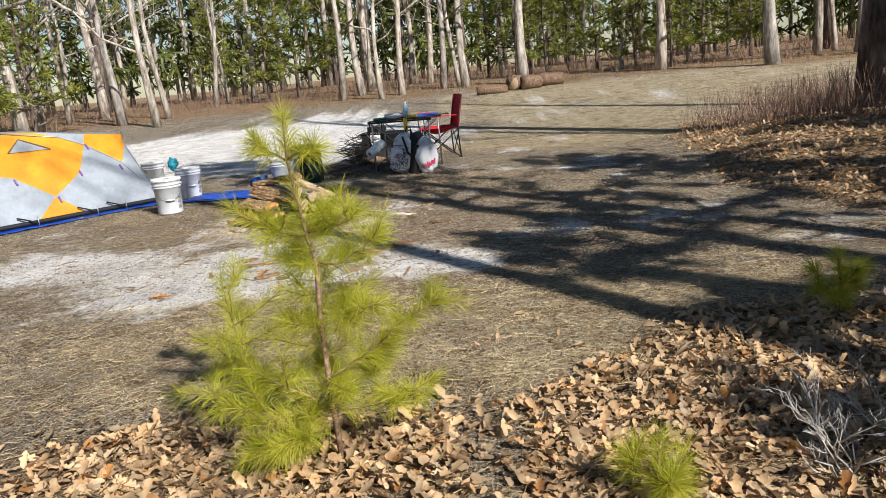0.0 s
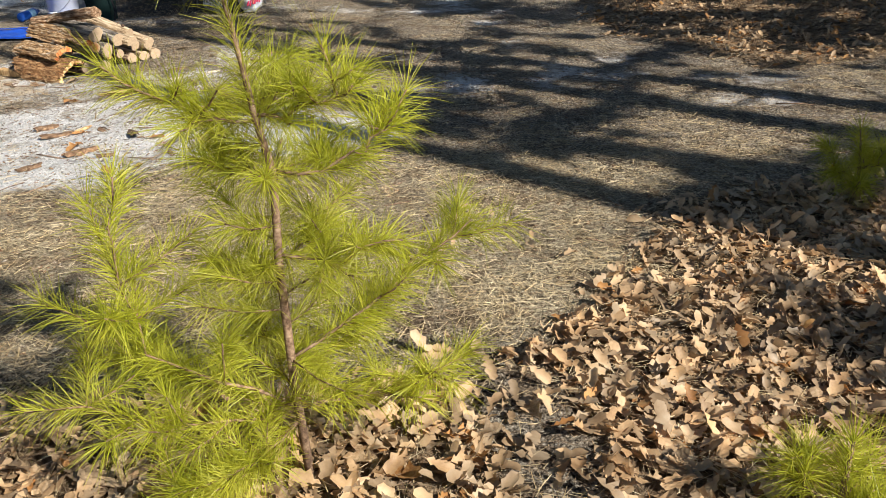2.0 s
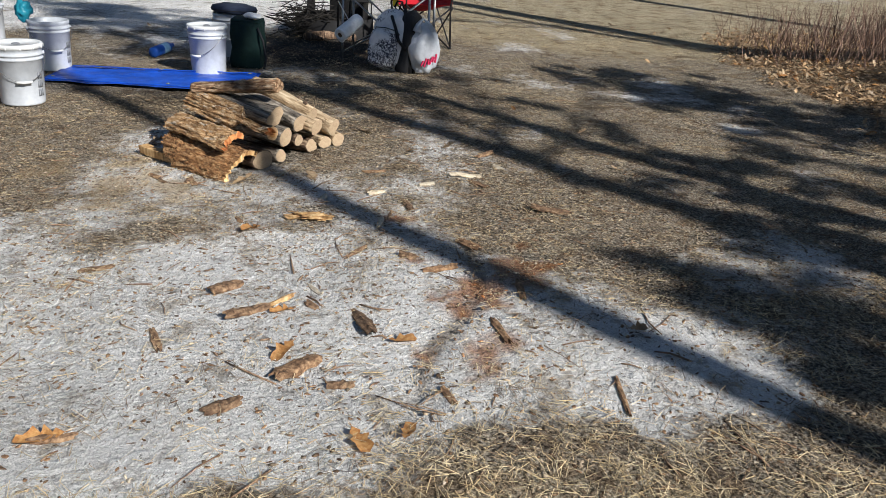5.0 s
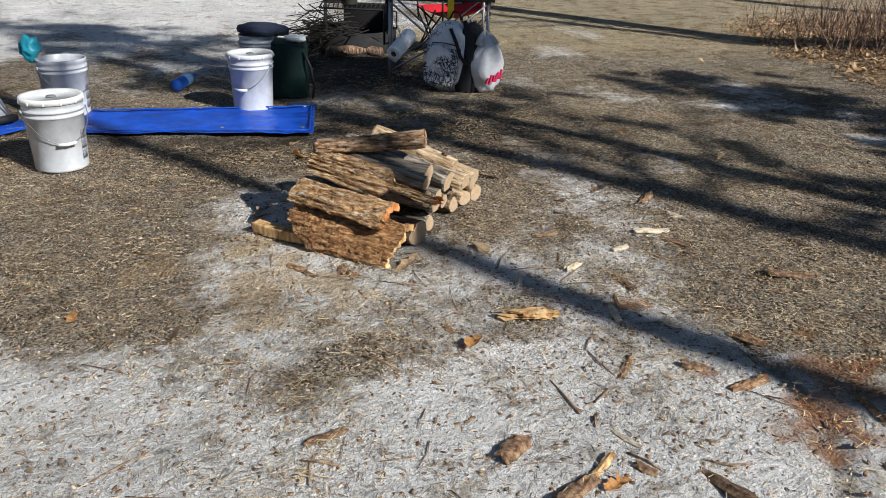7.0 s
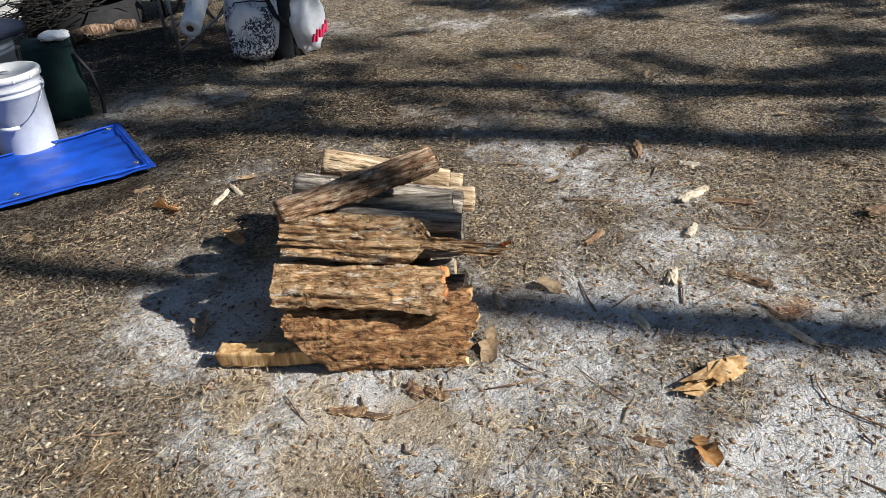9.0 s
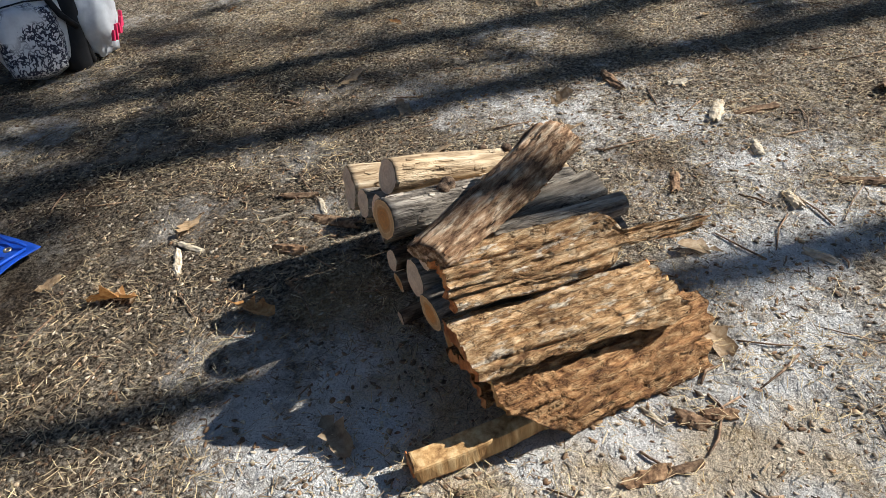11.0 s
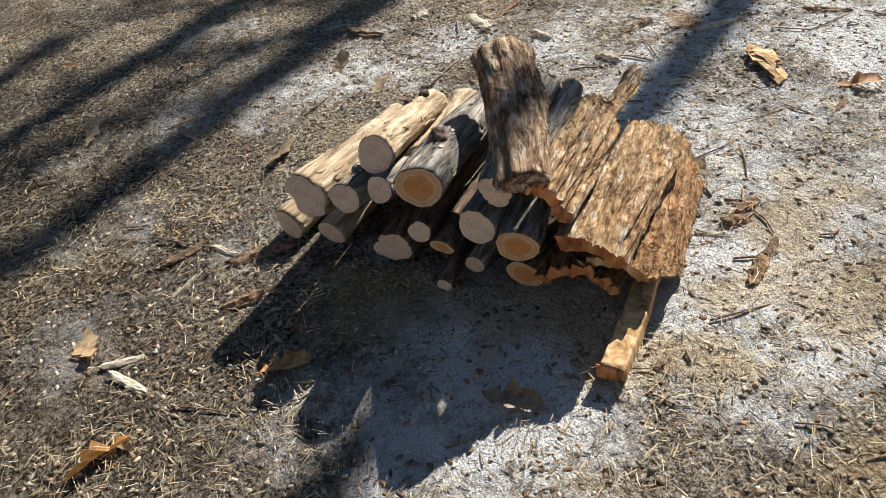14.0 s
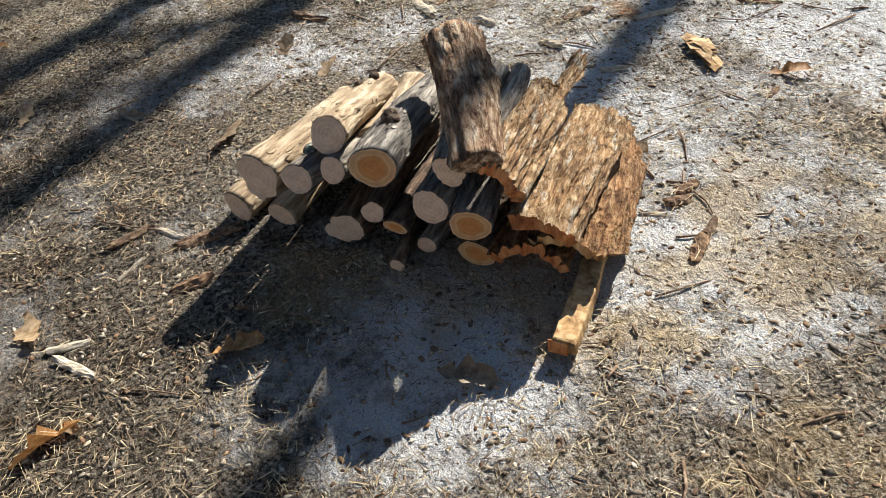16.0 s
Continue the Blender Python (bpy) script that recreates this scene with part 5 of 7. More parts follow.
# ---- trees ----
def raw_mesh(name, verts, faces, material):
    """A mesh from arrays; faces all have the same number of corners."""
    verts, faces = np.asarray(verts, np.float32), np.asarray(faces, np.int32)
    me = bpy.data.meshes.new(name)
    me.vertices.add(len(verts))
    me.vertices.foreach_set("co", verts.ravel())
    me.loops.add(faces.size)
    me.loops.foreach_set("vertex_index", faces.ravel())
    me.polygons.add(len(faces))
    me.polygons.foreach_set("loop_start", np.arange(0, faces.size, faces.shape[1], dtype=np.int32))
    me.update(calc_edges=True)
    me.materials.append(material)
    return me


def blades(base, way, length, width, gen, bend=0.0, single=False):
    """Thin blades of one or two segments from base points along unit ways: verts and quads."""
    n = len(base)
    side = np.cross(way, gen.normal(size=(n, 3)))
    side /= np.linalg.norm(side, axis=1, keepdims=True) + 1e-9
    drop = np.zeros((n, 3))
    drop[:, 2] = -bend
    L, W = length[:, None], width[:, None]
    mid = base + way * L * 0.55 + drop * L * 0.2
    tip = base + way * L + drop * L
    if single:
        v = np.stack([base - side * W * 0.5, base + side * W * 0.5, tip + side * W * 0.3, tip - side * W * 0.3], axis=1).reshape(-1, 3)
        return v, np.arange(n)[:, None] * 4 + np.array([0, 1, 2, 3])
    v = np.stack([base - side * W * 0.5, base + side * W * 0.5, mid + side * W * 0.5, mid - side * W * 0.5, tip + side * W * 0.12, tip - side * W * 0.12], axis=1).reshape(-1, 3)
    k = np.arange(n)[:, None] * 6
    f = np.concatenate([k + np.array([0, 1, 2, 3]), k + np.array([3, 2, 4, 5])])
    return v, f


def tufts(centres, ways, per, length, width, seed, cone=0.9, bend=0.15):
    """Bursts of needles round shoot tips."""
    gen = np.random.default_rng(seed)
    c, w = np.repeat(np.asarray(centres, float), per, axis=0), np.repeat(np.asarray(ways, float), per, axis=0)
    d = w + gen.normal(size=c.shape) * cone
    d /= np.linalg.norm(d, axis=1, keepdims=True)
    ln = length * gen.uniform(0.6, 1.2, len(c))
    return blades(c + gen.normal(size=c.shape) * length * 0.12, d, ln, width * gen.uniform(0.7, 1.2, len(c)), gen, bend, True)


def pine(h, crown_from, reach, seed, per=16, needle=0.2, width=0.022, trunk_r=0.13, whorl=0.42, foliage=FOLIAGE, lean=0.02, taper=0.7, gap=None):
    """Pine: tapered trunk with limbs in whorls, needle bursts along the limbs. Stands at the origin."""
    k = random.Random(seed)
    root = empty("pine_tree")
    pts = [Vector((lean * h * (i / 9) ** 2 + k.uniform(-0.03, 0.03), k.uniform(-0.03, 0.03), h * i / 9 - (0.12 if i == 0 else 0))) for i in range(10)]
    radii = [trunk_r * (1.25 if i == 0 else 1) * (1 - 0.92 * i / 9) + 0.008 for i in range(10)]
    mesh_object("trunk", *tube_data(pts, radii, 12, 0.07, k), TRUNK_PINE, root, "dark ridged pine bark")
    limbs, cs, ws = [], [], []
    z = crown_from * 0.6
    while z < h * 0.98:
        f = z / h
        dead = z < crown_from or (gap and gap[0] < z < gap[1])
        for q in range(k.randint(2, 3) if dead else k.randint(3, 5)):
            a = k.uniform(0, 6.28)
            ln = reach * (1.02 - f) ** taper * k.uniform(0.55, 1.15) * (0.5 if dead else 1)
            o = Vector((lean * h * f * f, 0, z + k.uniform(-0.1, 0.1)))
            d = Vector((math.cos(a), math.sin(a), k.uniform(-0.05, 0.35)))
            p1, p2 = o + d * ln * 0.5, o + d * ln + Vector((0, 0, 0.08 * ln))
            limbs.append(tube_data([o, p1, p2], [0.022 * ln ** 0.5 + 0.004, 0.013 * ln ** 0.5 + 0.003, 0.004], 5))
            if dead:
                continue
            m = max(3, int(ln * 5))
            for s in range(m):
                t = 0.28 + 0.72 * s / (m - 1)
                c = o.lerp(p1, t * 2) if t < 0.5 else p1.lerp(p2, t * 2 - 1)
                off = Vector((k.gauss(0, 0.14), k.gauss(0, 0.14), k.gauss(0, 0.08))) * min(1.0, ln)
                cs.append(c + off)
                ws.append((d + Vector((k.gauss(0, 0.4), k.gauss(0, 0.4), 0.25))).normalized())
        z += whorl * k.uniform(0.7, 1.3)
    cs.append(Vector((lean * h, 0, h)))
    ws.append(Vector((0, 0, 1)))
    mesh_object("branchwork", *merge(limbs), TRUNK_PINE, root)["kind"] = "stuff"
    v, f = tufts(cs, ws, per, needle, width, seed)
    crown = new("crown", raw_mesh("crown", v, f, foliage))
    crown.parent = root
    return tagged(root, "evergreen pine tree with a ragged needle crown", "tree", "woodland pines")


def oak(h, seed, trunk_r=0.16, first=0.35, bark=None, crook=1.0):
    """Leafless winter oak: pale trunk, forking limbs and twigs."""
    k = random.Random(seed)
    root = empty("oak_tree")
    lx, ly = k.uniform(-0.05, 0.05) * crook, k.uniform(-0.05, 0.05) * crook
    pts = [Vector((lx * h * (i / 11) + 0.12 * crook * math.sin(i * 0.9 + seed), ly * h * (i / 11) + 0.1 * crook * math.cos(i * 0.8 + seed), h * i / 11 - (0.15 if i == 0 else 0))) for i in range(12)]
    radii = [trunk_r * (1.4 if i == 0 else 1.08 if i == 1 else 1) * (1 - 0.9 * i / 11) + 0.01 for i in range(12)]
    mesh_object("trunk", *tube_data(pts, radii, 14, 0.05, k), bark or TRUNK_OAK, root, "pale grey furrowed bark")
    def grow(limbs, o, d, ln, r, depth):
        p, seg = [o], d
        for _ in range(3):
            seg = (seg + Vector((k.gauss(0, 0.22), k.gauss(0, 0.22), k.gauss(0.06, 0.15)))).normalized()
            p.append(p[-1] + seg * ln / 3)
        limbs.append(tube_data(p, [r, r * 0.8, r * 0.6, r * 0.35], 6 if depth > 1 else 4))
        if depth:
            for _ in range(k.randint(2, 3)):
                i = k.randint(1, 3)
                nd = (seg + Vector((k.gauss(0, 0.75), k.gauss(0, 0.75), k.gauss(0.15, 0.4)))).normalized()
                grow(limbs, p[i], nd, ln * k.uniform(0.45, 0.75), r * 0.5, depth - 1)
    for i in range(k.randint(9, 12)):
        f = k.uniform(first, 0.97)
        j = f * 11
        o = pts[int(j)].lerp(pts[min(11, int(j) + 1)], j % 1)
        a = k.uniform(0, 6.28)
        limbs = []
        grow(limbs, o, Vector((math.cos(a), math.sin(a), k.uniform(0.2, 0.9))).normalized(), h * 0.2 * k.uniform(0.6, 1.2) * (1.25 - f * 0.6), trunk_r * 0.42 * (1.15 - f), 2)
        mesh_object("limb", *merge(limbs), bark or TRUNK_OAK, root)
    return tagged(root, "leafless oak tree with a pale straight trunk", "tree", "woodland oaks")


def plant(ob, x, y, turn=0.0, size=1.0):
    m = pose(x, y, float(gz(x, y)), 0, 0, turn)
    c = copy_thing(ob, m)
    c.scale = (size, size, size)
    return c


# trees east and south whose shadows cross the clearing; the pines are unseen, added
# crown left bare between 4.6 and 6.5 m to let sun through
t = pine(10.8, 3.2, 1.5, 41, per=56, needle=0.17, width=0.022, trunk_r=0.13, whorl=0.28, taper=0.3, lean=0.0, gap=(4.6, 6.5))
t.matrix_world = pose(4.85, 2.25, 0.0, 0, 0, 40)
tagged(t, "unseen ragged pine added to shade the clearing's east side", "tree")
t = pine(4.5, 1.3, 1.15, 42, per=50, needle=0.17, width=0.022, trunk_r=0.075, whorl=0.24, lean=0.0)
t.matrix_world = pose(3.90, 1.18, 0.0, 0, 0, 120)
tagged(t, "unseen bushy young pine added to shade the leaf litter", "tree")
t = pine(1.8, 0.25, 0.65, 44, per=44, needle=0.15, width=0.018, trunk_r=0.03, whorl=0.18, taper=0.5, lean=0.0)
t.matrix_world = pose(2.55, 1.25, 0.0, 0, 0, 200)
tagged(t, "unseen low bushy pine added to shade the nearest leaf litter", "tree")
t = pine(6.4, 1.6, 1.4, 43, per=60, needle=0.17, width=0.022, trunk_r=0.09, whorl=0.24, taper=0.45, lean=0.0)
t.matrix_world = pose(6.6, 3.4, 0.0, 0, 0, 10)
tagged(t, "unseen ragged pine added to shade the leafy bank", "tree")
t = pine(6.0, 2.0, 1.5, 45, per=44, needle=0.17, width=0.022, trunk_r=0.09, whorl=0.26, taper=0.5, lean=0.0)
t.matrix_world = pose(8.7, 3.3, 0.0, 0, 0, 75)
tagged(t, "second unseen pine added to darken the leafy bank", "tree")
# unseen oaks, set back along the trunk shadows on the ground
for x, y, h, r, s in ((4.41, -0.55, 13.0, 0.14, 51), (6.17, -0.50, 13.5, 0.18, 52), (9.3, 11.3, 13.0, 0.20, 53), (8.2, 5.4, 13.0, 0.16, 57)):
    t = oak(h, s, r, 0.5, crook=0.15)
    lean = radians(0.9) if s == 51 else 0.0
    t.matrix_world = pose(x - 5.5 * lean * 0.81, y - 5.5 * lean * 0.59, float(gz(x, y)), -math.degrees(lean) * 0.59, math.degrees(lean) * 0.81, 0) @ pose(0, 0, 0, 0, 0, s * 40)
    tagged(t, "tall leafless oak beside the clearing, casting a long shadow", "tree")
t = oak(14.0, 54, 0.27, 0.4, TRUNK_PINE)
t.matrix_world = pose(5.35, 10.0, float(gz(5.35, 10.0)) - 0.05)
tagged(t, "thick dark-barked tree standing on the leafy bank", "tree")

oaks = [oak(12.5, 60, 0.115, 0.18), oak(14, 61, 0.165, 0.25), oak(11, 62, 0.075, 0.12), oak(13, 63, 0.095, 0.12)]
pines = [pine(12, 4.5, 2.4, 70, per=15, needle=0.28, width=0.036, trunk_r=0.17, whorl=0.6), pine(11, 2.2, 2.2, 71, per=15, needle=0.28, width=0.036, trunk_r=0.14, whorl=0.55), pine(13, 6.0, 2.6, 72, per=15, needle=0.28, width=0.036, trunk_r=0.2, whorl=0.6)]
young = [pine(4.2, 0.5, 1.5, 80, per=17, needle=0.21, width=0.028, trunk_r=0.05, whorl=0.36), pine(5.5, 0.8, 1.7, 81, per=17, needle=0.21, width=0.028, trunk_r=0.06, whorl=0.4)]
for o in young:
    tagged(o, "young bright green pine at the wood's edge", "tree", "young pines")
for i, o in enumerate(oaks + pines + young):        # the first of each kind takes a place at the back of the woods
    a = 0.62 * i + 0.3
    o.matrix_world = pose(44 * math.cos(a), 5 + 46 * math.sin(a), float(gz(44 * math.cos(a), 5 + 46 * math.sin(a))))

k = random.Random(12)
# wood's edge: bearing from the start of the walk (degrees, east of the way ahead), distance, kind
EDGE = [(-29, 27, 1), (-27.8, 29, 0), (-26, 31, 2), (-23, 28, 0), (-20.8, 26, 3), (-20, 29, 2), (-16.5, 33, 2), (-14, 35, 3), (-8, 29, 3), (-6.6, 31, 0), (-5.2, 28, 2), (-3.6, 29, 0), (-0.8, 30, 3), (0.2, 31, 2), (0.9, 30, 0), (5.0, 29, 1), (11.8, 32, 2), (14.2, 29, 1), (16, 33, 3), (21.3, 27, 1), (23.8, 30, 0), (24.8, 31, 2), (26.2, 29, 0), (27.4, 30, 3), (28.6, 28, 0), (29.6, 31, 2)]
for deg, d, kind in EDGE:
    a = radians(deg + 1.0)
    plant(oaks[kind], 0.03 + d * math.sin(a), 0.43 + d * math.cos(a), k.uniform(0, 360), k.uniform(0.9, 1.1))
for i in range(190):
    a = radians(k.uniform(-180, 180))
    if abs(math.degrees(a)) > 75 and k.random() < 0.5:
        continue
    d = k.uniform(29, 52)
    x, y = d * math.sin(a), 3 + d * math.cos(a)
    toward_sun = (x * sun_way.x + y * sun_way.y) / math.hypot(x, y) > 0.5
    if toward_sun and d < 36:
        continue
    q = k.random()
    if q < 0.42:
        plant(k.choice(oaks), x, y, k.uniform(0, 360), k.uniform(0.8, 1.15))
    elif q < 0.8:
        plant(k.choice(pines), x, y, k.uniform(0, 360), k.uniform(0.75, 1.1))
    else:
        plant(k.choice(young), x, y, k.uniform(0, 360), k.uniform(0.7, 1.2))
for deg, d, s in ((-31, 24, 1.2), (-28, 27, 1.3), (-13, 33, 1.2), (-11, 35, 1.3), (6.5, 33, 1.0), (12.6, 31, 0.8), (15.0, 30, 0.85), (17, 31, 0.95), (18.6, 32, 0.8), (20, 33, 1.0), (10, 34, 1.0), (8, 35, 0.8), (2.5, 36, 1.2)):
    a = radians(deg + 1)
    plant(young[k.randint(0, 1)], 0.03 + d * math.sin(a), 0.43 + d * math.cos(a), k.uniform(0, 360), s)


def far_woods():
    gen = np.random.default_rng(5)
    trunks, cs = [], []
    q = random.Random(6)
    for i in range(420):
        a, d = q.uniform(-math.pi, math.pi) * (0.45 if i % 3 else 1), q.uniform(46, 80)
        x, y = d * math.sin(a), 5 + d * math.cos(a)
        z, h, r = float(gz(x, y)), q.uniform(9, 15), q.uniform(0.08, 0.2)
        trunks.append(tube_data([(x, y, z - 0.5), (x + q.uniform(-0.3, 0.3), y, z + h * 0.5), (x + q.uniform(-0.5, 0.5), y, z + h)], [r, r * 0.8, r * 0.3], 6))
        for _ in range(24):
            cs.append((x + q.gauss(0, 1.6), y + q.gauss(0, 1.6), z + h * q.uniform(0.04, 1.0) ** 0.8))
    v, f = merge(trunks)
    tagged(mesh_object("far_tree_trunks", v, f, TRUNK_OAK), "pale trunks deep in the woods", "trees", kind="stuff")
    ways = gen.normal(size=(len(cs), 3))
    v, f = tufts(cs, ways / np.linalg.norm(ways, axis=1, keepdims=True), 12, 0.85, 0.17, 9, 1.2, 0.1)
    tagged(new("far_foliage", raw_mesh("far_foliage", v, f, FOLIAGE_DARK)), "dark evergreen foliage deep in the woods", "foliage", kind="stuff")
    # grey-brown undergrowth along the wood's edge
    n = 11000
    a, d = gen.uniform(-1.3, 1.3, n), gen.uniform(27, 44, n)
    b = np.column_stack([d * np.sin(a), 1 + d * np.cos(a), np.zeros(n)])
    b[:, 2] = gz(b[:, 0], b[:, 1])
    w = np.column_stack([gen.normal(0, 0.35, n), gen.normal(0, 0.35, n), np.ones(n)])
    w /= np.linalg.norm(w, axis=1, keepdims=True)
    v, f = blades(b, w, gen.uniform(0.2, 0.8, n), gen.uniform(0.006, 0.014, n), gen, 0.0, True)
    tagged(new("undergrowth", raw_mesh("undergrowth", v, f, BRUSH)), "thin grey-brown undergrowth along the wood's edge", "undergrowth", kind="stuff")


far_woods()

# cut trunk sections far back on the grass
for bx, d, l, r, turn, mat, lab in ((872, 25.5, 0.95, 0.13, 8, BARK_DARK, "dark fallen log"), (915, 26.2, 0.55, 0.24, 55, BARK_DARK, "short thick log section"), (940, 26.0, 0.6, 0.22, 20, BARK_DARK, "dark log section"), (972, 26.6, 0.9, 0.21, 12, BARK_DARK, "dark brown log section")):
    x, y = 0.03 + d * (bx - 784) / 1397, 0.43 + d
    q = random.Random(bx)
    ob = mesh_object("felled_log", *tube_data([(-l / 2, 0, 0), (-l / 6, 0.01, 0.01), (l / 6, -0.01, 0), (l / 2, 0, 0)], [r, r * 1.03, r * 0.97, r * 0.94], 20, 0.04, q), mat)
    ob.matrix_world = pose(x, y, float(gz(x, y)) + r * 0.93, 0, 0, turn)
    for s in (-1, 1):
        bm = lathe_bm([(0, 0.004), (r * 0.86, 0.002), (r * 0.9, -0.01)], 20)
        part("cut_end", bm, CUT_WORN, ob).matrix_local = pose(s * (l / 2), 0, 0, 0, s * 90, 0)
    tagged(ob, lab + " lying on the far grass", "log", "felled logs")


# ---- saplings by the path ----
def needle_shoots(paths, gap, length, width, seed, bare=0.06, per=4, spread_=0.85):
    """Needles set all round along shoots, longest at the tips."""
    gen = np.random.default_rng(seed)
    base, way, ln = [], [], []
    for p in paths:
        p = [Vector(q) for q in p]
        seg = [(b - a).length for a, b in zip(p, p[1:])]
        total, s = sum(seg), 0.0
        s = total * bare
        while s <= total:
            r, i = s, 0
            while i < len(seg) - 1 and r > seg[i]:
                r -= seg[i]
                i += 1
            o, d = p[i].lerp(p[i + 1], min(1, r / seg[i])), (p[i + 1] - p[i]).normalized()
            for _ in range(per):
                base.append(o)
                n = gen.normal(size=3)
                n -= np.array(d) * np.dot(n, d)
                n /= np.linalg.norm(n)
                f = gen.uniform(0.35, 1.0)
                way.append(np.array(d) * f + n * spread_ * gen.uniform(0.6, 1.3) + gen.normal(size=3) * 0.22 + np.array([0, 0, 0.10]))
                ln.append(length * gen.uniform(0.65, 1.15))
            s += gap
        for _ in range(7):
            base.append(p[-1])
            way.append(np.array((p[-1] - p[-2]).normalized()) + gen.normal(size=3) * 0.30)
            ln.append(length * gen.uniform(0.7, 1.2))
    base, way, ln = np.array(base, float), np.array(way, float), np.array(ln)
    way /= np.linalg.norm(way, axis=1, keepdims=True)
    return blades(base, way, ln, np.full(len(base), width) * gen.uniform(0.8, 1.2, len(base)), gen, 0.12)


def sapling(x, y, trunk, branches, label, seed, length=0.082, width=0.0012, gap=0.0032):
    q = random.Random(seed)
    root = empty("pine_sapling", pose(x, y, 0))
    n = len(trunk)
    H = trunk[-1][2]
    tube("trunk", trunk, [0.003 + 0.0075 * (1 - i / (n - 1)) for i in range(n)], TWIG_BARK, root, "thin flaky brown stem", 10)
    paths = [[trunk[-2], trunk[-1]], [Vector(p) for p in trunk[-(n + 1) // 2:]]]
    for b in branches:
        b = [Vector(p) for p in b]
        fine = [b[0]]
        for a, c in zip(b, b[1:]):
            for s in range(1, 4):
                fine.append(a.lerp(c, s / 3) + Vector((q.gauss(0, 0.008), q.gauss(0, 0.008), q.gauss(0, 0.008))))
        tube("branch", fine, [0.0018 + 0.0024 * (1 - i / (len(fine) - 1)) for i in range(len(fine))], TWIG_BARK, root, n=6)
        paths.append(fine)
        d = (fine[-1] - fine[0])
        for s in range(8):          # side shoots
            f = q.uniform(0.25, 0.95)
            o = fine[int(f * (len(fine) - 1))]
            e = o + (d.normalized() * 0.5 + Vector((q.gauss(0, 0.85), q.gauss(0, 0.85), q.uniform(-0.35, 0.7)))).normalized() * d.length * q.uniform(0.14, 0.36)
            tube("twig", [o, o.lerp(e, 0.5) + Vector((0, 0, -0.006)), e], [0.0022, 0.002, 0.0016], TWIG_BARK, root, n=5)
            paths.append([o, o.lerp(e, 0.5), e])
    if H > 0.6:
        for s in range(15):         # short shoots all round the stem
            z, a, ln = q.uniform(0.16, 0.80), q.uniform(0, 6.28), q.uniform(0.09, 0.2)
            o = Vector((0.01, 0, z))
            e = o + Vector((math.cos(a), math.sin(a), q.uniform(0.05, 0.5))) * ln
            tube("twig", [o, o.lerp(e, 0.5) + Vector((0, 0, -0.01)), e], [0.0024, 0.002, 0.0016], TWIG_BARK, root, n=5)
            paths.append([o, o.lerp(e, 0.5) + Vector((0, 0, -0.01)), e])
    v, f = needle_shoots(paths, gap, length, width, seed)
    crown = new("needles", raw_mesh("needles", v, f, NEEDLE_GREEN))
    crown.parent = root
    crown["label"] = "long fresh yellow-green needles"
    return tagged(root, label, "sapling", "pine saplings")


UPPER = [
    [(0.0, 0, 0.79), (-0.11, 0.03, 0.80), (-0.22, 0.065, 0.87)],
    [(0.0, 0, 0.80), (0.08, -0.02, 0.80), (0.13, -0.04, 0.83), (0.15, -0.045, 0.92)],
    [(0.02, 0, 0.69), (0.10, -0.03, 0.70), (0.18, -0.05, 0.735), (0.23, -0.065, 0.78)],
    [(0.0, 0, 0.79), (0.03, 0.13, 0.80), (0.05, 0.20, 0.86)],
    [(-0.03, 0.01, 1.03), (-0.09, 0.03, 1.05), (-0.13, 0.04, 1.10)],
    [(-0.03, 0.01, 1.03), (0.04, -0.01, 1.04), (0.08, -0.02, 1.09)],
    [(0.02, 0, 0.69), (-0.06, 0.09, 0.68), (-0.09, 0.15, 0.71)],
    [(0.01, 0, 0.53), (0.12, -0.04, 0.51), (0.24, -0.07, 0.57)],
    [(0.01, 0, 0.52), (-0.06, 0.05, 0.49), (-0.12, 0.08, 0.52)],
    [(0.01, 0, 0.53), (0.10, 0.10, 0.52), (0.16, 0.18, 0.58)],
]
LOWER = [
    [(0.01, 0, 0.30), (0.16, 0.0, 0.38), (0.27, 0.02, 0.46), (0.40, 0.03, 0.54)],
    [(0.01, 0, 0.20), (-0.12, -0.02, 0.28), (-0.25, -0.02, 0.38), (-0.27, 0.0, 0.58), (-0.25, 0.02, 0.70)],
    [(0.01, 0, 0.16), (-0.20, -0.04, 0.22), (-0.47, -0.05, 0.32)],
    [(-0.12, -0.02, 0.24), (-0.30, 0.10, 0.30), (-0.44, 0.14, 0.44)],
    [(0.01, 0, 0.15), (-0.08, -0.10, 0.14), (-0.17, -0.14, 0.14)],
    [(0.01, 0, 0.15), (-0.13, -0.12, 0.12), (-0.28, -0.14, 0.10)],
    [(0.01, 0, 0.18), (0.18, -0.04, 0.21), (0.36, -0.06, 0.27)],
    [(0.01, 0, 0.22), (0.12, 0.12, 0.26), (0.22, 0.22, 0.34)],
    [(0.01, 0, 0.22), (-0.03, 0.16, 0.27), (-0.06, 0.30, 0.36)],
]
sapling(-0.44, 2.90, [(0.02, 0, -0.03), (0.01, 0, 0.25), (0.01, 0, 0.52), (0.02, 0, 0.69), (0.0, 0, 0.80), (-0.01, 0, 0.89), (-0.03, 0.01, 1.03), (-0.025, 0.01, 1.17)], UPPER + LOWER, "waist-high young pine with long yellow-green needles growing in leaf litter", 3)
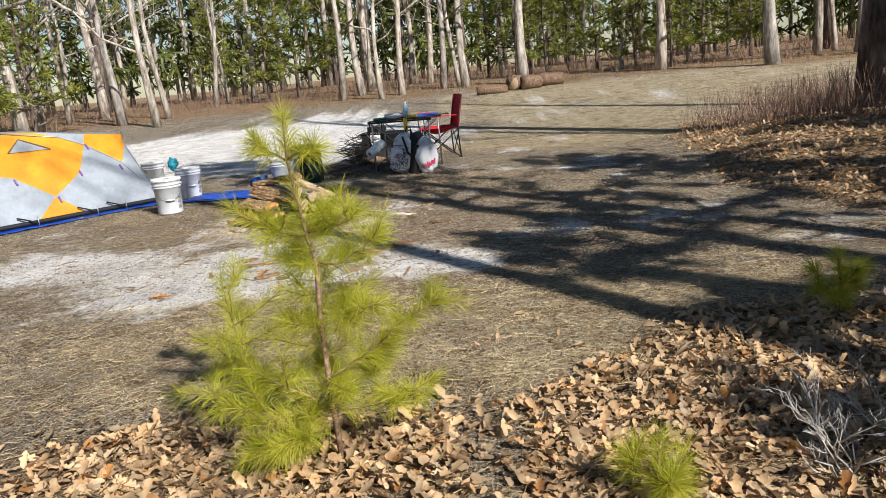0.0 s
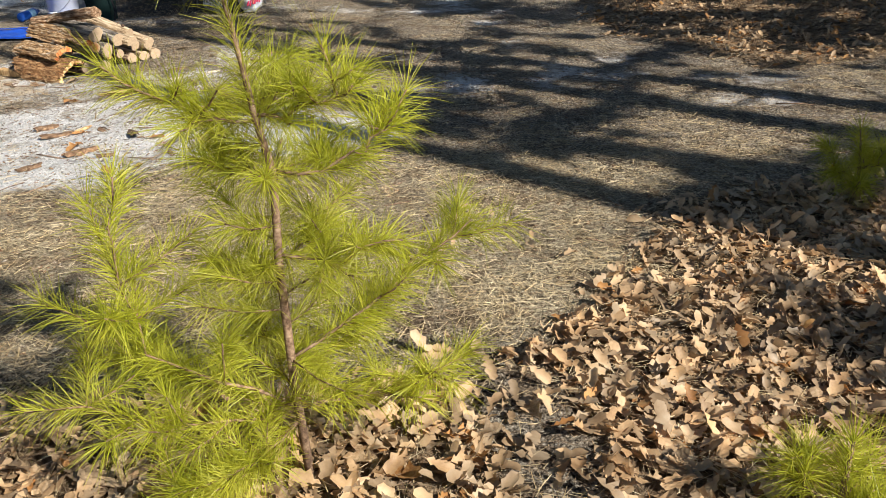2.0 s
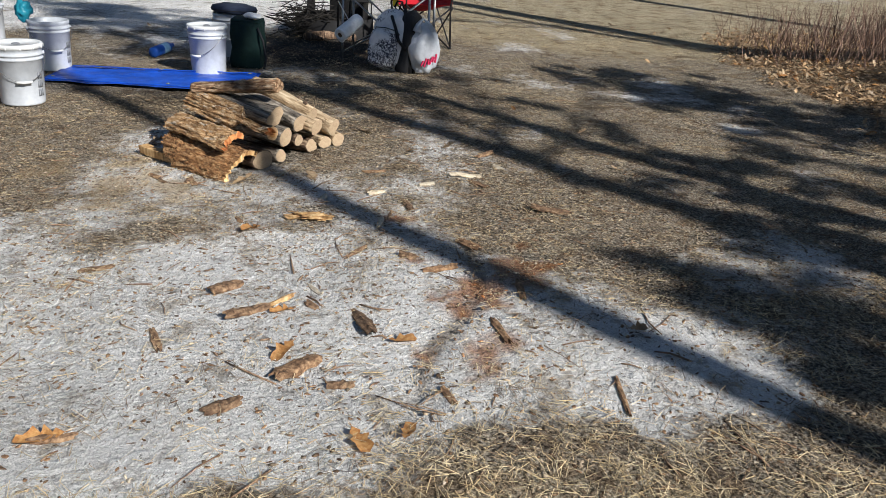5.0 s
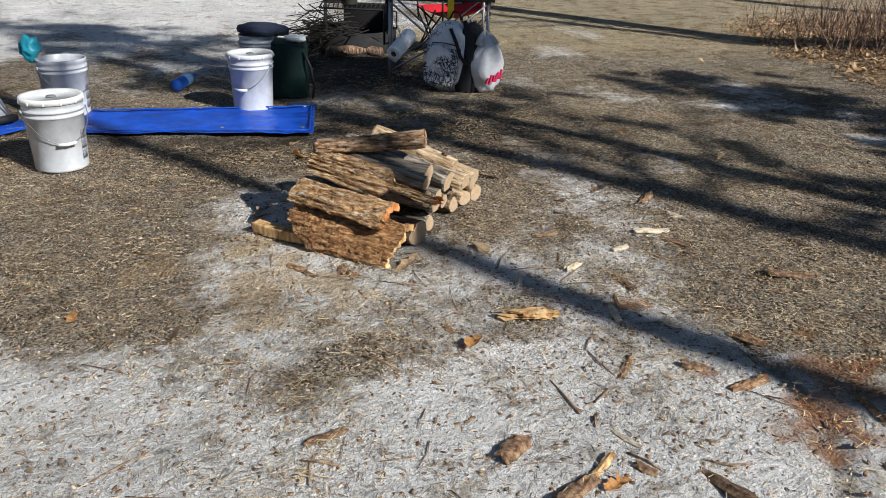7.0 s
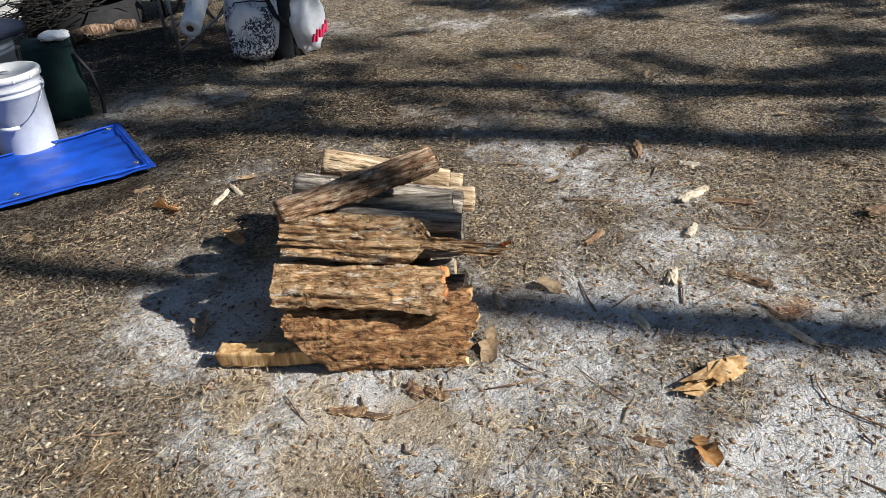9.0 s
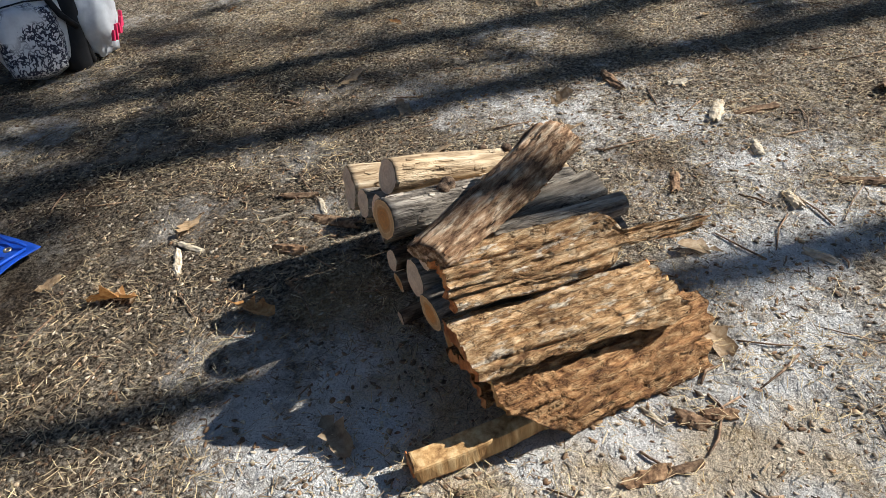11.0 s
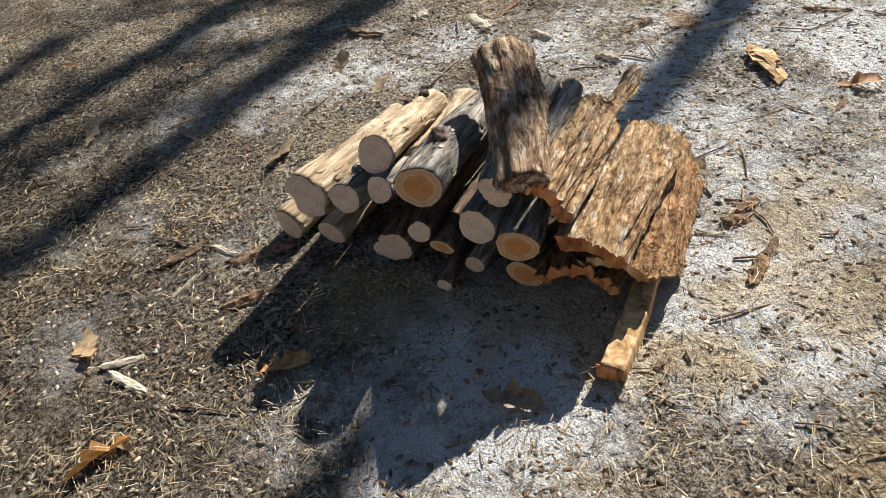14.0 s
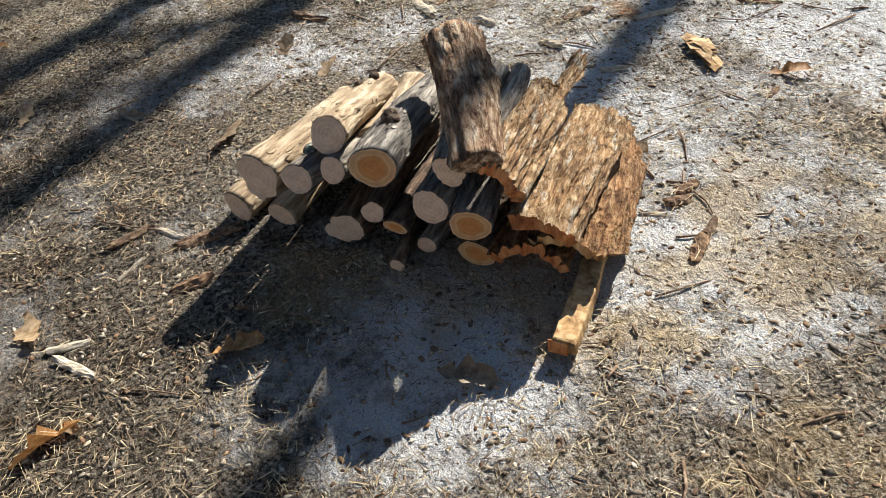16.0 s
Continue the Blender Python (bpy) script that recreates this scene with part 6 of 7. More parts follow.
sapling(0.54, 2.45, [(0, 0, -0.02), (0.0, 0.0, 0.10), (0.01, 0.01, 0.20)], [[(0, 0, 0.05), (0.05, 0.02, 0.08), (0.09, 0.03, 0.14)], [(0, 0, 0.06), (-0.05, 0.03, 0.09), (-0.08, 0.05, 0.15)], [(0, 0, 0.05), (0.01, -0.06, 0.08), (0.02, -0.09, 0.13)]], "small bright pine seedling among oak leaves", 5, 0.09)
sapling(1.72, 3.82, [(0, 0, -0.02), (0.01, 0.0, 0.15), (0.0, 0.02, 0.30)], [[(0, 0, 0.10), (0.06, 0.02, 0.13), (0.11, 0.03, 0.20)], [(0, 0, 0.12), (-0.06, 0.03, 0.15), (-0.10, 0.05, 0.22)], [(0, 0, 0.16), (0.01, -0.06, 0.19), (0.02, -0.09, 0.25)], [(0, 0, 0.08), (-0.03, -0.06, 0.1), (-0.07, -0.09, 0.14)]], "small dark green pine seedling in the shade", 6, 0.09)


def bare_bush(x, y, h, seed, count, material, label, fan=0.8):
    q, pieces = random.Random(seed), []

    def grow(o, d, ln, r, depth):
        e = o + d * ln
        m = o.lerp(e, 0.5) + Vector((q.gauss(0, 0.02), q.gauss(0, 0.02), q.gauss(0, 0.02))) * ln * 4
        pieces.append(tube_data([o, m, e], [r, r * 0.85, r * 0.6], 5))
        if depth:
            for _ in range(q.randint(2, 4)):
                grow(o.lerp(e, q.uniform(0.4, 1)), (d + Vector((q.gauss(0, 0.5), q.gauss(0, 0.5), q.gauss(0.1, 0.3)))).normalized(), ln * q.uniform(0.4, 0.7), r * 0.62, depth - 1)
    for i in range(count):
        a = q.uniform(0, 6.28)
        grow(Vector((x + q.gauss(0, 0.05), y + q.gauss(0, 0.05), -0.02)), Vector((math.cos(a) * fan, math.sin(a) * fan, 1)).normalized(), h * q.uniform(0.35, 0.6), 0.0032, 3)
    tagged(mesh_object("bare_bush", *merge(pieces), material), label, "bush")


bare_bush(1.10, 2.50, 0.42, 4, 9, BRUSH_GREY, "low leafless bush of pale grey twigs", 0.9)
bare_bush(1.35, 2.75, 0.38, 5, 7, BRUSH_GREY, "low leafless bush of pale grey twigs among leaves", 0.9)


def bank_brush():
    gen = np.random.default_rng(17)
    n = 4600
    x, y = gen.normal(5.5, 1.2, n), gen.normal(10.2, 1.5, n)
    keep = (leaf_amount(x, y) > 0.6) & (x + 0.5 * y > 8.9) & (np.hypot(x - 5.35, y - 10) > 0.4)
    x, y = x[keep], y[keep]
    n = len(x)
    b = np.column_stack([x, y, gz(x, y) - 0.02])
    w = np.column_stack([gen.normal(0, 0.28, n), gen.normal(0, 0.28, n), np.ones(n)])
    w /= np.linalg.norm(w, axis=1, keepdims=True)
    ln = gen.uniform(0.18, 0.62, n)
    v, f = blades(b, w, ln, gen.uniform(0.004, 0.008, n), gen, 0.0, True)
    j = gen.integers(0, n, n * 2)
    b2 = b[j] + w[j] * (ln[j] * gen.uniform(0.3, 0.9, n * 2))[:, None]
    w2 = w[j] + gen.normal(0, 0.7, (n * 2, 3))
    w2 /= np.linalg.norm(w2, axis=1, keepdims=True)
    v2, f2 = blades(b2, w2, gen.uniform(0.06, 0.2, n * 2), gen.uniform(0.002, 0.004, n * 2), gen, 0.0, True)
    tagged(new("bank_brush", raw_mesh("bank_brush", np.vstack([v, v2]), np.vstack([f, f2 + len(v)]), BRUSH)), "thin reddish bare stems standing on the leafy bank", "brush", kind="stuff")


bank_brush()


# ---- litter on the ground ----
def surface_z(x, y):
    """Height of the ground sheet, with its small bumps."""
    near = np.exp(-(np.maximum(0, np.hypot(x + 0.6, y - 6) - 6) / 6.0) ** 2)
    return gz(x, y) + near * ((fbm(x, y, 1.0, 2, 3) - 0.5) * 0.035 + (fbm(x, y, 9.0, 7, 3) - 0.5) * (0.020 - 0.010 * sand_amount(x, y)))


def on_things(x, y):
    """True where the stack, buckets or tarp stand."""
    u = (x + 1.62) * math.cos(radians(-41)) + (y - 7.78) * math.sin(radians(-41))
    v = -(x + 1.62) * math.sin(radians(-41)) + (y - 7.78) * math.cos(radians(-41))
    stack = (u > -0.21) & (u < 0.30) & (v > -0.33) & (v < 0.67)
    tarp = (x > -3.2) & (x < -1.6) & (y > 9.3 - 0.1 * (x + 3)) & (y < 10.2)
    return stack | tarp


def strewn(n, seed, box, weight):
    """Places on the ground, thinned by weight (0 to 1)."""
    gen = np.random.default_rng(seed)
    x, y = gen.uniform(box[0], box[1], n), gen.uniform(box[2], box[3], n)
    keep = (gen.uniform(0, 1, n) < weight(x, y)) & ~on_things(x, y)
    return x[keep], y[keep], gen


def flat_blades(x, y, gen, length, width, lift, tilt):
    n = len(x)
    a = gen.uniform(0, 2 * math.pi, n)
    b = np.column_stack([x, y, surface_z(x, y) + lift * gen.uniform(0.2, 1, n)])
    t = np.abs(gen.normal(0, tilt, n))
    w = np.column_stack([np.cos(a), np.sin(a), t])
    w /= np.linalg.norm(w, axis=1, keepdims=True)
    up = np.array([[0, 0, 1.0]]) + gen.normal(0, 0.35, (n, 3))
    side = np.cross(w, up)
    side /= np.linalg.norm(side, axis=1, keepdims=True)
    L, W = length[:, None], width[:, None]
    curve = np.column_stack([-w[:, 1], w[:, 0], np.zeros(n)]) * (gen.normal(0, 0.05, n) * length)[:, None]
    tip = b + w * L
    tip[:, 2] = np.maximum(tip[:, 2] - t * length * 0.9, b[:, 2] + 0.001)
    v = np.stack([b - side * W / 2, b + side * W / 2, tip + curve + side * W * 0.35, tip + curve - side * W * 0.35], axis=1).reshape(-1, 3)
    return v, np.arange(n)[:, None] * 4 + np.array([0, 1, 2, 3])


def needle_litter():
    near = lambda x, y: np.clip(1.15 - 1.45 * sand_amount(x, y) + 0.75 * np.clip((fbm(x, y, 5.0, 45, 3) - 0.54) * 8, 0, 1) * sand_amount(x, y) - 0.25 * leaf_amount(x, y), 0.0, 1) * np.exp(-(np.maximum(0, np.hypot(x + 0.8, y - 6.5) - 3.2) / 3.5) ** 2) * (0.45 + 0.9 * fbm(x, y, 3.0, 44, 3))
    x, y, gen = strewn(430000, 71, (-5, 5, 2.4, 14), near)
    v, f = flat_blades(x, y, gen, gen.uniform(0.02, 0.06, len(x)) * np.where(y > 6.2, 0.55, 1.0), gen.uniform(0.0010, 0.0024, len(x)), 0.010, 0.22)
    tagged(new("needle_litter", raw_mesh("needle_litter", v, f, NEEDLE_DEAD)), "dead brown pine needles strewn over the sand", "litter", kind="stuff")
    pale = lambda x, y: np.clip(0.12 + 1.0 * grass_amount(x, y) * np.clip(0.25 + 5 * (fbm(x, y, 6.0, 46, 3) - 0.44), 0.15, 1) + 0.25 * (fbm(x, y, 2.0, 3, 3) > 0.55) + 0.9 * np.clip((fbm(x, y, 4.0, 47, 3) - 0.60) * 9, 0, 1) * sand_amount(x, y), 0, 1) * np.exp(-(np.maximum(0, np.hypot(x + 0.4, y - 5.5) - 3.5) / 4.5) ** 2) * (1 - 0.7 * sand_amount(x, y))
    x, y, gen = strewn(900000, 72, (-5, 6, 2.2, 15), pale)
    v, f = flat_blades(x, y, gen, gen.uniform(0.02, 0.075, len(x)) * np.where(y > 6.0, 0.6, 1.0), gen.uniform(0.0010, 0.0022, len(x)), 0.022, 0.35)
    tagged(new("straw_litter", raw_mesh("straw_litter", v, f, STRAW)), "pale dry grass straw lying flat in tufts", "grass", kind="stuff")


needle_litter()


def trodden_bits():
    round_stack = lambda x, y: np.exp(-(np.hypot(x + 1.3, y - 7.9) / 2.4) ** 4) * np.clip(0.15 + 3.2 * (fbm(x, y, 3.6, 48, 4) - 0.40), 0.04, 1) * (1 - 0.6 * sand_amount(x, y)) * (1 - 0.65 * dark_ground_amount(x, y))
    for seed, n, mat, lo, hi, name, label in ((73, 80000, STRAW_OLD, 0.006, 0.030, "straw_bits", "short broken bits of pale straw on the trodden ground"), (74, 120000, NEEDLE_DEAD, 0.006, 0.034, "needle_bits", "short broken dead needles on the trodden ground")):
        x, y, gen = strewn(n, seed, (-4.2, 1.6, 5.2, 10.6), round_stack)
        v, f = flat_blades(x, y, gen, gen.uniform(lo, hi, len(x)), gen.uniform(0.0012, 0.0034, len(x)), 0.009, 0.35)
        tagged(new(name, raw_mesh(name, v, f, mat)), label, "litter", kind="stuff")


trodden_bits()


def leaf_shape(seed):
    """A lobed, curled oak leaf about 1 long: verts and triangles."""
    q = random.Random(seed)
    lobes = q.choice((3, 3, 4))
    left, right, spine = [], [], []
    steps = lobes * 2 + 1
    for i in range(steps + 1):
        t = i / steps
        env = math.sin(math.pi * min(1, t * 0.9 + 0.08)) ** 0.7 * (0.7 + 0.5 * t) * 0.30
        cut = 0.30 + 0.70 * (0.5 - 0.5 * math.cos(2 * math.pi * lobes * t + 0.6)) ** 0.7
        w = env * cut * (1 if 0 < i < steps else 0.15)
        spine.append((t, 0.0))
        left.append((t + 0.06 * cut, w * q.uniform(0.85, 1.15)))
        right.append((t + 0.06 * cut, -w * q.uniform(0.85, 1.15)))
    cx, cy, tw = q.uniform(-0.5, 0.9), q.uniform(0.6, 3.2) * q.choice((1, 1, -1)), q.uniform(-0.6, 0.6)

    def lift(p):
        x, y = p
        return (x - 0.5, y, cx * 0.35 * (x - 0.5) ** 2 + cy * y * y + tw * (x - 0.5) * y + 0.02 * math.sin(9 * x + seed))
    verts = [lift(p) for p in spine] + [lift(p) for p in left] + [lift(p) for p in right]
    n, faces = steps + 1, []
    for i in range(steps):
        faces += [(i, i + 1, n + i + 1), (i, n + i + 1, n + i), (i, 2 * n + i, 2 * n + i + 1), (i, 2 * n + i + 1, i + 1)]
    k = len(verts)      # stalk
    verts += [(-0.5, 0.012, verts[0][2]), (-0.5, -0.012, verts[0][2]), (-0.72, 0.0, verts[0][2] + 0.03)]
    faces.append((k, k + 1, k + 2))
    low = min(v[2] for v in verts)
    return np.array([(x, y, z - low) for x, y, z in verts]), np.array(faces)


SHAPES = [leaf_shape(i) for i in range(9)]


def leaf_meshes(material, tag):
    out = []
    for i, (v, f) in enumerate(SHAPES):
        me = raw_mesh("oak_leaf", v, f, material)
        me.shade_smooth()
        out.append(me)
    return out


LEAVES, LEAVES_ORANGE = leaf_meshes(LEAF_DRY, "dry"), leaf_meshes(LEAF_ORANGE, "orange")


def single_leaf(x, y, size, q, meshes, parent):
    ob = new("oak_leaf", q.choice(meshes))
    ob.parent = parent
    z = float(surface_z(np.array(x), np.array(y)))
    ob.matrix_world = pose(x, y, z + 0.001 + q.uniform(0, 0.012), q.gauss(0, 13), q.gauss(0, 13), q.uniform(0, 360)) @ Matrix.Diagonal((size, size, size, 1))
    return ob


def leaf_litter():
    q = random.Random(33)
    # leaves that lie singly on the sand and round the stack: (x, y, length, orange)
    for x, y, s, o in ((-1.46, 6.73, 0.12, 1), (-1.54, 7.36, 0.13, 0), (-1.20, 7.44, 0.12, 0), (-1.43, 8.97, 0.16, 0), (-1.74, 8.51, 0.12, 1), (-1.81, 8.94, 0.17, 1), (-2.06, 8.08, 0.13, 0), (-1.30, 5.70, 0.11, 1), (-0.92, 5.76, 0.10, 1), (-1.09, 5.22, 0.11, 1), (-0.96, 5.25, 0.09, 1), (-1.90, 5.31, 0.12, 1), (-2.75, 7.20, 0.09, 1), (-1.31, 5.99, 0.09, 1), (-1.81, 9.18, 0.09, 0), (-0.87, 8.35, 0.14, 0), (-2.29, 9.11, 0.10, 0), (-0.35, 8.95, 0.13, 0), (-0.55, 8.62, 0.12, 0), (-0.62, 7.95, 0.11, 0), (-0.40, 8.05, 0.12, 0)):
        ob = single_leaf(x, y, s, q, LEAVES_ORANGE if o else LEAVES, None)
        tagged(ob, "curled orange-brown oak leaf lying on the sand" if o else "dry brown lobed oak leaf lying on the sand", "leaf", "fallen oak leaves")
    gen = np.random.default_rng(91)
    # the nearest litter, leaf by leaf, as pieces of the ground
    count = 0
    while count < 290:
        x, y = gen.uniform(-1.2, 1.9), gen.uniform(2.35, 3.7)
        if gen.random() < float(leaf_amount(np.array(x), np.array(y))):
            single_leaf(x, y, gen.uniform(0.06, 0.105), q, LEAVES_ORANGE if gen.random() < 0.15 else LEAVES, ground)
            count += 1
    for name, mat, n, box, seed, label in (("leaf_litter", LEAF_DRY, 20000, (-3.2, 9.5, 0.4, 15), 92, "deep dry oak leaf litter"), ("leaf_litter", LEAF_DRY, 7000, (-1.6, 2.3, 1.7, 4.1), 94, "dense dry oak leaf litter by the path"), ("leaf_litter", LEAF_ORANGE, 2400, (-3.2, 9.5, 0.4, 15), 93, "orange-brown oak leaves among the litter")):
        near = lambda x, y: np.clip(leaf_amount(x, y) * 1.2, 0.006, 1) * np.where(y < 4.6, 1.0, np.where(np.hypot(x - 4.6, y - 9) < 3.8, 0.9, 0.5))
        x, y, g = strewn(n * 4, seed, box, near)
        x, y = x[:n], y[:n]
        vs, fs, k = [], [], 0
        z = surface_z(x, y)
        for i in range(len(x)):
            v, f = SHAPES[i % len(SHAPES)]
            s = g.uniform(0.038, 0.080)
            m = np.array(Euler((g.normal(0, 0.38), g.normal(0, 0.38), g.uniform(0, 6.28))).to_matrix())
            w = (v * s) @ m.T
            w[:, 2] -= w[:, 2].min() - 0.001 - g.uniform(0, 0.020) * (1 if y[i] < 5 or x[i] > 2.4 else 0.1)
            vs.append(w + (x[i], y[i], z[i]))
            fs.append(f + k)
            k += len(v)
        me = raw_mesh(name, np.vstack(vs), np.vstack(fs), mat)
        me.shade_smooth()
        tagged(new(name, me), label, "leaf litter", kind="stuff")


leaf_litter()


# ---- chips, bark and sticks ----
CLOD = surface("crumbly_soil", (0.10, 0.07, 0.045), (0.30, 0.235, 0.165), (0.58, 0.50, 0.40), 30, 3, 0.95, 0, vary=0.6)

def flake(seed, long, wide, thick):
    q = random.Random(seed)
    n = 9 if long < 1 else 6
    top, bot = [], []
    for i in range(n):
        a = 2 * math.pi * i / n
        r = q.uniform(0.7, 1.15)
        x, y = math.cos(a) * r * long / 2, math.sin(a) * r * wide / 2
        bow = thick * 0.9 * (1 - (2 * y / wide) ** 2)
        top.append((x, y, thick + bow + q.uniform(-0.2, 0.3) * thick))
        bot.append((x * 1.03, y * 1.03, max(0, bow * 0.5)))
    verts = top + bot + [(0, 0, thick * 1.9 + q.uniform(-0.2, 0.5) * thick), (0, 0, thick * 0.4)]
    faces = [(i, (i + 1) % n, 2 * n) for i in range(n)] + [(n + (i + 1) % n, n + i, 2 * n + 1) for i in range(n)]
    faces += [(i, n + i, n + (i + 1) % n, (i + 1) % n) for i in range(n)]
    return verts, faces


def bark_plate(seed, long, wide):
    """A ragged, curled plate of bark: ridged along its length, torn at both ends."""
    nu, nv = 13, 6
    k = seed * 7.3
    curl = 0.35 + 0.5 * abs(noise.noise((k, 0, 2)))
    thick = 0.004 + 0.10 * wide
    tops, bots = [], []
    for j in range(nv):
        for i in range(nu):
            u, v = i / (nu - 1) * 2 - 1, j / (nv - 1) * 2 - 1
            end = 1 + 0.30 * noise.noise((v * 2.3, k, 1)) * abs(u)
            side = (1 - 0.30 * abs(u) ** 3) * (1 + 0.35 * noise.noise((u * 2.6, k, 4 + (v > 0))))
            x, y = u * end * long / 2, v * side * wide / 2
            z = wide * 0.5 * curl * (1 - v * v) + 0.10 * wide * noise.noise((u * 2, v * 4, k)) + 0.12 * long * 0.3 * noise.noise((u * 1.2, k, 8))
            bots.append((x, y, z))
            tops.append((x, y, z + thick * (0.7 + 0.5 * noise.noise((u * 3, v * 7, k + 3)))))
    low = min(p[2] for p in bots)
    verts = [(x, y, z - low) for x, y, z in tops + bots]
    K, faces = nu * nv, []
    for j in range(nv - 1):
        for i in range(nu - 1):
            a = j * nu + i
            faces += [(a, a + 1, a + nu + 1, a + nu), (K + a, K + a + nu, K + a + nu + 1, K + a + 1)]
    rim = list(range(nu)) + [j * nu + nu - 1 for j in range(1, nv)] + [(nv - 1) * nu + i for i in range(nu - 2, -1, -1)] + [j * nu for j in range(nv - 2, 0, -1)]
    faces += [(b, a, K + a, K + b) for a, b in zip(rim, rim[1:] + rim[:1])]
    return verts, faces


def bark_bits():
    q = random.Random(55)
    B, C, Y = CHIP_BROWN, CHIP_PALE, SPLIT_YELLOW
    # x, y, length, width, turn, kind
    by_path = ((-1.52, 6.19, 0.13, 0.060, 39, B), (-1.43, 5.99, 0.17, 0.050, 30, B), (-1.34, 6.05, 0.17, 0.024, 34, Y), (-1.26, 5.61, 0.17, 0.070, 43, B), (-1.04, 5.90, 0.25, 0.048, -78, B), (-1.46, 5.42, 0.10, 0.050, 21, B), (-1.87, 5.31, 0.11, 0.035, 11, B), (-0.71, 6.31, 0.14, 0.038, 8, B), (-0.58, 5.80, 0.18, 0.030, -84, B), (-0.30, 5.39, 0.20, 0.016, -99, B), (-0.06, 6.96, 0.19, 0.055, -19, B), (-0.34, 7.38, 0.15, 0.045, -60, B))
    small = ((-1.70, 5.81, 0.14, 0.026, -72, B), (-1.20, 6.16, 0.09, 0.020, -65, C), (-1.21, 6.03, 0.06, 0.030, -53, B), (-0.43, 6.11, 0.14, 0.030, -96, B), (-0.82, 5.42, 0.10, 0.024, -76, B), (-1.13, 5.50, 0.08, 0.035, -1, B), (-0.89, 7.23, 0.09, 0.032, 30, C), (-0.90, 6.83, 0.15, 0.028, 78, C), (-0.39, 7.50, 0.17, 0.045, 2, C), (-0.87, 7.56, 0.12, 0.030, 8, B), (-0.82, 6.44, 0.08, 0.045, -30, B), (-1.03, 6.49, 0.14, 0.024, -131, B))
    by_stack = ((-1.93, 7.37, 0.09, 0.022, -54, B), (-1.36, 7.51, 0.10, 0.026, -121, C), (-0.85, 6.92, 0.09, 0.016, -105, B), (-1.77, 7.32, 0.07, 0.030, -75, B), (-1.52, 6.84, 0.07, 0.020, -65, B), (-0.17, 7.67, 0.08, 0.039, -64, C), (-1.19, 8.70, 0.12, 0.032, -74, B), (-1.23, 8.59, 0.11, 0.018, -140, C), (-1.53, 8.88, 0.10, 0.022, -95, C), (-1.61, 8.87, 0.13, 0.024, -142, C), (-1.62, 8.45, 0.07, 0.018, -108, B), (-1.46, 8.57, 0.11, 0.040, -91, B))
    around = ((-1.80, 7.37, 0.07, 0.038, -101, B), (-1.97, 7.43, 0.10, 0.034, -51, B), (-1.81, 7.45, 0.06, 0.014, -123, C), (-1.32, 8.71, 0.09, 0.014, -57, C), (-1.30, 8.50, 0.17, 0.045, 84, B), (-0.62, 7.35, 0.09, 0.03, 20, C), (-1.15, 7.15, 0.08, 0.03, 70, C), (-2.0, 6.35, 0.11, 0.03, 15, B), (-0.55, 6.55, 0.12, 0.04, 130, B), (-0.20, 7.9, 0.15, 0.04, 40, B), (-0.75, 7.05, 0.13, 0.035, 100, B))
    for i, (x, y, l, w, turn, m) in enumerate(by_path + small + by_stack + around):
        ob = mesh_object("bark_piece" if m is B else "wood_chip", *bark_plate(i, l, w), m, flat=True)
        ob.matrix_world = pose(x, y, float(surface_z(np.array(x), np.array(y))) - 0.001, q.gauss(0, 4), q.gauss(0, 4), turn)
        tagged(ob, "dark brown piece of fallen bark on the sand" if m is B else "pale splintered wood chip on the sand" if m is C else "yellow split wood splinter on the sand", "bark" if m is B else "wood chip", "chips on the ground")
    # the yellow splintered chunk in front of the stack
    v, f = merge([([Vector(p) + Vector((q.uniform(-0.06, 0.06), q.uniform(-0.03, 0.03), 0.012 * j)) for p in flake(200 + j, q.uniform(0.09, 0.24), q.uniform(0.02, 0.05), 0.012)[0]], flake(200 + j, 0.1, 0.03, 0.012)[1]) for j in range(5)])
    ob = mesh_object("splintered_wood", v, f, Y, flat=True)
    ob.matrix_world = pose(-1.21, 6.86, 0.004, 0, 0, -8) @ Matrix.Diagonal((1.0, 1.0, 0.4, 1.0))
    tagged(ob, "yellow splintered chunk of rotten wood on the sand", "wood chip")
    # small crumbs of bark, pale chips and twigs
    gen = np.random.default_rng(14)
    shapes = [(np.array(v), [t for t in f if len(t) == 3] + [t for q4 in f if len(q4) == 4 for t in ((q4[0], q4[1], q4[2]), (q4[0], q4[2], q4[3]))]) for v, f in (flake(300 + i, 1, q.uniform(0.2, 0.6), 0.05) for i in range(6))]
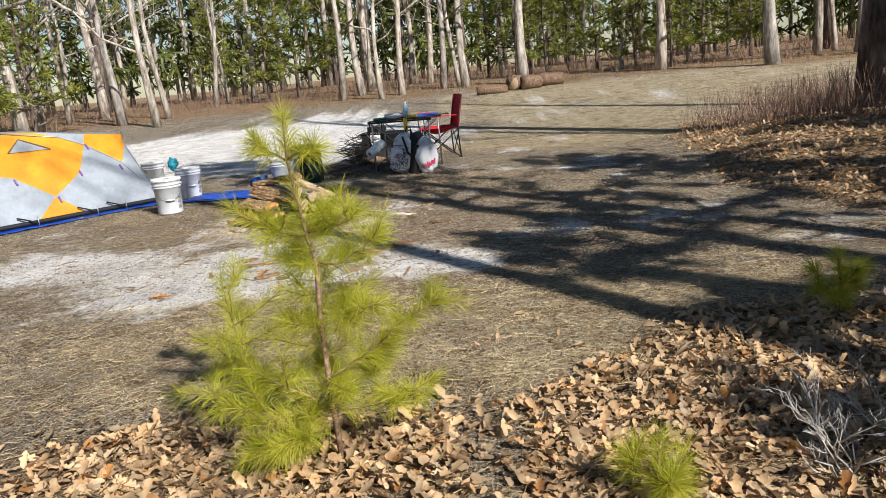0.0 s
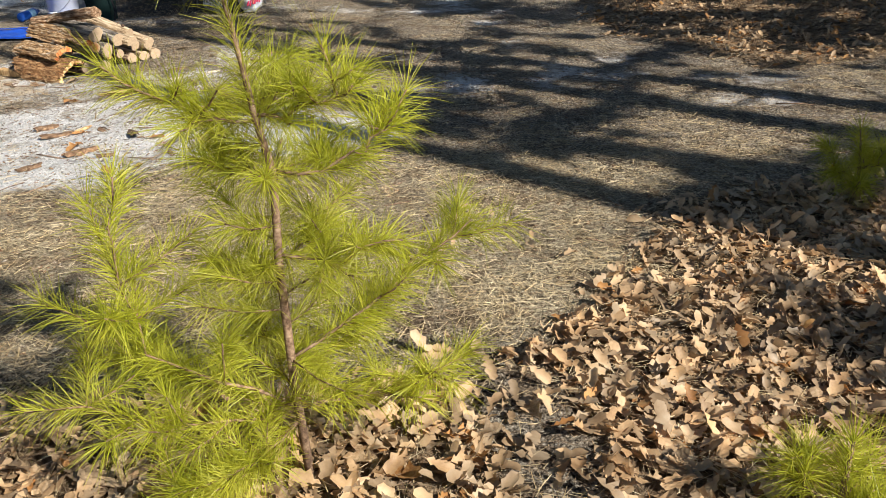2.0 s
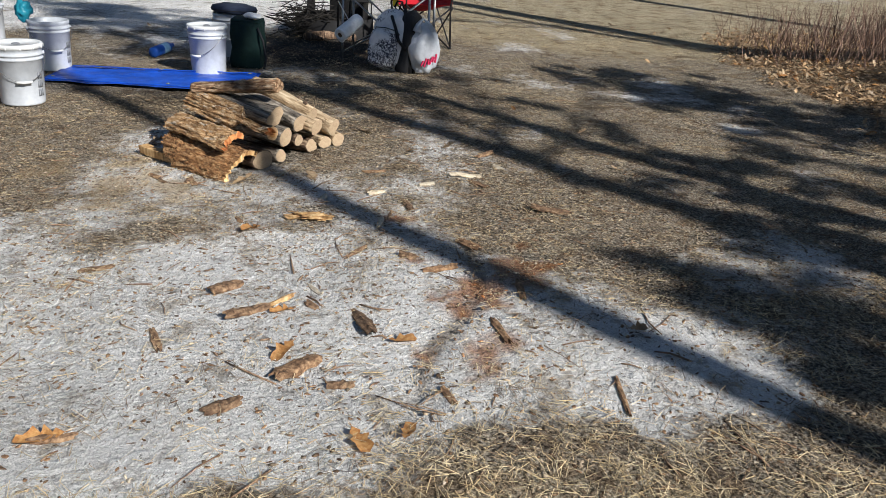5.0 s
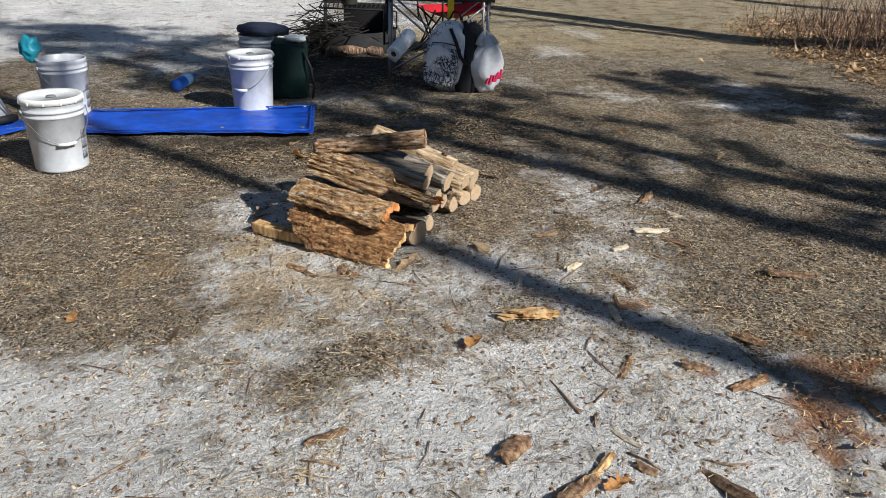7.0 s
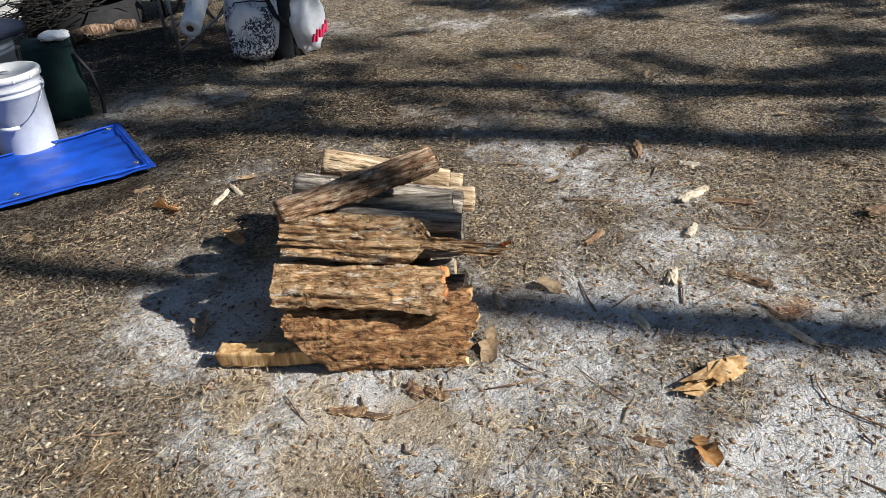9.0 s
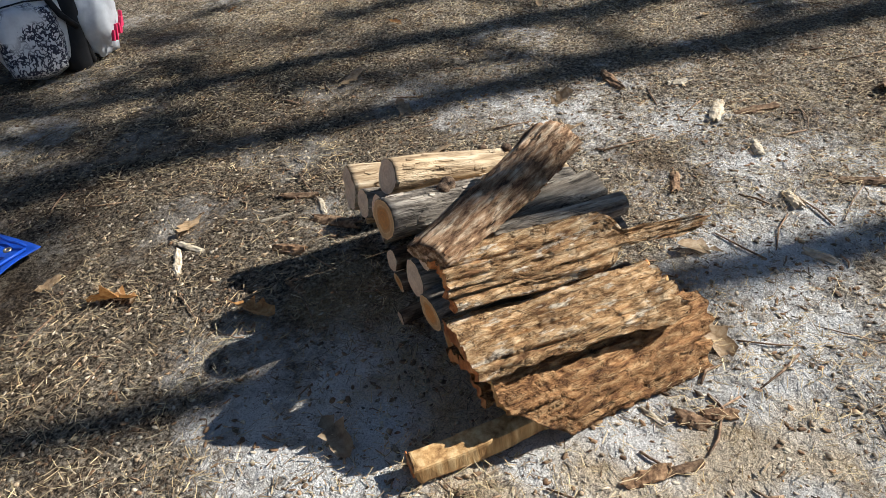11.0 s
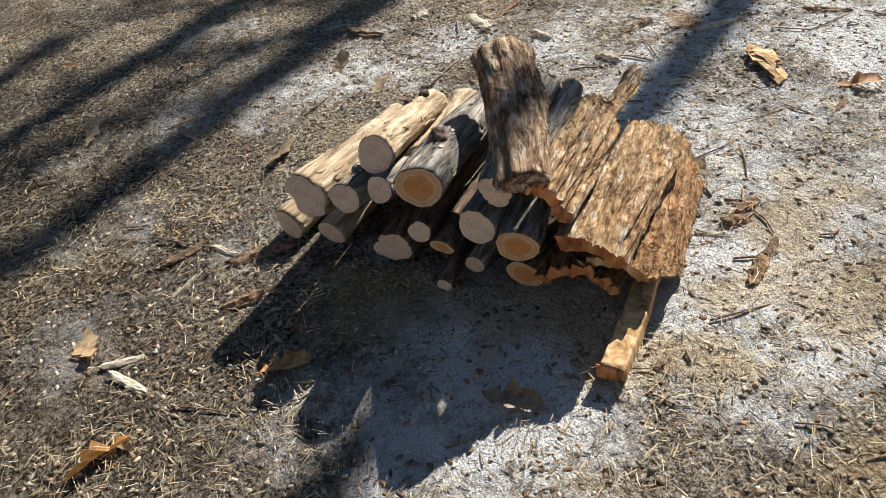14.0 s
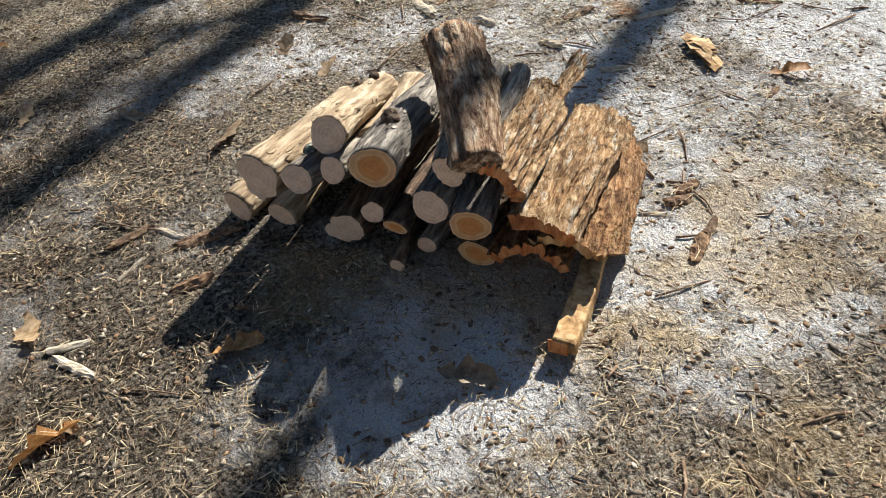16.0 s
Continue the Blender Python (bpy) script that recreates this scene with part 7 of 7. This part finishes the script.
    for name, mat, n, seed, lo, hi, weight, label in (
            ("bark_crumbs", CHIP_BROWN, 15000, 15, 0.004, 0.026, lambda x, y: np.exp(-(np.hypot(x + 0.9, y - 6.9) / 3.2) ** 2) * (0.3 + 0.9 * fbm(x, y, 2.2, 61, 3)), "small brown bark crumbs on the sand"),
            ("wood_crumbs", CHIP_PALE, 8000, 16, 0.004, 0.022, lambda x, y: np.exp(-(np.hypot(x + 1.0, y - 7.9) / 2.6) ** 2) * (0.2 + 0.9 * fbm(x, y, 2.5, 62, 3)), "small pale wood chips round the stack"),
            ("sawdust", SPLIT_YELLOW, 4500, 17, 0.003, 0.010, lambda x, y: np.maximum.reduce([np.exp(-(((x + 2.05) / 0.22) ** 2 + ((y - 7.25) / 0.2) ** 2)), np.exp(-(((x + 1.92) / 0.25) ** 2 + ((y - 7.95) / 0.25) ** 2)), 0.5 * np.exp(-(((x + 2.0) / 0.5) ** 2 + ((y - 7.6) / 0.4) ** 2))]), "yellow sawdust scattered by the stack"),
            ("red_rot_crumbs", CUT_RED, 800, 18, 0.006, 0.030, lambda x, y: np.maximum(1.0 * rot_amount(x, y), np.exp(-(((x + 1.75) / 0.15) ** 2 + ((y - 10.25) / 0.12) ** 2))), "reddish rotten wood crumbs on the sand")):
        x, y, g = strewn(n * 12, seed, (-4.5, 3, 3.6, 11), weight)
        x, y = x[:n], y[:n]
        z = surface_z(x, y)
        vs, fs, k = [], [], 0
        for i in range(len(x)):
            v, f = shapes[i % 6]
            m = np.array(Euler((g.normal(0, 0.2), g.normal(0, 0.2), g.uniform(0, 6.28))).to_matrix())
            vs.append((v * g.uniform(lo, hi)) @ m.T + (x[i], y[i], z[i]))
            fs.append(np.array(f) + k)
            k += len(v)
        tagged(new(name, raw_mesh(name, np.vstack(vs), np.vstack(fs), mat)), label, "debris", kind="stuff")
    # crumbly clods of soil and rotten litter
    x, y, g = strewn(120000, 23, (-4.2, 2.4, 3.4, 10.6), lambda x, y: np.clip(0.75 * np.exp(-(np.hypot(x + 1.0, y - 7.0) / 3.4) ** 2) * (0.1 + 1.3 * fbm(x, y, 3.0, 63, 3)) * (1 - 0.85 * sand_amount(x, y)), 0, 1))
    n = len(x)
    axes = np.array([(1, 0, 0), (0, 1, 0), (-1, 0, 0), (0, -1, 0), (0, 0, 0.6), (0, 0, -0.5)])
    tri = np.array([(0, 1, 4), (1, 2, 4), (2, 3, 4), (3, 0, 4), (1, 0, 5), (2, 1, 5), (3, 2, 5), (0, 3, 5)])
    size = 0.0022 + 0.006 * g.uniform(0, 1, n) ** 3
    a = g.uniform(0, 6.28, n)
    pts = axes[None] * g.uniform(0.55, 1.5, (n, 6, 1)) * size[:, None, None]
    pts[:, :, 0] *= g.uniform(1.0, 2.0, n)[:, None]
    px, py = pts[:, :, 0].copy(), pts[:, :, 1].copy()
    pts[:, :, 0], pts[:, :, 1] = px * np.cos(a)[:, None] - py * np.sin(a)[:, None], px * np.sin(a)[:, None] + py * np.cos(a)[:, None]
    pts += np.column_stack([x, y, surface_z(x, y) + size * 0.3])[:, None, :]
    faces = (np.arange(n)[:, None, None] * 6 + tri[None]).reshape(-1, 3)
    tagged(new("soil_clods", raw_mesh("soil_clods", pts.reshape(-1, 3), faces, CLOD)), "small crumbly clods of soil and rotten litter", "soil", kind="stuff")
    x, y, g = strewn(9000, 19, (-4, 3, 3.5, 11), lambda x, y: 0.15 * np.exp(-(np.hypot(x + 0.9, y - 6.8) / 3.2) ** 2) + 0 * x)
    pieces = []
    for px, py in zip(x, y):
        a, l = g.uniform(0, 6.28), 0.03 + 0.19 * g.uniform(0, 1) ** 2.5
        pz = float(surface_z(np.array(px), np.array(py))) + 0.003
        d = Vector((math.cos(a), math.sin(a), 0)) * l / 2
        c = Vector((px, py, pz))
        r = g.uniform(0.0012, 0.0036)
        pieces.append(tube_data([c - d, c + Vector((g.normal(0, 0.008), g.normal(0, 0.008), 0.003)), c + d], [r, r, r * 0.6], 5))
    tagged(mesh_object("twig_litter", *merge(pieces), TWIG_BARK), "thin dark twigs scattered on the sand", "twigs", kind="stuff")


bark_bits()
